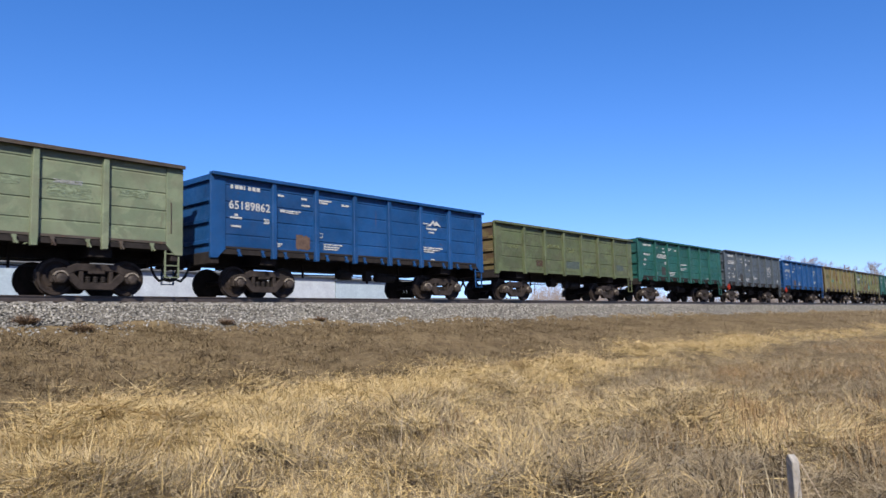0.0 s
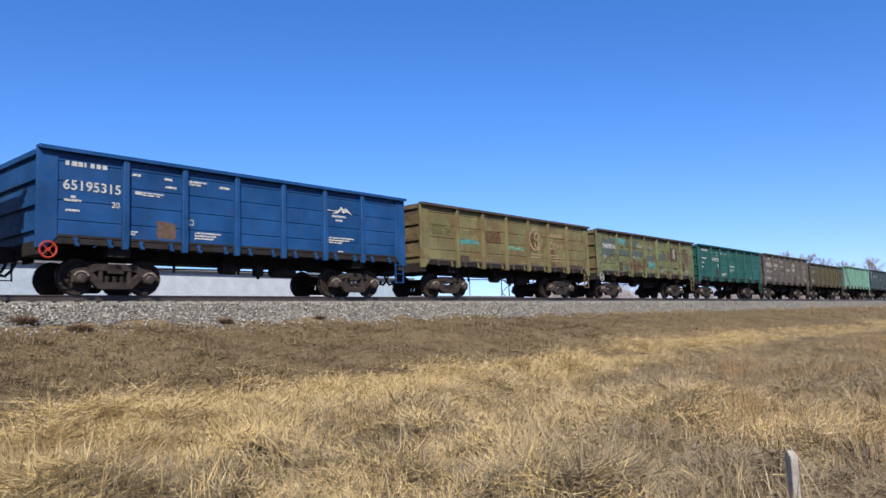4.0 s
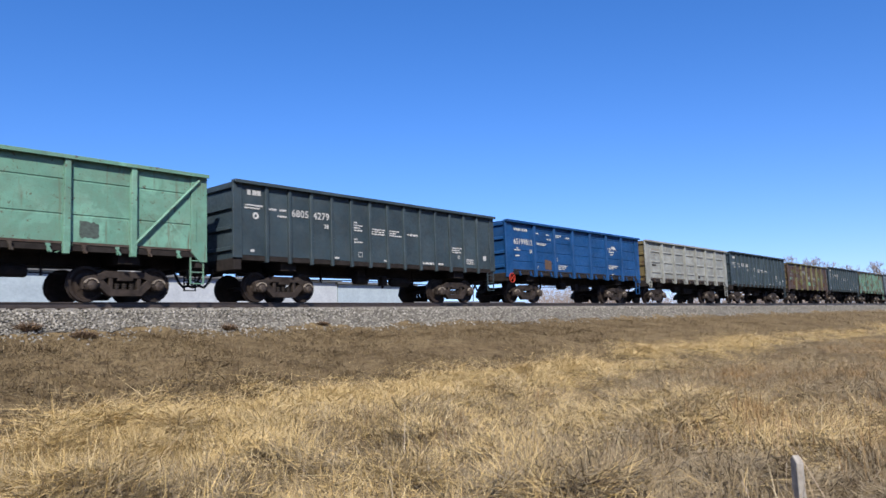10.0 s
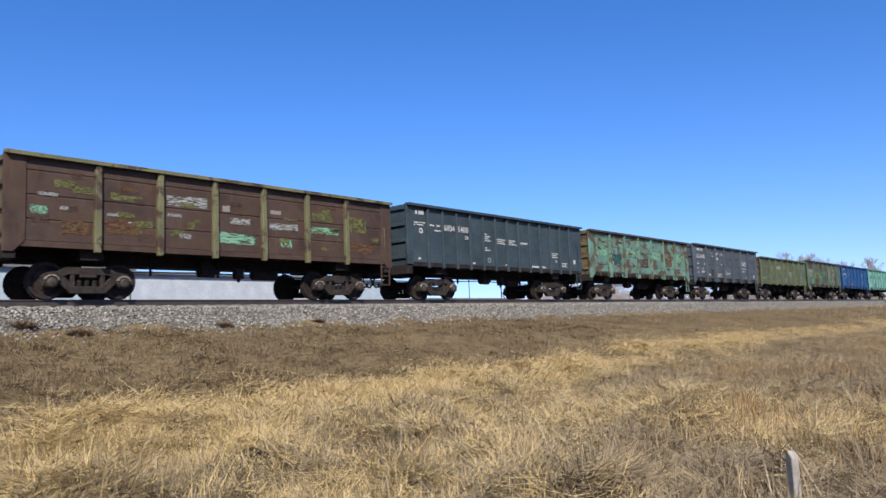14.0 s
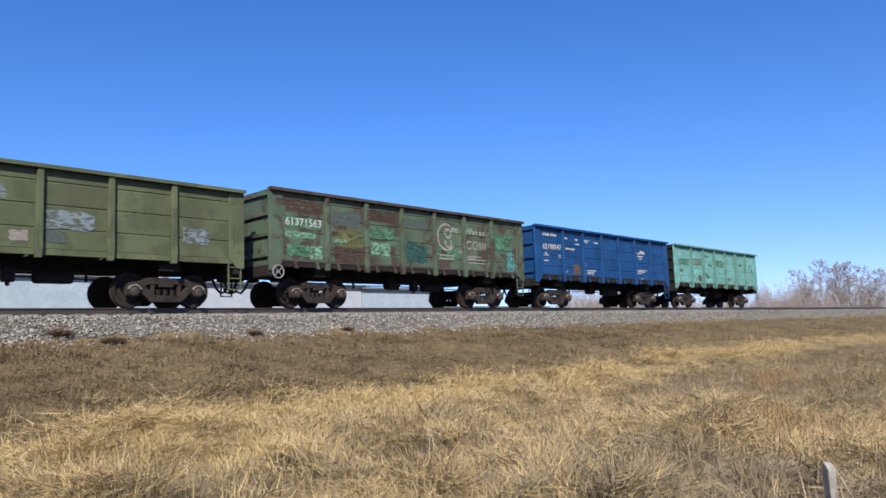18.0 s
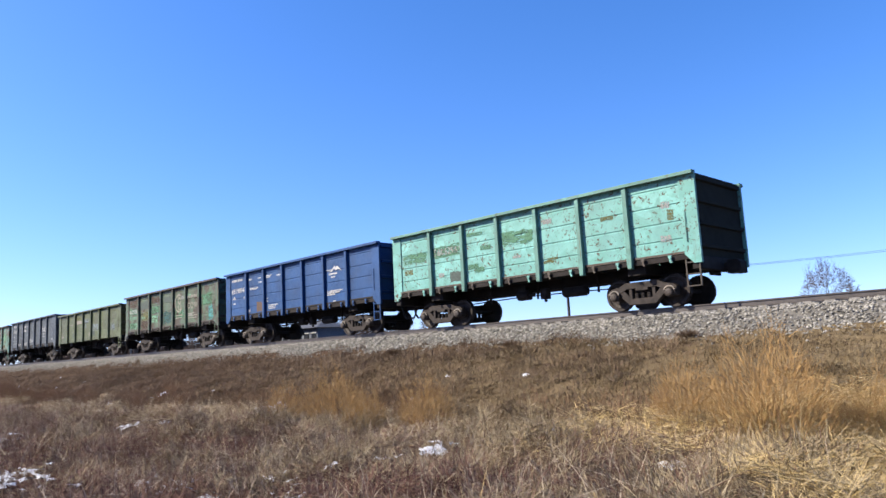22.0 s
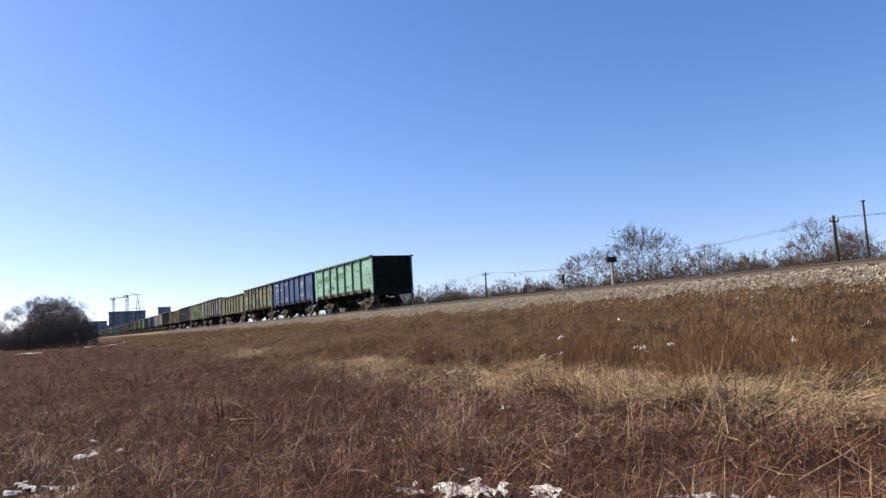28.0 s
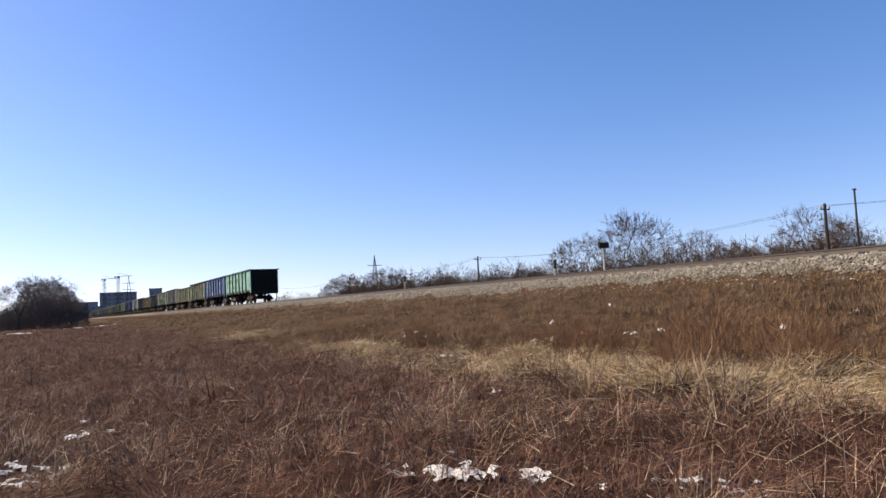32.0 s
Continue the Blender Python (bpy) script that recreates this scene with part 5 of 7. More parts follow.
for k in range(34):
    away = 110 + 9 * k + rng.uniform(-6, 6)
    bx, by = -33 - away, 30 + rng.uniform(0, 9)
    size = rng.uniform(3.6, 5.2)
    ob = tagged(new("brush", HEDGE_MESH if k % 2 else CLUMP_MESH), "dark bare thicket of brush beyond the railway", "bush", "brush beyond the track")
    ob.matrix_basis = pose(bx, by, -0.1, 0, 0, rng.uniform(0, 360)) @ Matrix.Diagonal((size * 2.2, size * 1.1, size, 1))
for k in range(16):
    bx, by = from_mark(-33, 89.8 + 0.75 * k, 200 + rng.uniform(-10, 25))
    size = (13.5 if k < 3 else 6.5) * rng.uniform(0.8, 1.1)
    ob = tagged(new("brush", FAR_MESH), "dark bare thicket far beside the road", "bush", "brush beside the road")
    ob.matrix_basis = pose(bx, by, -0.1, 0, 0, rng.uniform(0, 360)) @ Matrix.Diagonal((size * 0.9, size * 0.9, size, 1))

OLD_WOOD = plain("grey weathered wood", (0.42, 0.39, 0.35), 0.3, 8, 0.9)
DARK_WOOD = plain("tarred dark pole wood", (0.055, 0.045, 0.038), 0.35, 6, 0.85)
CONCRETE = plain("pale concrete", (0.5, 0.49, 0.46), 0.2, 5, 0.9)
DARK_STEEL = plain("dark painted steel", (0.03, 0.03, 0.032), 0.3, 6, 0.6)


def joined(name, build, material, parent=None, m=None, label="", bevel=0.0):
    ob = piece(name, mesh_of(name, build, bevel), material, parent, m, label)
    return ob


def telegraph_pole(x, y, top):
    pole = tagged(new("telegraph_pole"), "weathered wooden telegraph pole with a crossarm", "utility pole", "line of poles")
    z = float(ground_height(x, y))
    pole.location = (x, y, z)
    h = top - z
    joined("shaft", lambda bm: lathe(bm, [(-0.2, 0.085), (h, 0.06)], lambda a, u, v: (u, v, a), 9), DARK_WOOD, pole)
    joined("crossarm", lambda bm: box(bm, -0.025, 0.025, -0.3, 0.3, h - 0.28, h - 0.23), DARK_WOOD, pole)
    for s in (-0.28, 0.28):
        joined("insulator", lambda bm: lathe(bm, [(0.0, 0.05), (0.06, 0.055), (0.12, 0.03)], lambda a, u, v: (u, s + v, h - 0.22 + a), 8), CONCRETE, pole)


POLES = [(8.0, 30.2, 5.2), (-21.6, 30.0, 5.2), (-52.7, 29.5, 5.1), (-83.0, 30.0, 5.2), (-113.0, 30.4, 5.2), (-145.0, 30.4, 5.3)]
for px, py, top in POLES:
    telegraph_pole(px, py, top)
for a, b in zip(POLES, POLES[1:]):
    for s in (-0.28, 0.28):
        pts = [(a[0] + (b[0] - a[0]) * u, a[1] + s + (b[1] - a[1]) * u, a[2] - 0.1 + (b[2] - a[2]) * u - 2.4 * u * (1 - u)) for u in [i / 12 for i in range(13)]]
        ob = piece("wire", mesh_of("wire", lambda bm: tube(bm, pts, 0.006, 4)), DARK_STEEL, None)
        tagged(ob, "thin overhead wire strung between telegraph poles", "wire", "overhead wires")
thin = tagged(new("steel_mast"), "slender steel mast beyond the railway, backlit shade in its dark colour", "mast")
thin.location = (-52.2, 30.9, 0)
# Dark pole material stands in for the shade on the backlit mast.
joined("shaft", lambda bm: lathe(bm, [(-0.1, 0.07), (3.0, 0.05), (5.65, 0.04)], lambda a, u, v: (u, v, a), 8), DARK_WOOD, thin)
joined("mast_cap", lambda bm: box(bm, -0.06, 0.06, -0.06, 0.06, 5.65, 5.72), DARK_STEEL, thin)

# lineside signs on the far shoulder
def lineside(name, label, x, y, top, board, dark):
    ob = tagged(new(name), label, "railway sign")
    z = float(ground_height(x, y))
    ob.location = (x, y, z)
    h = top - z
    joined("post", lambda bm: lathe(bm, [(-0.2, 0.075), (h - 0.1, 0.065)], lambda a, u, v: (u, v, a), 8), CONCRETE if not dark else OLD_WOOD, ob)
    if board:
        joined("board", lambda bm: box(bm, -0.07, 0.07, -0.3, 0.3, h - 0.2, h + 0.06), DARK_STEEL, ob, None, "black board seen from behind", 0.02)
    else:
        joined("post_top", lambda bm: lathe(bm, [(h - 0.45, 0.085), (h, 0.08), (h + 0.04, 0.02)], lambda a, u, v: (u, v, a), 8), DARK_STEEL if dark else WHITE_PAINT, ob)


lineside("distance_sign", "white post with a black board beside the track", -59.9, 23.2, 4.05, True, False)
lineside("marker_post", "short striped marker post beside the track", -63.8, 23.2, 3.55, False, True)
lineside("marker_post", "short pale marker post beside the track", -82.5, 23.2, 3.75, False, True)
stake = joined("fence_stake", lambda bm: prism(bm, [(-0.045, -0.2), (0.05, -0.2), (0.042, 0.50), (0.012, 0.54), (-0.04, 0.485)], -0.03, 0.03), OLD_WOOD, None, pose(5.95, 1.72, 0.0, 2, 3, 50), "", 0.006)
tagged(stake, "grey weathered wooden stake standing in the weeds", "stake")

# long pale store behind the track, and what stands by it
WALL_BLUE = plain("pale blue-grey cladding", (0.46, 0.56, 0.64), 0.1, 0.6, 0.7)
WALL_WHITE = plain("white rendered wall", (0.55, 0.6, 0.66), 0.12, 0.8, 0.85)
WALL_DULL = plain("grey-blue lower cladding", (0.34, 0.4, 0.46), 0.12, 0.6, 0.8)
ROOF_RED = plain("red-brown sheet roof", (0.2, 0.13, 0.115), 0.3, 1.5, 0.8)
ROOF_GREY = plain("grey sheet roof", (0.2, 0.21, 0.22), 0.2, 1.5, 0.6)
# House wall: a darker copy of the cladding, with shade in the base colour.
HOUSE_WALL = plain("grey-blue house wall with shade in its colour", (0.2, 0.225, 0.26), 0.2, 0.8, 0.85)
ROOF_SLATE = plain("dark slate roof", (0.1, 0.11, 0.13), 0.25, 1.5, 0.7)
GLASS = plain("dark window glass", (0.03, 0.035, 0.045), 0.2, 3, 0.15)


def long_store():
    house = tagged(new("warehouse"), "long low warehouse with pale blue-grey cladding", "warehouse")
    house.location = (0, 70, 0)
    x = 4.0
    for k, (w, top, mat) in enumerate([(30, 8.0, WALL_BLUE), (26, 7.7, WALL_WHITE), (14, 7.5, WALL_BLUE), (26, 5.1, WALL_WHITE)]):
        joined("wall", lambda bm: box(bm, x, x + w - 0.2, 0, 14, -0.2, top), mat, house)
        joined("roof", lambda bm: prism(bm, [(x - 0.4, top), (x + w + 0.2, top), (x + w + 0.2, top + 0.25), (x - 0.4, top + 0.25)], -0.5, 14.5), ROOF_GREY, house)
        joined("plinth", lambda bm: box(bm, x, x + w - 0.2, -0.06, 0.0, -0.2, 4.6), WALL_DULL, house)
        x += w


long_store()


def small_house(name, label, x, y, turn, length, depth, eaves, ridge, wall, roof, windows):
    house = tagged(new(name), label, "house")
    house.matrix_basis = pose(x, y, 0, 0, 0, turn)
    l, d = length / 2, depth / 2
    joined("wall", lambda bm: box(bm, -l, l, -d, d, -0.2, eaves), wall, house)

    def top(bm):
        e = 0.35
        v = [bm.verts.new(p) for p in ((-l - e, -d - e, eaves), (l + e, -d - e, eaves), (l + e, d + e, eaves), (-l - e, d + e, eaves), (-l + d * 0.8, 0, ridge), (l - d * 0.8, 0, ridge))]
        for f in ((0, 1, 5, 4), (1, 2, 5), (2, 3, 4, 5), (3, 0, 4), (3, 2, 1, 0)):
            bm.faces.new([v[i] for i in f])
    joined("roof", top, roof, house)
    for i in range(windows):
        wx = -l + (i + 0.5) * length / windows
        win = joined("window", lambda bm: box(bm, wx - 0.3, wx + 0.3, -d - 0.03, -d, eaves - 1.15, eaves - 0.4), GLASS, house)
        joined("window_frame", lambda bm: (box(bm, wx - 0.36, wx + 0.36, -d - 0.06, -d - 0.01, eaves - 0.4, eaves - 0.33), box(bm, wx - 0.36, wx + 0.36, -d - 0.06, -d - 0.01, eaves - 1.22, eaves - 1.15)), WHITE_PAINT, win)


small_house("wayside_house", "low wayside house with a hipped grey roof", -47.5, 32.6, 4, 4.4, 3.2, 3.95, 4.6, HOUSE_WALL, ROOF_SLATE, 5)
small_house("far_house", "small dark house among bare trees", *from_mark(-33, 68.6, 140), 20, 5.5, 4, 4.4, 5.6, ROOF_GREY, ROOF_RED, 2)
small_house("shed", "low shed with a red-brown roof", -9.5, 62, 0, 15, 7, 3.3, 4.2, WALL_WHITE, ROOF_RED, 5)
small_house("shed", "low shed with a rust-red roof by the warehouse", 34, 60, 0, 26, 6, 3.2, 4.0, WALL_WHITE, ROOF_RED, 7)
stack = joined("chimney", lambda bm: (box(bm, -0.3, 0.3, -0.3, 0.3, 3.7, 4.7), box(bm, -0.38, 0.38, -0.38, 0.38, 4.7, 4.85)), ROOF_RED, bpy.data.objects["shed"], at(-2.5, 0, 0))
signal = tagged(new("stop_disc"), "red and white round disc on a white post", "signal")
signal.location = (1.9, 33.0, -0.6)
joined("post", lambda bm: lathe(bm, [(-0.1, 0.05), (4.1, 0.05)], lambda a, u, v: (u, v, a), 8), WHITE_PAINT, signal)
joined("disc", lambda bm: lathe(bm, [(-0.09, 0.15), (-0.06, 0.17), (-0.05, 0.17)], lambda a, u, v: (u, a, v + 3.9), 20), RED_PAINT, signal)
joined("disc_bar", lambda bm: box(bm, -0.11, 0.11, -0.11, -0.09, 3.87, 3.93), WHITE_PAINT, signal)
gate = tagged(new("white_post"), "white painted steel post with a short top arm", "post")
gate.location = (19.2, 40, 0)
joined("shaft", lambda bm: lathe(bm, [(-0.1, 0.13), (5.6, 0.12)], lambda a, u, v: (u, v, a), 10), WHITE_PAINT, gate)
joined("arm", lambda bm: box(bm, -0.2, 1.4, -0.1, 0.1, 5.6, 5.8), WHITE_PAINT, gate, None, "", 0.02)


def tower_crane(name, label, x, y, height, jib, turn, material, thick=0.12):
    crane = tagged(new(name), label, "crane")
    crane.matrix_basis = pose(x, y, 0, 0, 0, turn)
    w = thick * 4

    def mast(bm):
        for sx in (-w, w):
            for sy in (-w, w):
                box(bm, sx - thick / 2, sx + thick / 2, sy - thick / 2, sy + thick / 2, -0.2, height)
        k, z = 0, 0.0
        while z < height - 2 * w:
            for sy in (-w, w):
                s = 1 if k % 2 else -1
                tube(bm, [(-w * s, sy, z), (w * s, sy, z + 2 * w)], thick / 3, 4)
            z, k = z + 2 * w, k + 1
    joined("mast", mast, material, crane)
    rise = 0.0 if jib > 0 else 0.55
    length = abs(jib)
    joined("jib", lambda bm: (tube(bm, [(-length * 0.25, 0, height), (length, 0, height + rise * length)], thick, 4), tube(bm, [(0, 0, height + w * 3), (length * 0.7, 0, height + rise * length * 0.7 + thick * 2)], thick / 2, 4)), material, crane)
    joined("cab", lambda bm: box(bm, -w * 0.4, w * 1.3, -w * 0.7, w * 0.7, height - w * 1.8, height - 0.05), material, crane, None, "", 0.05)
    joined("counterweight", lambda bm: box(bm, -length * 0.26, -length * 0.2, -w * 0.5, w * 0.5, height - w * 1.5, height), DARK_STEEL, crane)


CRANE_PAINT = plain("dull blue-grey crane paint", (0.07, 0.08, 0.1), 0.4, 2, 0.7)
tower_crane("yard_crane", "dull grey jib crane far along the railway", *from_mark(0, -54.0, 120), 12.2, -5.4, -52, CRANE_PAINT, 0.15)
for k, (heading, away, top) in enumerate([(-51.2, 120, 9.6), (-66.8, 150, 8.6), (-56.2, 125, 12.0), (-64.9, 140, 6.5)]):
    px, py = from_mark(0, heading, away)
    telegraph_pole(px, py, top)

# the town on the horizon
# Aerial haze over the town is mixed into these wall and window colours.
TOWN = plain("blue-grey town wall, haze in its colour", (0.42, 0.43, 0.45), 0.15, 0.05, 0.9)
TOWN_GLASS = plain("town windows greyed for haze", (0.2, 0.22, 0.25), 0.2, 3, 0.4)


def block(heading, away, width, height, label):
    x, y = from_mark(-33, heading, away)
    b = tagged(new("apartment_block"), label, "building", "town blocks")
    b.matrix_basis = pose(x, y, 0, 0, 0, heading)
    joined("wall", lambda bm: box(bm, -width / 2, width / 2, 0, 14, -0.5, height), TOWN, b)
    joined("roof", lambda bm: box(bm, -width / 2 - 0.3, width / 2 + 0.3, -0.3, 14.3, height, height + 0.6), DARK_STEEL, b)
    for i in range(int(width / 5)):
        for j in range(int(height / 4)):
            joined("window", lambda bm: box(bm, -width / 2 + 1.5 + 5 * i, -width / 2 + 3.7 + 5 * i, -0.12, 0, 1.5 + 4 * j, 3.2 + 4 * j), TOWN_GLASS, b)


block(86.0, 700, 30, 24, "unfinished grey apartment block with cranes above")
block(83.5, 720, 11, 27, "grey apartment tower on the horizon")
block(88.5, 640, 26, 15, "low grey apartment block on the horizon")
block(89.4, 600, 7, 19, "narrow grey apartment tower on the horizon")
block(87.6, 680, 14, 12, "small grey block on the horizon")
for heading, height, jib in ((86.9, 36, 10), (86.0, 38, 12)):
    tower_crane("tower_crane", "distant tower crane over the building site", *from_mark(-33, heading, 690), height, jib, 60, DARK_STEEL, 0.22)
for heading, away, height in ((67.2, 170, 13.5), (85.3, 600, 34)):
    px, py = from_mark(-33, heading, away)
    pylon = tagged(new("lattice_pylon"), "distant lattice power pylon", "pylon")
    pylon.location = (px, py, 0)
    t = height / 200
    joined("tower", lambda bm: [tube(bm, [(sx * height * 0.09, sy * height * 0.09, -0.2), (0, 0, height)], t, 4) for sx in (-1, 1) for sy in (-1, 1)], DARK_STEEL, pylon)
    for u in (0.68, 0.82):
        joined("crossarm", lambda bm: tube(bm, [(0, -height * 0.13, height * u), (0, height * 0.13, height * u)], t, 4), DARK_STEEL, pylon)

# the road at the field's edge, with a car
ROAD = plain("worn grey asphalt", (0.09, 0.088, 0.085), 0.25, 0.7, 0.9)
road = new("road", mesh_from("road", [(-900, -19, 0.16), (-50, -19, 0.16), (-50, -12, 0.16), (-900, -12, 0.16), (-900, -19, -0.3), (-50, -19, -0.3), (-50, -12, -0.3), (-900, -12, -0.3)],
                             [(0, 1, 2, 3), (4, 7, 6, 5), (0, 4, 5, 1), (1, 5, 6, 2), (2, 6, 7, 3), (3, 7, 4, 0)], ROAD))
tagged(road, "worn grey asphalt road along the field", "road", kind="structure")
CAR_WHITE = plain("white car paint", (0.7, 0.7, 0.7), 0.08, 2, 0.3)
car = tagged(new("car"), "small white car driving on the far road", "car")
joined("body", lambda bm: prism(bm, [(-2.1, 0.3), (2.1, 0.3), (2.15, 0.7), (1.3, 0.9), (0.7, 1.4), (-1.0, 1.4), (-1.8, 0.95), (-2.15, 0.85)], -0.8, 0.8), CAR_WHITE, car, None, "", 0.05)
joined("windscreen", lambda bm: prism(bm, [(1.27, 0.93), (0.74, 1.36), (0.77, 1.39), (1.32, 0.95)], -0.7, 0.7), GLASS, car)
for s in (-1, 1):
    joined("side_window", lambda bm: prism(bm, [(-1.5, 0.95), (1.1, 0.95), (0.65, 1.32), (-0.95, 1.32)], s * 0.79, s * 0.815), GLASS, car)
CAR_WHEELS = []
for wx in (-1.3, 1.3):
    for s in (-1, 1):
        CAR_WHEELS.append(joined("wheel", lambda bm: lathe(bm, [(-0.1, 0.2), (-0.09, 0.31), (0.09, 0.31), (0.1, 0.2)], lambda a, u, v: (u, a, v), 14), RUBBER, car, at(wx, s * 0.74, 0.31)))


# ---- stencils, patches and loads on the wagons ----
def tone(name, c, spread=0.3):
    return plain(name, c, spread, 5, 0.75)


def flaky(name, c, spread=0.3):
    """Old paint that has come off in flakes, so that the coat below shows between."""
    mat = plain(name, c, spread, 5, 0.75)
    n = Nodes(name)
    bpy.data.materials.remove(n.mat)
    n.mat, n.tree = mat, mat.node_tree
    n.out = mat.node_tree.nodes["Principled BSDF"]
    p = n.place(True, (1.0, 1.0, 1.4))
    n.put(n.ramp(n.noise(p, 5.0, 6, 0.68, 0.4), [(0.44, 0.0), (0.5, 1.0)]), n.out, "Alpha")
    return mat


FADED = tone("faded pale stencil paint", (0.33, 0.32, 0.27))
TANNED = tone("tan old lettering", (0.36, 0.27, 0.15))
P_GREY = tone("grey-green patch of newer paint", (0.085, 0.115, 0.105))
P_TEAL = flaky("turquoise patch of paint", (0.10, 0.34, 0.33))
P_DEEP = flaky("deep teal patch of paint", (0.025, 0.10, 0.10))
P_PALE = flaky("pale grey patch of paint", (0.33, 0.35, 0.34))
P_LIGHT = tone("light taupe patch of paint", (0.30, 0.28, 0.25))
P_OLIVE = flaky("olive patch of old paint", (0.14, 0.145, 0.055))
P_MINT = flaky("mint patch of old paint", (0.2, 0.4, 0.27))
P_GREEN = flaky("green patch of newer paint", (0.09, 0.23, 0.14))
P_BROWN = flaky("brown patch of bare rust", (0.085, 0.052, 0.04))
P_RUST = flaky("orange rust patch", (0.13, 0.07, 0.036))
P_BLUE = flaky("blue-grey patch of newer paint", (0.2, 0.25, 0.27))
P_SOFT = flaky("slightly paler green patch of paint", (0.24, 0.3, 0.2))
P_MOSS = flaky("paler olive patch of paint", (0.17, 0.2, 0.1))
P_BOARD = tone("brown chalk board", (0.13, 0.085, 0.065))
P_DARK = tone("dark chalk board", (0.05, 0.05, 0.05))


def lettering(name, c):
    """Rows of small stencilled letters, too small to read: a white row broken into short marks."""
    mat = plain(name, c, 0.3, 7, 0.75)
    n = Nodes(name)
    bpy.data.materials.remove(n.mat)
    n.mat, n.tree = mat, mat.node_tree
    n.out = mat.node_tree.nodes["Principled BSDF"]
    p = n.place(True, (9.0, 1.0, 1.2))
    n.put(n.ramp(n.noise(p, 1.5, 2, 0.5), [(0.4, 0.15), (0.48, 1.0)]), n.out, "Alpha")
    return mat


LETTER_ROW = lettering("white rows of small stencil marks", (0.62, 0.63, 0.63))
PROUD = -SIDE - 0.016
LAYERS = {}


def bar_mesh(bm):
    box(bm, 0, 1, -0.0015, 0.0015, -0.5, 0.5)


def bar(wagon, x, z, w, h, material=WHITE_PAINT):
    if material is WHITE_PAINT and w > 0.22 and h < 0.1:
        material = LETTER_ROW
    piece("stencil_bar", kept("stencil_bar", bar_mesh), material, wagon, pose(x, PROUD, z) @ Matrix.Diagonal((w, 1, h, 1)))


def ragged(seed):
    def build(bm):
        rs = random.Random(seed)
        pts = []
        for k in range(28):
            u = k / 7
            side, f = int(u) % 4, u - int(u)
            x, z = [(f, 0), (1, f), (1 - f, 1), (0, 1 - f)][side]
            pts.append((x - 0.5 + rs.uniform(-0.03, 0.03), z - 0.5 + rs.uniform(-0.09, 0.09)))
        prism(bm, pts, -0.0008, 0.0008)
    return build


def patch(wagon, x, z, w, h, material, seed=0):
    """A repainted field, its middle at x and z."""
    k = (int(abs(x * 37 + z * 91)) + seed) % 5
    LAYERS[wagon.name] = LAYERS.get(wagon.name, 0) + 1
    piece("paint_patch", kept(("paint_patch", k), ragged(k)), material, wagon, pose(x, -SIDE - 0.002 - 0.002 * (LAYERS[wagon.name] % 6), z) @ Matrix.Diagonal((w, 1, h, 1)))


def digits(wagon, text, x, z, tall, material=WHITE_PAINT):
    key = ("stencil_number", text, tall)
    if key not in MESHES:
        cu = bpy.data.curves.new("stencil_number", "FONT")
        cu.body, cu.size, cu.extrude, cu.space_character = text, tall * 1.42, 0.002, 1.06
        cu.offset = 0.006
        ob = bpy.data.objects.new("stencil_number", cu)
        me = bpy.data.meshes.new_from_object(ob)
        me.name = "stencil_number"
        me.materials.clear()
        me.materials.append(None)
        bpy.data.objects.remove(ob)
        MESHES[key] = me
    piece("stencil_number", MESHES[key], material, wagon, pose(x, PROUD - 0.003, z - tall / 2, 90, 0, 0), "white stencilled wagon number")


def ring_mark(wagon, x, z, r, thick, material=WHITE_PAINT, a0=0, a1=360):
    def build(bm):
        n = 26
        pts = []
        for k in range(n + 1):
            a = radians(a0 + (a1 - a0) * k / n)
            pts.append([bm.verts.new((q * math.cos(a), y, q * math.sin(a))) for y in (-0.002, 0.002) for q in (r - thick / 2, r + thick / 2)])
        for p, q in zip(pts, pts[1:]):
            for i, j in ((0, 1), (1, 3), (3, 2), (2, 0)):
                bm.faces.new((p[i], p[j], q[j], q[i]))
        if a1 - a0 < 360:
            bm.faces.new([pts[0][i] for i in (0, 1, 3, 2)])
            bm.faces.new([pts[-1][i] for i in (2, 3, 1, 0)])
    piece("emblem", kept(("emblem", r, thick, a0, a1), build), material, wagon, pose(x, PROUD - 0.001, z))


def shape(wagon, outline, material=WHITE_PAINT):
    x0, z0 = outline[0]
    piece("emblem", mesh_of("emblem", lambda bm: prism(bm, [(x - x0, z - z0) for x, z in outline], -0.003, 0.0)), material, wagon, pose(x0, PROUD, z0))


def left(k):
    return -6.02 + 1.7171 * k


def lines(wagon, x, z, *widths, step=0.09, h=0.05, material=WHITE_PAINT):
    for k, w in enumerate(widths):
        bar(wagon, x, z - k * step, w, h, material)


def board_row(w):
    """Small stencils that all newer wagons carry."""
    x = left(1)
    bar(w, x + 0.2, 3.25, 0.24, 0.07)
    bar(w, x + 1.12, 3.24, 0.24, 0.07)
    bar(w, x + 1.15, 3.02, 0.34, 0.06)
    x = left(2)
    lines(w, x + 0.12, 3.27, 0.6, 0.42, step=0.08, h=0.055)
    bar(w, x + 1.15, 3.2, 0.36, 0.07)
    for dx, dz, bw, bh in ((0, 0.07, 0.16, 0.022), (0, -0.07, 0.16, 0.022), (0, 0, 0.022, 0.15), (0.138, 0, 0.022, 0.15)):
        bar(w, x + 0.15 + dx, 2.07 + dz, bw, bh)
    lines(w, x + 0.34, 1.78, 0.86, 0.7, 0.62, step=0.08, h=0.045)


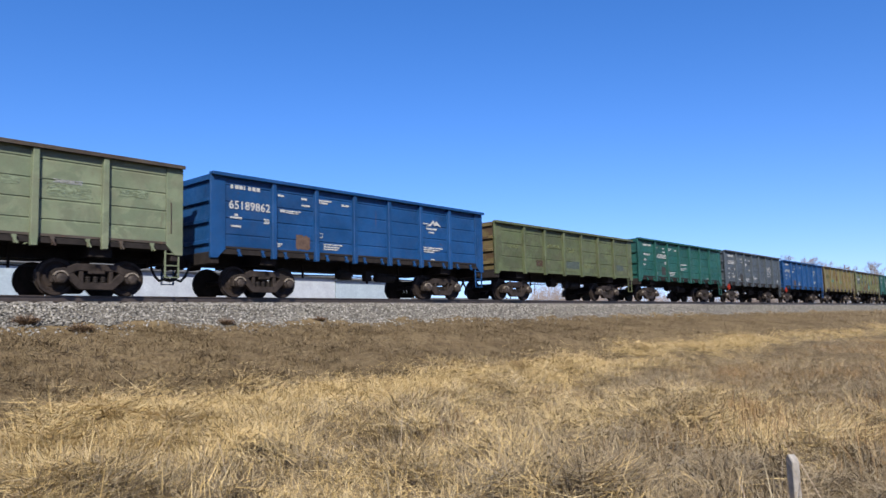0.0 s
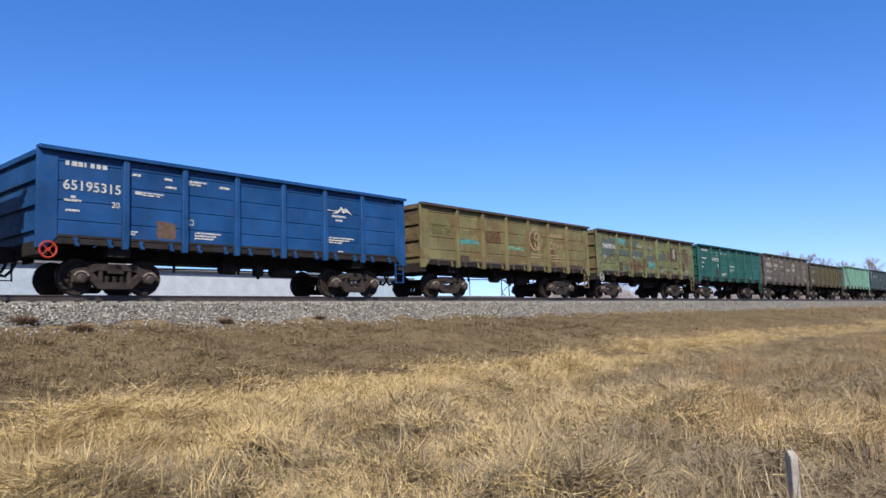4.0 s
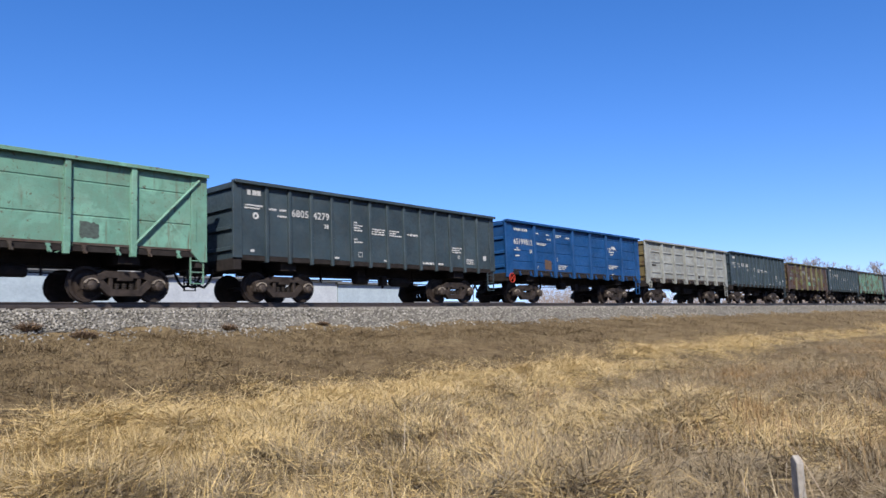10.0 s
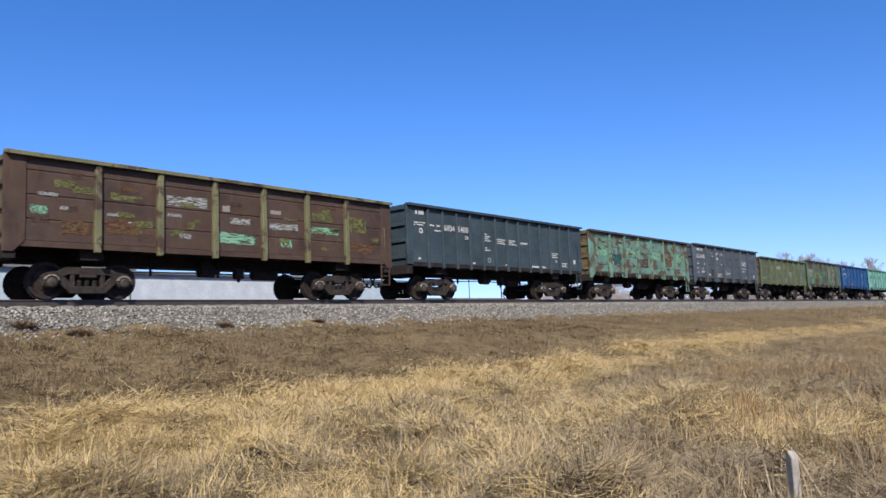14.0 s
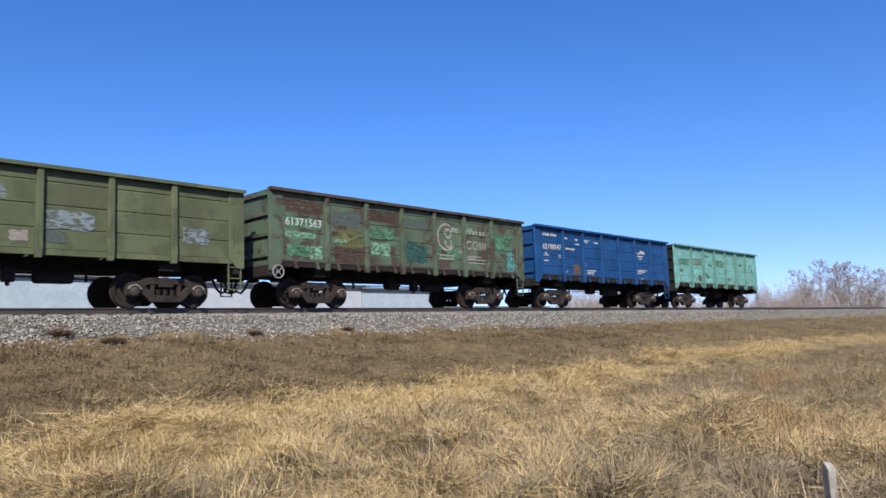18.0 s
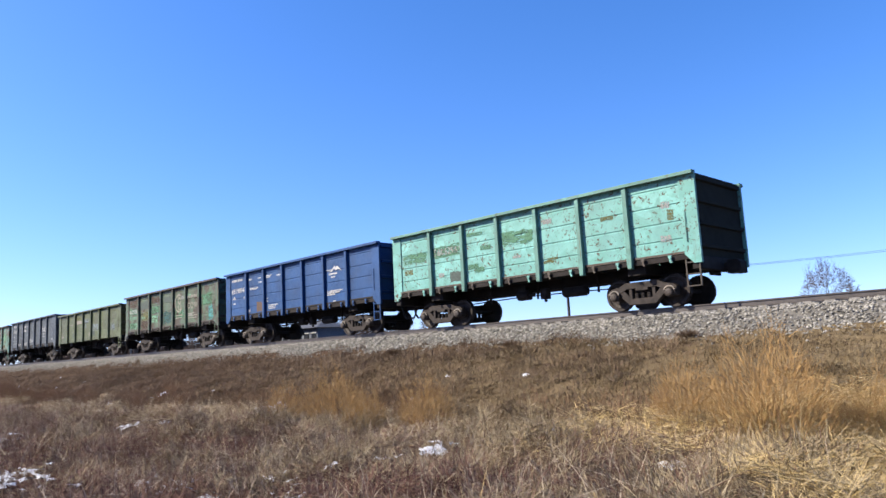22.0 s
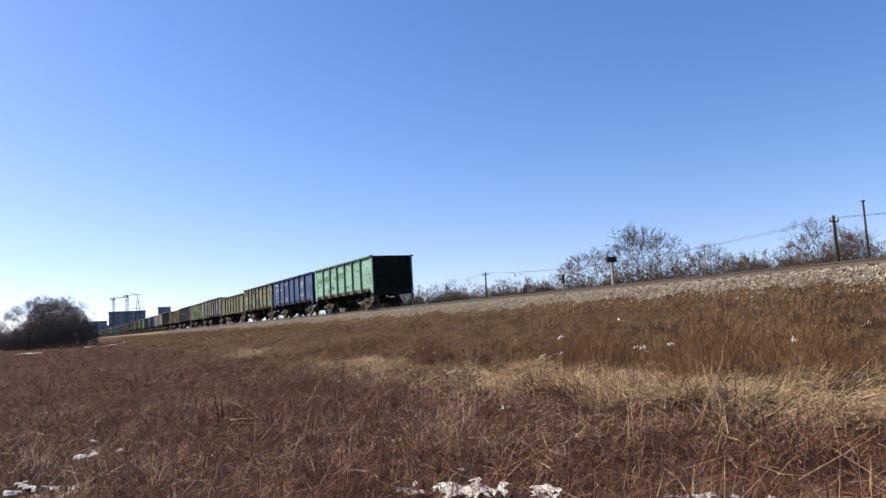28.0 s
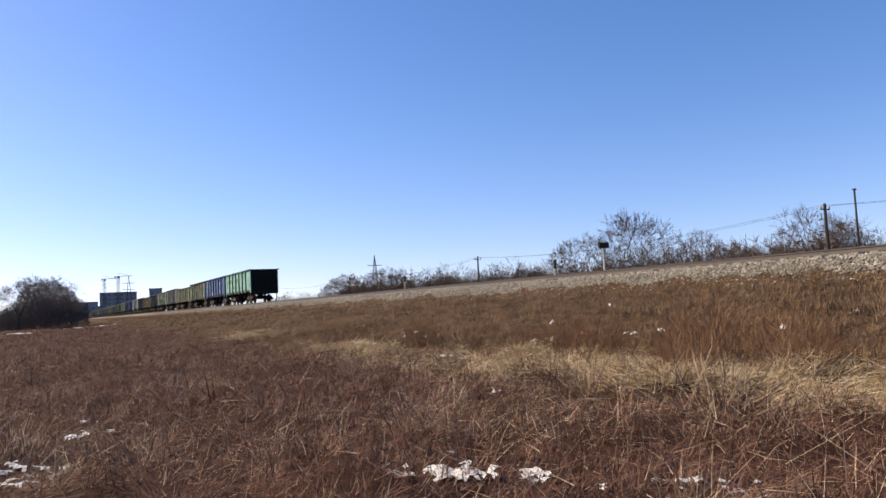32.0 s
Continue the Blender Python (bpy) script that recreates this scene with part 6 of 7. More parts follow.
def brand(w, x, z, tall):
    for k, width in enumerate((0.09, 0.13, 0.12, 0.05, 0.1, 0.11, 0.12)):
        bar(w, x + k * 0.155, z, width, tall)


def blue_stencils(w, number, two="20"):
    x = left(0)
    brand(w, x + 0.18, 3.33, 0.12)
    if number:
        digits(w, number, x + 0.12, 2.78, 0.25)
    bar(w, x + 0.32, 2.47, 0.12, 0.07)
    bar(w, x + 0.16, 2.38, 0.42, 0.06)
    digits(w, two, x + 1.36, 2.36, 0.15)
    bar(w, x + 0.2, 2.12, 0.34, 0.06)
    bar(w, x - 0.12, 1.52, 0.12, 0.09)
    board_row(w)
    x = left(1)
    lines(w, x + 0.28, 2.76, 0.2, step=0.1, h=0.09)
    lines(w, x + 0.5, 2.78, 0.6, 0.5, step=0.06, h=0.04)
    lines(w, x + 0.06, 1.68, 0.3, 0.24, step=0.07, h=0.045)
    patch(w, x + 1.2, 1.78, 0.58, 0.45, P_BOARD)
    x = left(5)
    shape(w, [(x + 0.35, 2.82), (x + 0.62, 2.92), (x + 0.8, 3.1), (x + 0.9, 3.0), (x + 1.0, 3.08), (x + 1.3, 2.84), (x + 1.05, 2.92), (x + 0.88, 2.86), (x + 0.78, 2.98), (x + 0.64, 2.85)])
    bar(w, x + 0.12, 2.93, 0.5, 0.035)
    bar(w, x + 0.38, 2.74, 0.62, 0.07)
    bar(w, x + 0.52, 2.6, 0.32, 0.06)
    lines(w, x + 0.2, 1.98, 1.15, 0.95, 0.6, step=0.08, h=0.05)
    bar(w, x + 0.62, 1.52, 0.22, 0.04)


def green_stencils(w, number):
    x = left(0)
    brand(w, x + 0.2, 3.33, 0.12)
    lines(w, x + 0.24, 2.78, 0.22, h=0.09)
    lines(w, x + 0.48, 2.79, 0.6, 0.5, step=0.06, h=0.04)
    bar(w, x + 0.2, 2.42, 0.34, 0.06)
    bar(w, x + 0.32, 2.5, 0.12, 0.06)
    bar(w, x + 0.12, 2.16, 0.3, 0.06)
    bar(w, x - 0.1, 1.52, 0.12, 0.08)
    board_row(w)
    x = left(1)
    digits(w, number, x + 0.16, 2.74, 0.25)
    digits(w, "20", x + 1.36, 2.34, 0.15)
    bar(w, x + 0.08, 1.66, 0.28, 0.08)
    patch(w, x + 1.2, 1.84, 0.56, 0.5, P_DARK)
    x = left(3)
    lines(w, x + 0.2, 2.34, 1.15, h=0.07)
    lines(w, x + 0.3, 2.1, 0.95, 0.55, step=0.1, h=0.05)
    for k, bw in ((5, 0.14), (5.6, 0.2), (6, 0.16)):
        bar(w, left(k) + 0.2, 1.55, bw, 0.06)


def slate_stencils(w, number):
    x = left(0)
    brand(w, x + 0.2, 3.4, 0.17)
    digits(w, number, x + 0.1, 2.93, 0.28)
    bar(w, x + 0.3, 2.52, 0.1, 0.06)
    bar(w, x + 0.15, 2.42, 0.4, 0.07)
    digits(w, "20", x + 1.32, 2.42, 0.15)
    lines(w, x + 0.12, 2.1, 0.3, h=0.07)
    lines(w, x + 0.12, 1.85, 0.3, 0.24, step=0.09, h=0.05)
    lines(w, x + 0.95, 2.08, 0.3, h=0.06)
    lines(w, x + 0.9, 1.9, 0.62, 0.5, step=0.08, h=0.05)
    bar(w, x - 0.15, 1.6, 0.14, 0.1)
    board_row(w)
    x = left(1)
    lines(w, x + 0.1, 1.72, 0.34, 0.2, step=0.04, h=0.05)
    digits(w, "24", x + 0.45, 1.7, 0.13)
    bar(w, x + 0.68, 1.7, 0.2, 0.06)
    patch(w, x + 1.22, 1.83, 0.6, 0.55, P_DARK)
    x = left(2)
    piece("emblem", kept("oval_label", lambda bm: prism(bm, [(0.3 * math.cos(6.2832 * k / 24), 0.1 * math.sin(6.2832 * k / 24)) for k in range(24)], -0.003, 0.0)), WHITE_PAINT, w, pose(x + 0.42, PROUD, 2.86))
    ring_mark(w, x + 1.25, 2.45, 0.06, 0.04)
    lines(w, left(3) + 0.1, 1.98, 0.5, 1.15, 0.8, step=0.1, h=0.055)
    x = left(5)
    shape(w, [(x + 0.12, 2.5), (x + 0.2, 2.5), (x + 0.2, 2.58), (x + 0.12, 2.58)])
    shape(w, [(x + 0.38, 2.5), (x + 0.46, 2.5), (x + 0.44, 2.86), (x + 0.4, 2.98), (x + 0.32, 2.98), (x + 0.37, 2.84)])
    shape(w, [(x + 0.28, 2.74), (x + 0.56, 2.78), (x + 0.56, 2.83), (x + 0.28, 2.79)])
    shape(w, [(x + 0.52, 2.8), (x + 0.6, 2.8), (x + 0.74, 2.58), (x + 0.9, 2.8), (x + 0.96, 2.78), (x + 0.78, 2.49), (x + 0.7, 2.49)])
    ring_mark(w, x + 1.12, 2.67, 0.18, 0.07)
    bar(w, x + 0.1, 2.32, 1.25, 0.045)
    bar(w, x + 0.42, 2.1, 0.6, 0.05)
    bar(w, left(5) + 1.1, 1.6, 0.2, 0.03)
    bar(w, left(6) + 1.2, 1.75, 0.2, 0.2)


def ribbed_stencils(w, first, second):
    l = lambda k: -6.21 + 0.887 * k
    for k, width in enumerate((0.12, 0.16, 0.13)):
        bar(w, l(0) + 0.2 + 0.18 * k, 3.38, width, 0.16)
    lines(w, l(0) + 0.1, 2.98, 0.66, 0.56, step=0.09, h=0.05)
    ring_mark(w, l(0) + 0.5, 2.66, 0.08, 0.06)
    bar(w, l(1) + 0.1, 2.92, 0.3, 0.07)
    bar(w, l(1) + 0.52, 2.92, 0.26, 0.07)
    bar(w, l(1) + 0.42, 2.72, 0.38, 0.06)
    digits(w, first, l(2) + 0.1, 2.88, 0.235)
    digits(w, second, l(3) + 0.1, 2.88, 0.235)
    digits(w, "20", l(3) + 0.56, 2.55, 0.14)
    for k, (bw, z) in enumerate(((0.16, 2.8), (0.42, 2.7), (0.3, 2.61), (0.4, 2.52), (0.14, 2.2), (0.4, 2.1))):
        bar(w, l(5) + 0.14, z, bw, 0.05)
    for dx, dz, bw, bh in ((0, 0.08, 0.2, 0.02), (0, -0.08, 0.2, 0.02), (0, 0, 0.02, 0.16), (0.18, 0, 0.02, 0.16)):
        bar(w, l(5) + 0.32 + dx, 1.66 + dz, bw, bh)
    lines(w, l(6) + 0.1, 2.62, 0.68, 0.62, 0.66, step=0.085, h=0.05)
    lines(w, l(7) + 0.1, 2.62, 0.55, 0.38, 0.66, step=0.085, h=0.05)
    lines(w, l(8) + 0.2, 2.55, 0.55, h=0.08)
    lines(w, l(11) + 0.1, 2.2, 0.66, 0.5, 0.6, step=0.09, h=0.05)
    ring_mark(w, l(11) + 0.55, 1.83, 0.05, 0.03)
    lines(w, l(12) + 0.15, 1.75, 0.5, 0.45, 0.5, step=0.08, h=0.045)
    bar(w, l(13) + 0.4, 1.86, 0.2, 0.2)
    bar(w, l(9) + 0.1, 1.5, 0.66, 0.08)
    bar(w, l(10) + 0.15, 1.5, 0.3, 0.08)
    bar(w, l(0) + 0.3, 1.56, 0.14, 0.08)
    bar(w, l(6) + 0.7, 1.5, 0.24, 0.06)
    bar(w, l(4) + 0.1, 1.5, 0.22, 0.07)


def old_lettering(w, panel, material, big=True):
    x = left(panel)
    if big:
        ring_mark(w, x + 0.72, 2.72, 0.5, 0.09, material, 60, 320)
        ring_mark(w, x + 0.82, 2.86, 0.17, 0.09, material)
        ring_mark(w, x + 0.82, 2.5, 0.17, 0.08, material, 150, 400)
    x = left(panel + 1)
    for k in range(6):
        bar(w, x + 0.12 + 0.22 * k, 3.0, 0.11 if k % 2 else 0.15, 0.17, material)
    ring_mark(w, x + 0.35, 2.48, 0.15, 0.07, material, 40, 320)
    ring_mark(w, x + 0.72, 2.48, 0.15, 0.07, material)
    for k in range(3):
        bar(w, x + 1.0 + 0.16 * k, 2.48, 0.07, 0.3, material)
    lines(w, x + 0.15, 2.02, 0.9, 1.2, 1.15, step=0.13, h=0.05, material=material)
    lines(w, left(panel) + 0.3, 2.0, 0.9, 0.8, step=0.14, h=0.06, material=material)


def W(k):
    return WAGONS[k][0]


blue_stencils(W(1), "65189862")
blue_stencils(W(5), "65195315")
blue_stencils(W(13), "65199812")
blue_stencils(W(22), "65198947", "21")
green_stencils(W(3), "64570682")
green_stencils(W(8), "64570377")
slate_stencils(W(4), "65504615")
slate_stencils(W(19), "65504581")
ribbed_stencils(W(12), "6805", "4279")
ribbed_stencils(W(15), "6805", "5268")
ribbed_stencils(W(17), "6804", "5400")

# old coats: panel, offset along it, height, width, height of the patch, paint
for index, rows in {
    0: [(1, 0.8, 2.8, 1.2, 0.25, P_SOFT), (4, 0.9, 2.75, 1.0, 0.2, P_SOFT), (5, 0.85, 2.6, 1.1, 0.3, P_SOFT), (5, 0.8, 2.85, 0.7, 0.1, P_PALE), (6, 0.8, 2.75, 0.8, 0.2, P_SOFT), (3, 0.9, 2.2, 0.5, 0.4, P_OLIVE)],
    2: [(0, 0.9, 2.4, 0.8, 0.15, P_MOSS), (1, 1.3, 1.72, 0.55, 0.3, P_BROWN), (2, 0.8, 2.6, 1.2, 0.18, P_MOSS), (3, 0.85, 1.75, 1.35, 0.34, P_GREY), (3, 0.7, 2.5, 0.8, 0.25, P_MOSS), (4, 0.8, 1.75, 1.1, 0.16, P_MOSS), (5, 0.8, 1.7, 0.5, 0.1, P_MOSS), (6, 0.8, 1.8, 0.8, 0.3, P_GREY)],
    6: [(0, 0.8, 2.7, 1.2, 0.4, P_OLIVE), (1, 0.8, 2.3, 1.3, 0.2, P_TEAL), (2, 0.8, 2.6, 1.1, 0.5, P_RUST), (3, 0.8, 2.2, 1.2, 0.16, P_MINT), (4, 0.5, 2.6, 0.7, 0.9, P_RUST), (5, 0.4, 1.9, 0.5, 0.8, P_RUST), (6, 0.9, 1.55, 1.3, 0.12, P_BROWN), (1, 0.5, 1.6, 0.6, 0.2, P_BROWN)],
    7: [(0, 0.85, 2.75, 1.5, 0.95, P_GREY), (1, 0.65, 3.2, 1.1, 0.3, P_TEAL), (1, 0.9, 2.55, 1.4, 0.32, P_GREY), (1, 1.3, 3.1, 0.4, 0.3, P_GREY), (1, 0.4, 1.75, 0.6, 0.45, P_BROWN), (1, 1.2, 1.68, 0.6, 0.22, P_GREY), (2, 0.8, 2.55, 1.4, 0.3, P_GREY), (2, 0.6, 3.2, 0.8, 0.2, P_GREY),
        (3, 0.8, 2.35, 1.0, 0.35, P_GREY), (3, 1.0, 1.95, 0.9, 0.36, P_TEAL), (3, 0.8, 2.95, 0.6, 0.14, P_PALE), (4, 0.8, 2.5, 1.2, 0.4, P_GREY), (5, 0.85, 2.75, 1.1, 0.85, P_BROWN), (5, 0.9, 2.8, 0.35, 0.6, P_LIGHT), (2, 0.4, 1.9, 0.4, 0.9, P_RUST), (4, 0.2, 2.3, 0.25, 1.3, P_RUST), (6, 0.6, 2.0, 0.4, 0.6, P_RUST)],
    9: [(0, 1.0, 3.33, 0.5, 0.2, P_LIGHT), (0, 0.85, 2.84, 1.5, 0.34, P_LIGHT), (0, 0.5, 2.28, 0.6, 0.22, P_LIGHT), (0, 0.7, 1.72, 1.2, 0.16, P_LIGHT), (0, 1.35, 2.25, 0.35, 0.2, P_LIGHT), (1, 0.85, 2.85, 1.5, 0.26, P_LIGHT), (1, 0.4, 3.28, 0.4, 0.16, P_LIGHT), (1, 1.3, 3.25, 0.25, 0.16, P_LIGHT), (1, 0.85, 2.5, 0.35, 0.16, P_LIGHT),
        (1, 0.5, 1.62, 0.8, 0.13, P_LIGHT), (2, 0.4, 3.25, 0.55, 0.14, P_LIGHT), (2, 1.2, 3.2, 0.5, 0.14, P_LIGHT), (2, 1.0, 2.8, 0.7, 0.16, P_LIGHT), (2, 0.4, 2.85, 0.5, 0.1, P_BROWN), (2, 0.3, 1.9, 0.25, 0.22, P_LIGHT), (2, 1.3, 2.2, 0.24, 0.16, P_LIGHT), (3, 0.85, 2.5, 1.4, 0.22, P_LIGHT), (3, 0.6, 2.25, 0.8, 0.08, P_PALE), (4, 1.3, 1.75, 0.5, 0.45, P_DARK), (5, 0.5, 1.5, 0.9, 0.08, P_PALE)],
    10: [(0, 0.5, 1.75, 0.8, 0.2, P_PALE), (0, 0.9, 3.1, 1.2, 0.25, P_GREY), (1, 0.8, 3.05, 1.2, 0.3, P_OLIVE), (2, 0.8, 2.9, 1.1, 0.3, P_OLIVE), (3, 0.8, 2.6, 1.1, 0.4, P_OLIVE), (4, 0.8, 2.5, 1.0, 0.5, P_OLIVE), (4, 0.8, 1.75, 0.9, 0.25, P_OLIVE), (3, 0.9, 1.9, 0.8, 0.3, P_RUST), (6, 0.8, 1.85, 1.45, 0.36, P_DEEP), (6, 0.9, 2.55, 1.2, 0.35, P_BROWN), (5, 0.8, 2.2, 0.9, 0.3, P_RUST)],
    11: [(1, 0.9, 2.85, 1.1, 0.26, P_PALE), (5, 0.6, 1.82, 0.5, 0.4, P_GREY), (0, 0.9, 2.1, 1.0, 0.2, P_LIGHT), (0, 1.2, 2.35, 0.7, 0.08, P_LIGHT), (3, 0.8, 2.7, 0.9, 0.1, P_PALE), (2, 0.7, 1.8, 0.9, 0.12, P_MINT)],
    14: [(4, 0.5, 1.75, 0.5, 0.3, P_DARK), (0, 0.9, 2.93, 1.2, 0.16, P_PALE), (0, 0.6, 2.25, 0.5, 0.12, P_DARK), (0, 0.9, 3.2, 1.1, 0.1, P_LIGHT)],
    16: [(2, 0.85, 2.78, 1.25, 0.28, P_PALE), (3, 0.9, 2.35, 0.7, 0.18, P_PALE), (3, 0.75, 1.82, 1.3, 0.32, P_MINT), (3, 0.4, 2.7, 0.25, 0.18, P_LIGHT), (4, 0.8, 2.3, 1.1, 0.2, P_PALE), (4, 0.9, 1.78, 0.45, 0.26, P_MINT), (5, 0.8, 2.3, 1.2, 0.22, P_MINT), (6, 0.8, 1.8, 1.1, 0.4, P_RUST), (0, 0.3, 2.2, 0.4, 0.2, P_MINT), (0, 0.9, 2.9, 0.5, 0.2, P_OLIVE), (0, 1.2, 1.8, 0.7, 0.35, P_RUST),
         (1, 0.8, 2.7, 0.9, 0.15, P_OLIVE), (4, 0.5, 2.75, 0.4, 0.12, P_LIGHT), (6, 0.6, 2.6, 0.8, 0.5, P_OLIVE), (1, 0.7, 1.9, 0.9, 0.4, P_RUST), (5, 0.7, 2.75, 0.9, 0.25, P_OLIVE)],
    18: [(0, 0.9, 2.6, 1.2, 0.5, P_MINT), (1, 0.8, 2.2, 1.1, 0.6, P_DEEP), (2, 0.8, 2.7, 1.2, 0.5, P_MINT), (3, 0.8, 2.1, 1.1, 0.5, P_BROWN), (4, 0.8, 2.6, 1.2, 0.5, P_MINT), (5, 0.8, 2.3, 1.1, 0.6, P_RUST), (6, 0.8, 2.6, 1.2, 0.6, P_MINT), (6, 0.5, 1.75, 0.6, 0.3, P_RUST)],
    20: [(3, 0.55, 2.72, 0.9, 0.3, P_BLUE), (3, 0.45, 2.4, 0.3, 0.4, P_BLUE), (4, 0.75, 2.15, 1.15, 0.46, P_BLUE), (4, 0.4, 1.72, 0.55, 0.3, P_GREY), (6, 0.7, 2.0, 0.8, 0.45, P_BLUE), (1, 1.35, 1.75, 0.55, 0.42, P_GREY), (2, 0.85, 2.7, 1.35, 0.26, P_LIGHT), (1, 0.6, 2.6, 0.9, 0.07, P_LIGHT), (3, 1.3, 1.7, 0.4, 0.25, P_LIGHT), (0, 0.4, 1.75, 0.4, 0.14, P_LIGHT), (2, 0.6, 3.0, 0.9, 0.2, P_OLIVE)],
    21: [(0, 0.85, 3.25, 1.5, 0.4, P_BROWN), (0, 0.8, 2.7, 1.4, 0.35, P_GREEN), (0, 0.7, 2.3, 1.2, 0.2, P_MINT), (0, 0.6, 1.8, 0.9, 0.36, P_GREEN), (0, 1.3, 1.75, 0.5, 0.4, P_MINT), (1, 0.8, 3.0, 1.4, 0.5, P_GREY), (1, 0.9, 2.3, 1.2, 0.5, P_OLIVE), (1, 0.8, 1.75, 0.9, 0.5, P_BROWN), (2, 0.8, 3.2, 1.3, 0.35, P_BROWN), (2, 0.8, 2.6, 1.2, 0.4, P_GREEN), (2, 0.7, 2.05, 0.9, 0.45, P_MINT),
         (3, 0.85, 3.1, 1.2, 0.3, P_GREY), (3, 0.8, 2.0, 1.1, 0.7, P_DEEP), (4, 0.8, 2.1, 1.2, 0.5, P_GREEN), (6, 0.8, 2.7, 1.2, 0.6, P_GREEN), (6, 1.3, 1.9, 0.5, 0.8, P_TEAL), (6, 1.9, 1.7, 0.4, 0.7, P_TEAL)],
    23: [(1, 0.85, 2.78, 1.5, 0.42, P_GREEN), (0, 0.8, 2.72, 1.3, 0.36, P_GREEN), (3, 0.85, 2.78, 1.4, 0.46, P_GREEN), (2, 1.1, 2.65, 0.5, 0.16, P_GREEN), (2, 0.6, 3.2, 0.8, 0.14, P_GREEN), (1, 1.25, 1.78, 0.55, 0.36, P_GREY), (0, 0.4, 2.2, 0.5, 0.2, P_OLIVE), (6, 1.4, 2.6, 0.2, 0.3, P_OLIVE)],
}.items():
    for panel, dx, z, pw, ph, coat in rows:
        patch(W(index), left(panel) + dx, z, pw, ph, coat)
flake = random.Random(16)
for index, coats, count in ((16, (P_OLIVE, P_PALE, P_RUST, P_OLIVE, P_BROWN), 40), (18, (P_BROWN, P_RUST, P_PALE), 16), (21, (P_MINT, P_BROWN, P_PALE), 14), (23, (P_OLIVE, P_GREEN, P_PALE), 10), (7, (P_RUST, P_PALE, P_BROWN), 14), (10, (P_OLIVE, P_RUST), 14)):
    for _ in range(count):
        patch(W(index), left(flake.randrange(7)) + flake.uniform(0.3, 1.45), flake.uniform(1.65, 3.2), flake.uniform(0.2, 0.55), flake.uniform(0.07, 0.2), flake.choice(coats), flake.randrange(5))
digits(W(7), "59609016", left(0) + 0.15, 2.82, 0.25)
digits(W(10), "5610", left(0) + 0.12, 2.62, 0.24, FADED)
digits(W(10), "777", left(0) + 0.95, 2.62, 0.24, FADED)
digits(W(11), "55357305", left(1) + 0.35, 2.86, 0.18)
digits(W(21), "61371563", left(0) + 0.1, 2.72, 0.24)
digits(W(23), "56062961", left(1) + 0.18, 2.78, 0.24, P_PALE)
ring_mark(W(10), left(5) + 1.3, 2.55, 0.13, 0.06, TANNED)
old_lettering(W(6), 4, TANNED)
old_lettering(W(21), 4, FADED)
old_lettering(W(9), 5, FADED, False)
x = left(4)
shape(W(9), [(x + 0.5, 2.95), (x + 0.95, 3.3), (x + 1.4, 2.98), (x + 0.95, 2.75)], P_LIGHT)
shape(W(9), [(x + 0.3, 2.62), (x + 0.55, 2.78), (x + 0.95, 2.62), (x + 1.4, 2.9), (x + 1.4, 2.55), (x + 0.95, 2.25)], P_PALE)
shape(W(9), [(x + 0.3, 3.0), (x + 0.75, 3.32), (x + 0.9, 3.2), (x + 0.45, 2.9)], P_RUST)
bar(W(9), left(6) + 1.2, 1.75, 0.2, 0.2)


def coal_heap(index, humps):
    """Coal showing over the side, lying in the wagon."""
    top = CONSIST[index][1]
    xs, ys = np.linspace(-6.35, 6.35, 90), np.linspace(-1.38, 1.38, 16)
    gx, gy = np.meshgrid(xs, ys, indexing="ij")
    z = top - 0.22 + 0.07 * lumps(gx, gy, 0.4, 80 + index) + 0.05 * lumps(gx, gy, 0.16, 90 + index)
    for hx, hw, hh in humps:
        z = z + hh * np.exp(-((gx - hx) / hw) ** 2) * np.cos(gy * 0.8)
    verts = np.stack([gx, gy, z], -1).reshape(-1, 3).tolist()
    low = np.stack([gx, gy, z * 0 + top - 0.8], -1).reshape(-1, 3).tolist()
    w, n = len(ys), len(xs) * len(ys)
    faces = [(i * w + j, (i + 1) * w + j, (i + 1) * w + j + 1, i * w + j + 1) for i in range(len(xs) - 1) for j in range(w - 1)]
    faces += [tuple(n + v for v in f[::-1]) for f in faces]
    heap = tagged(new("coal_load", mesh_from("coal_load", verts + low, faces, COAL)), "black coal heaped in an open wagon", "coal", "coal loads")
    return heap


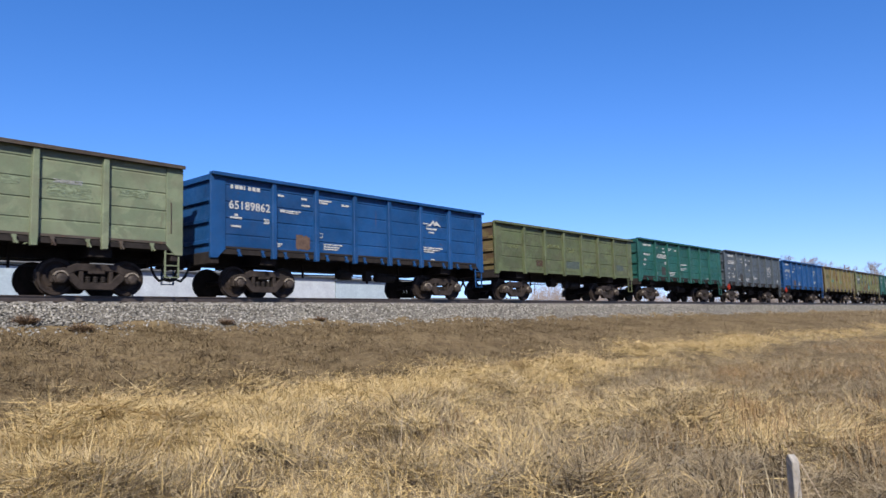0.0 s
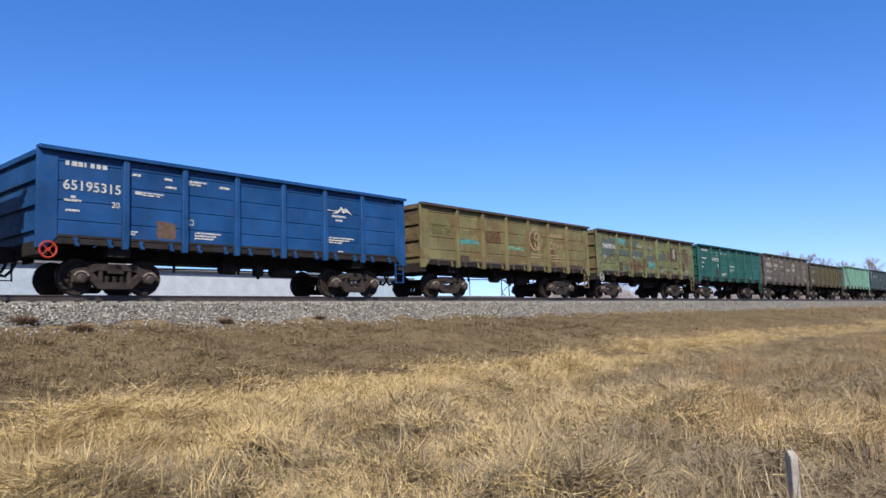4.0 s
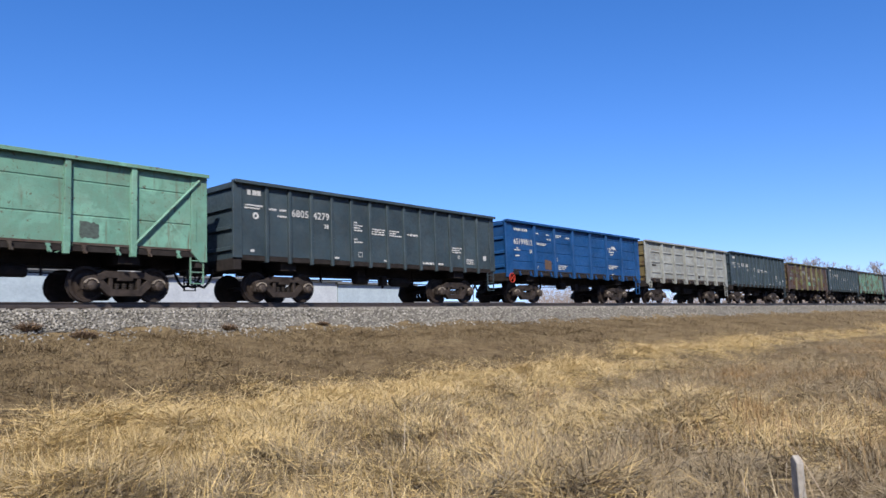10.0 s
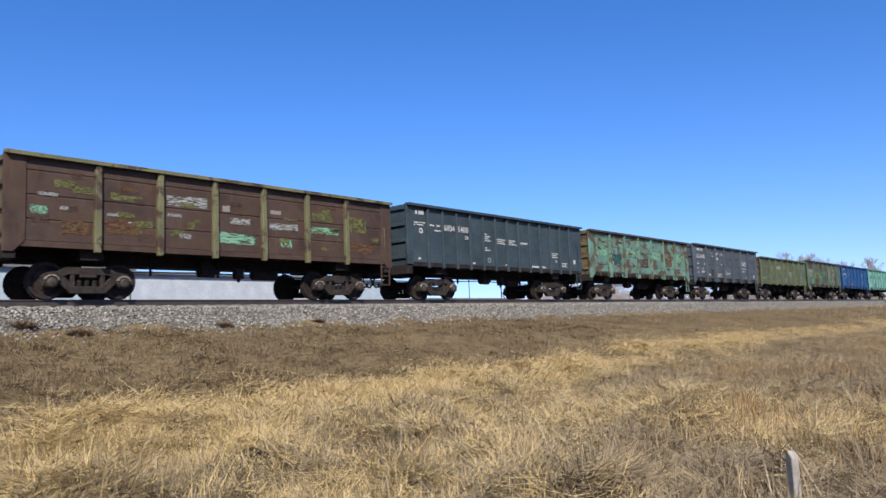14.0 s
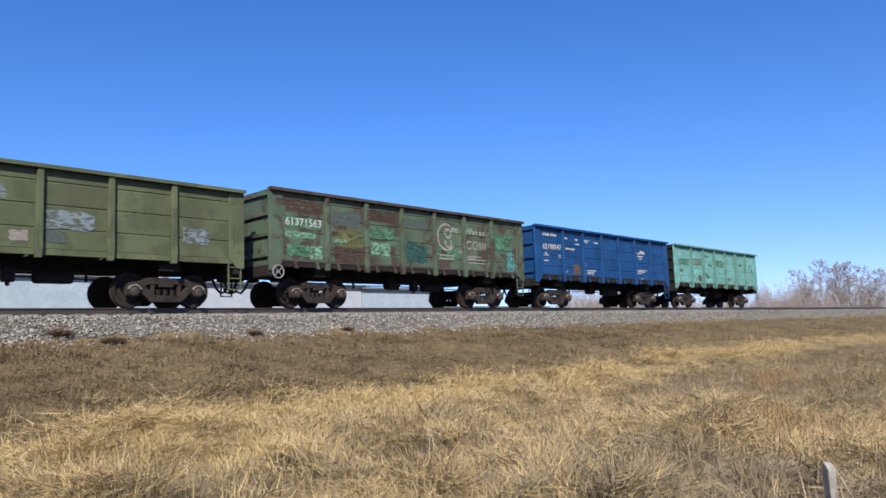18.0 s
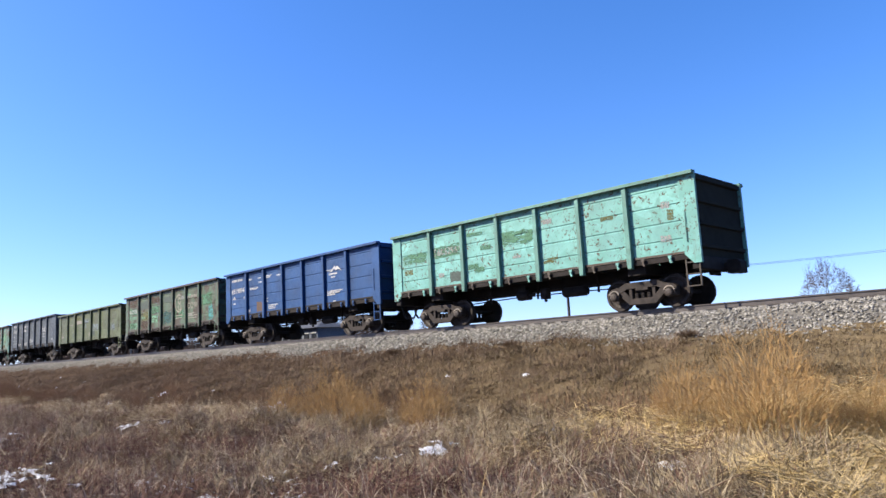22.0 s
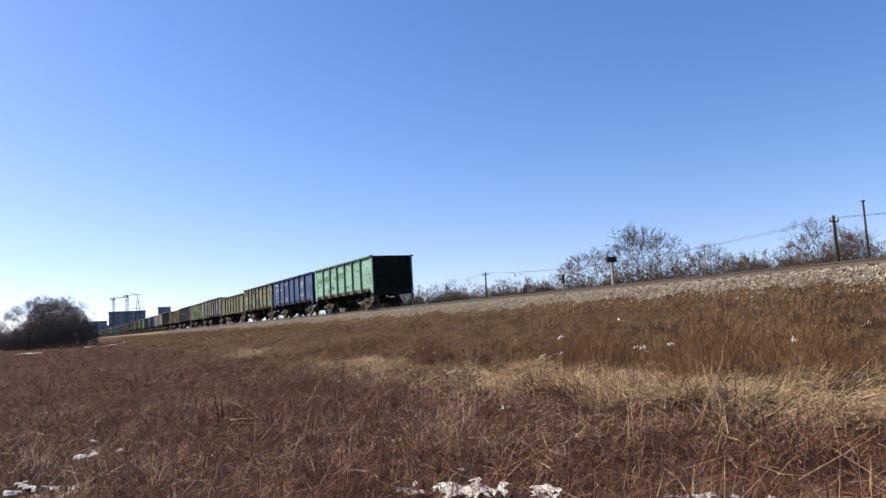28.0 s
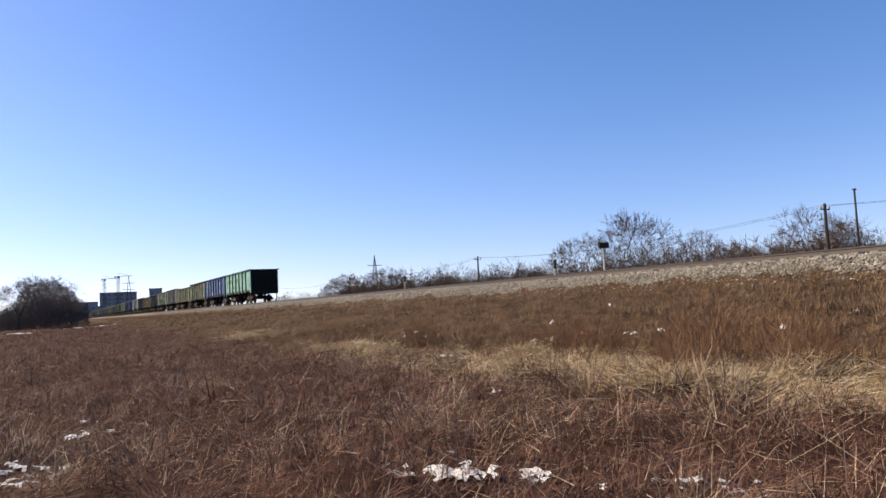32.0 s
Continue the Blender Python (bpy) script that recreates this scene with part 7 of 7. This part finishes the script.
LOADS = {7: coal_heap(7, [(0.9, 0.9, 0.3), (-2, 2, 0.1)]), 10: coal_heap(10, [(-2.0, 1.5, 0.26), (1.0, 1.6, 0.27), (3.8, 1.4, 0.26), (-4.6, 1.0, 0.22)]), 16: coal_heap(16, [(1.8, 0.9, 0.28), (4.6, 0.7, 0.2)])}


# ---- what moves ----
def train_at(t):
    """How far the train's mark has come, smoothly from row to row."""
    ts, ss = [r[0] for r in TRAIN], [r[1] for r in TRAIN]
    slopes = []
    for i in range(len(ts)):
        a, b = max(0, i - 1), min(len(ts) - 1, i + 1)
        slopes.append((ss[b] - ss[a]) / (ts[b] - ts[a]))
    i = max(0, min(len(ts) - 2, int(np.searchsorted(ts, t, "right")) - 1))
    h = ts[i + 1] - ts[i]
    u = (t - ts[i]) / h
    return ((2 * u ** 3 - 3 * u ** 2 + 1) * ss[i] + (u ** 3 - 2 * u ** 2 + u) * h * slopes[i]
            + (-2 * u ** 3 + 3 * u ** 2) * ss[i + 1] + (u ** 3 - u ** 2) * h * slopes[i + 1])


def motions():
    times = [k / 2 for k in range(65)]
    for index, (wagon, pairs) in WAGONS.items():
        rows = [(t, pose(train_at(t) + PITCH * index, TRACK, RAIL)) for t in times]
        walk(wagon, rows)
        if index in LOADS:
            walk(LOADS[index], rows)
        # the wheels roll while the wagon is within sight of their turning
        steps = [f / FPS for f in range(0, 961)]
        near = [t for t in steps if -60 < train_at(t) + PITCH * index + between(SLIDE, t) < 42]
        if index < 0 or len(near) < 2:
            continue
        for pair in pairs:
            home = pair.matrix_basis.translation.copy()
            start = train_at(near[0])
            spin = [(t, pose(*home) @ Matrix.Rotation((train_at(t) - start) / 0.4785, 4, "Y")) for t in near]
            if near[0] > 0:
                spin.insert(0, (0.0, spin[0][1]))
            if near[-1] < 31.99:
                spin.append((32.0, spin[-1][1]))
            walk(pair, spin)
    walk(car, [(t, pose(-168 - 12.0 * (t - 24), -14.5, 0.165, 0, 0, 180)) for t in (0, 8, 16, 24, 32)])


motions()
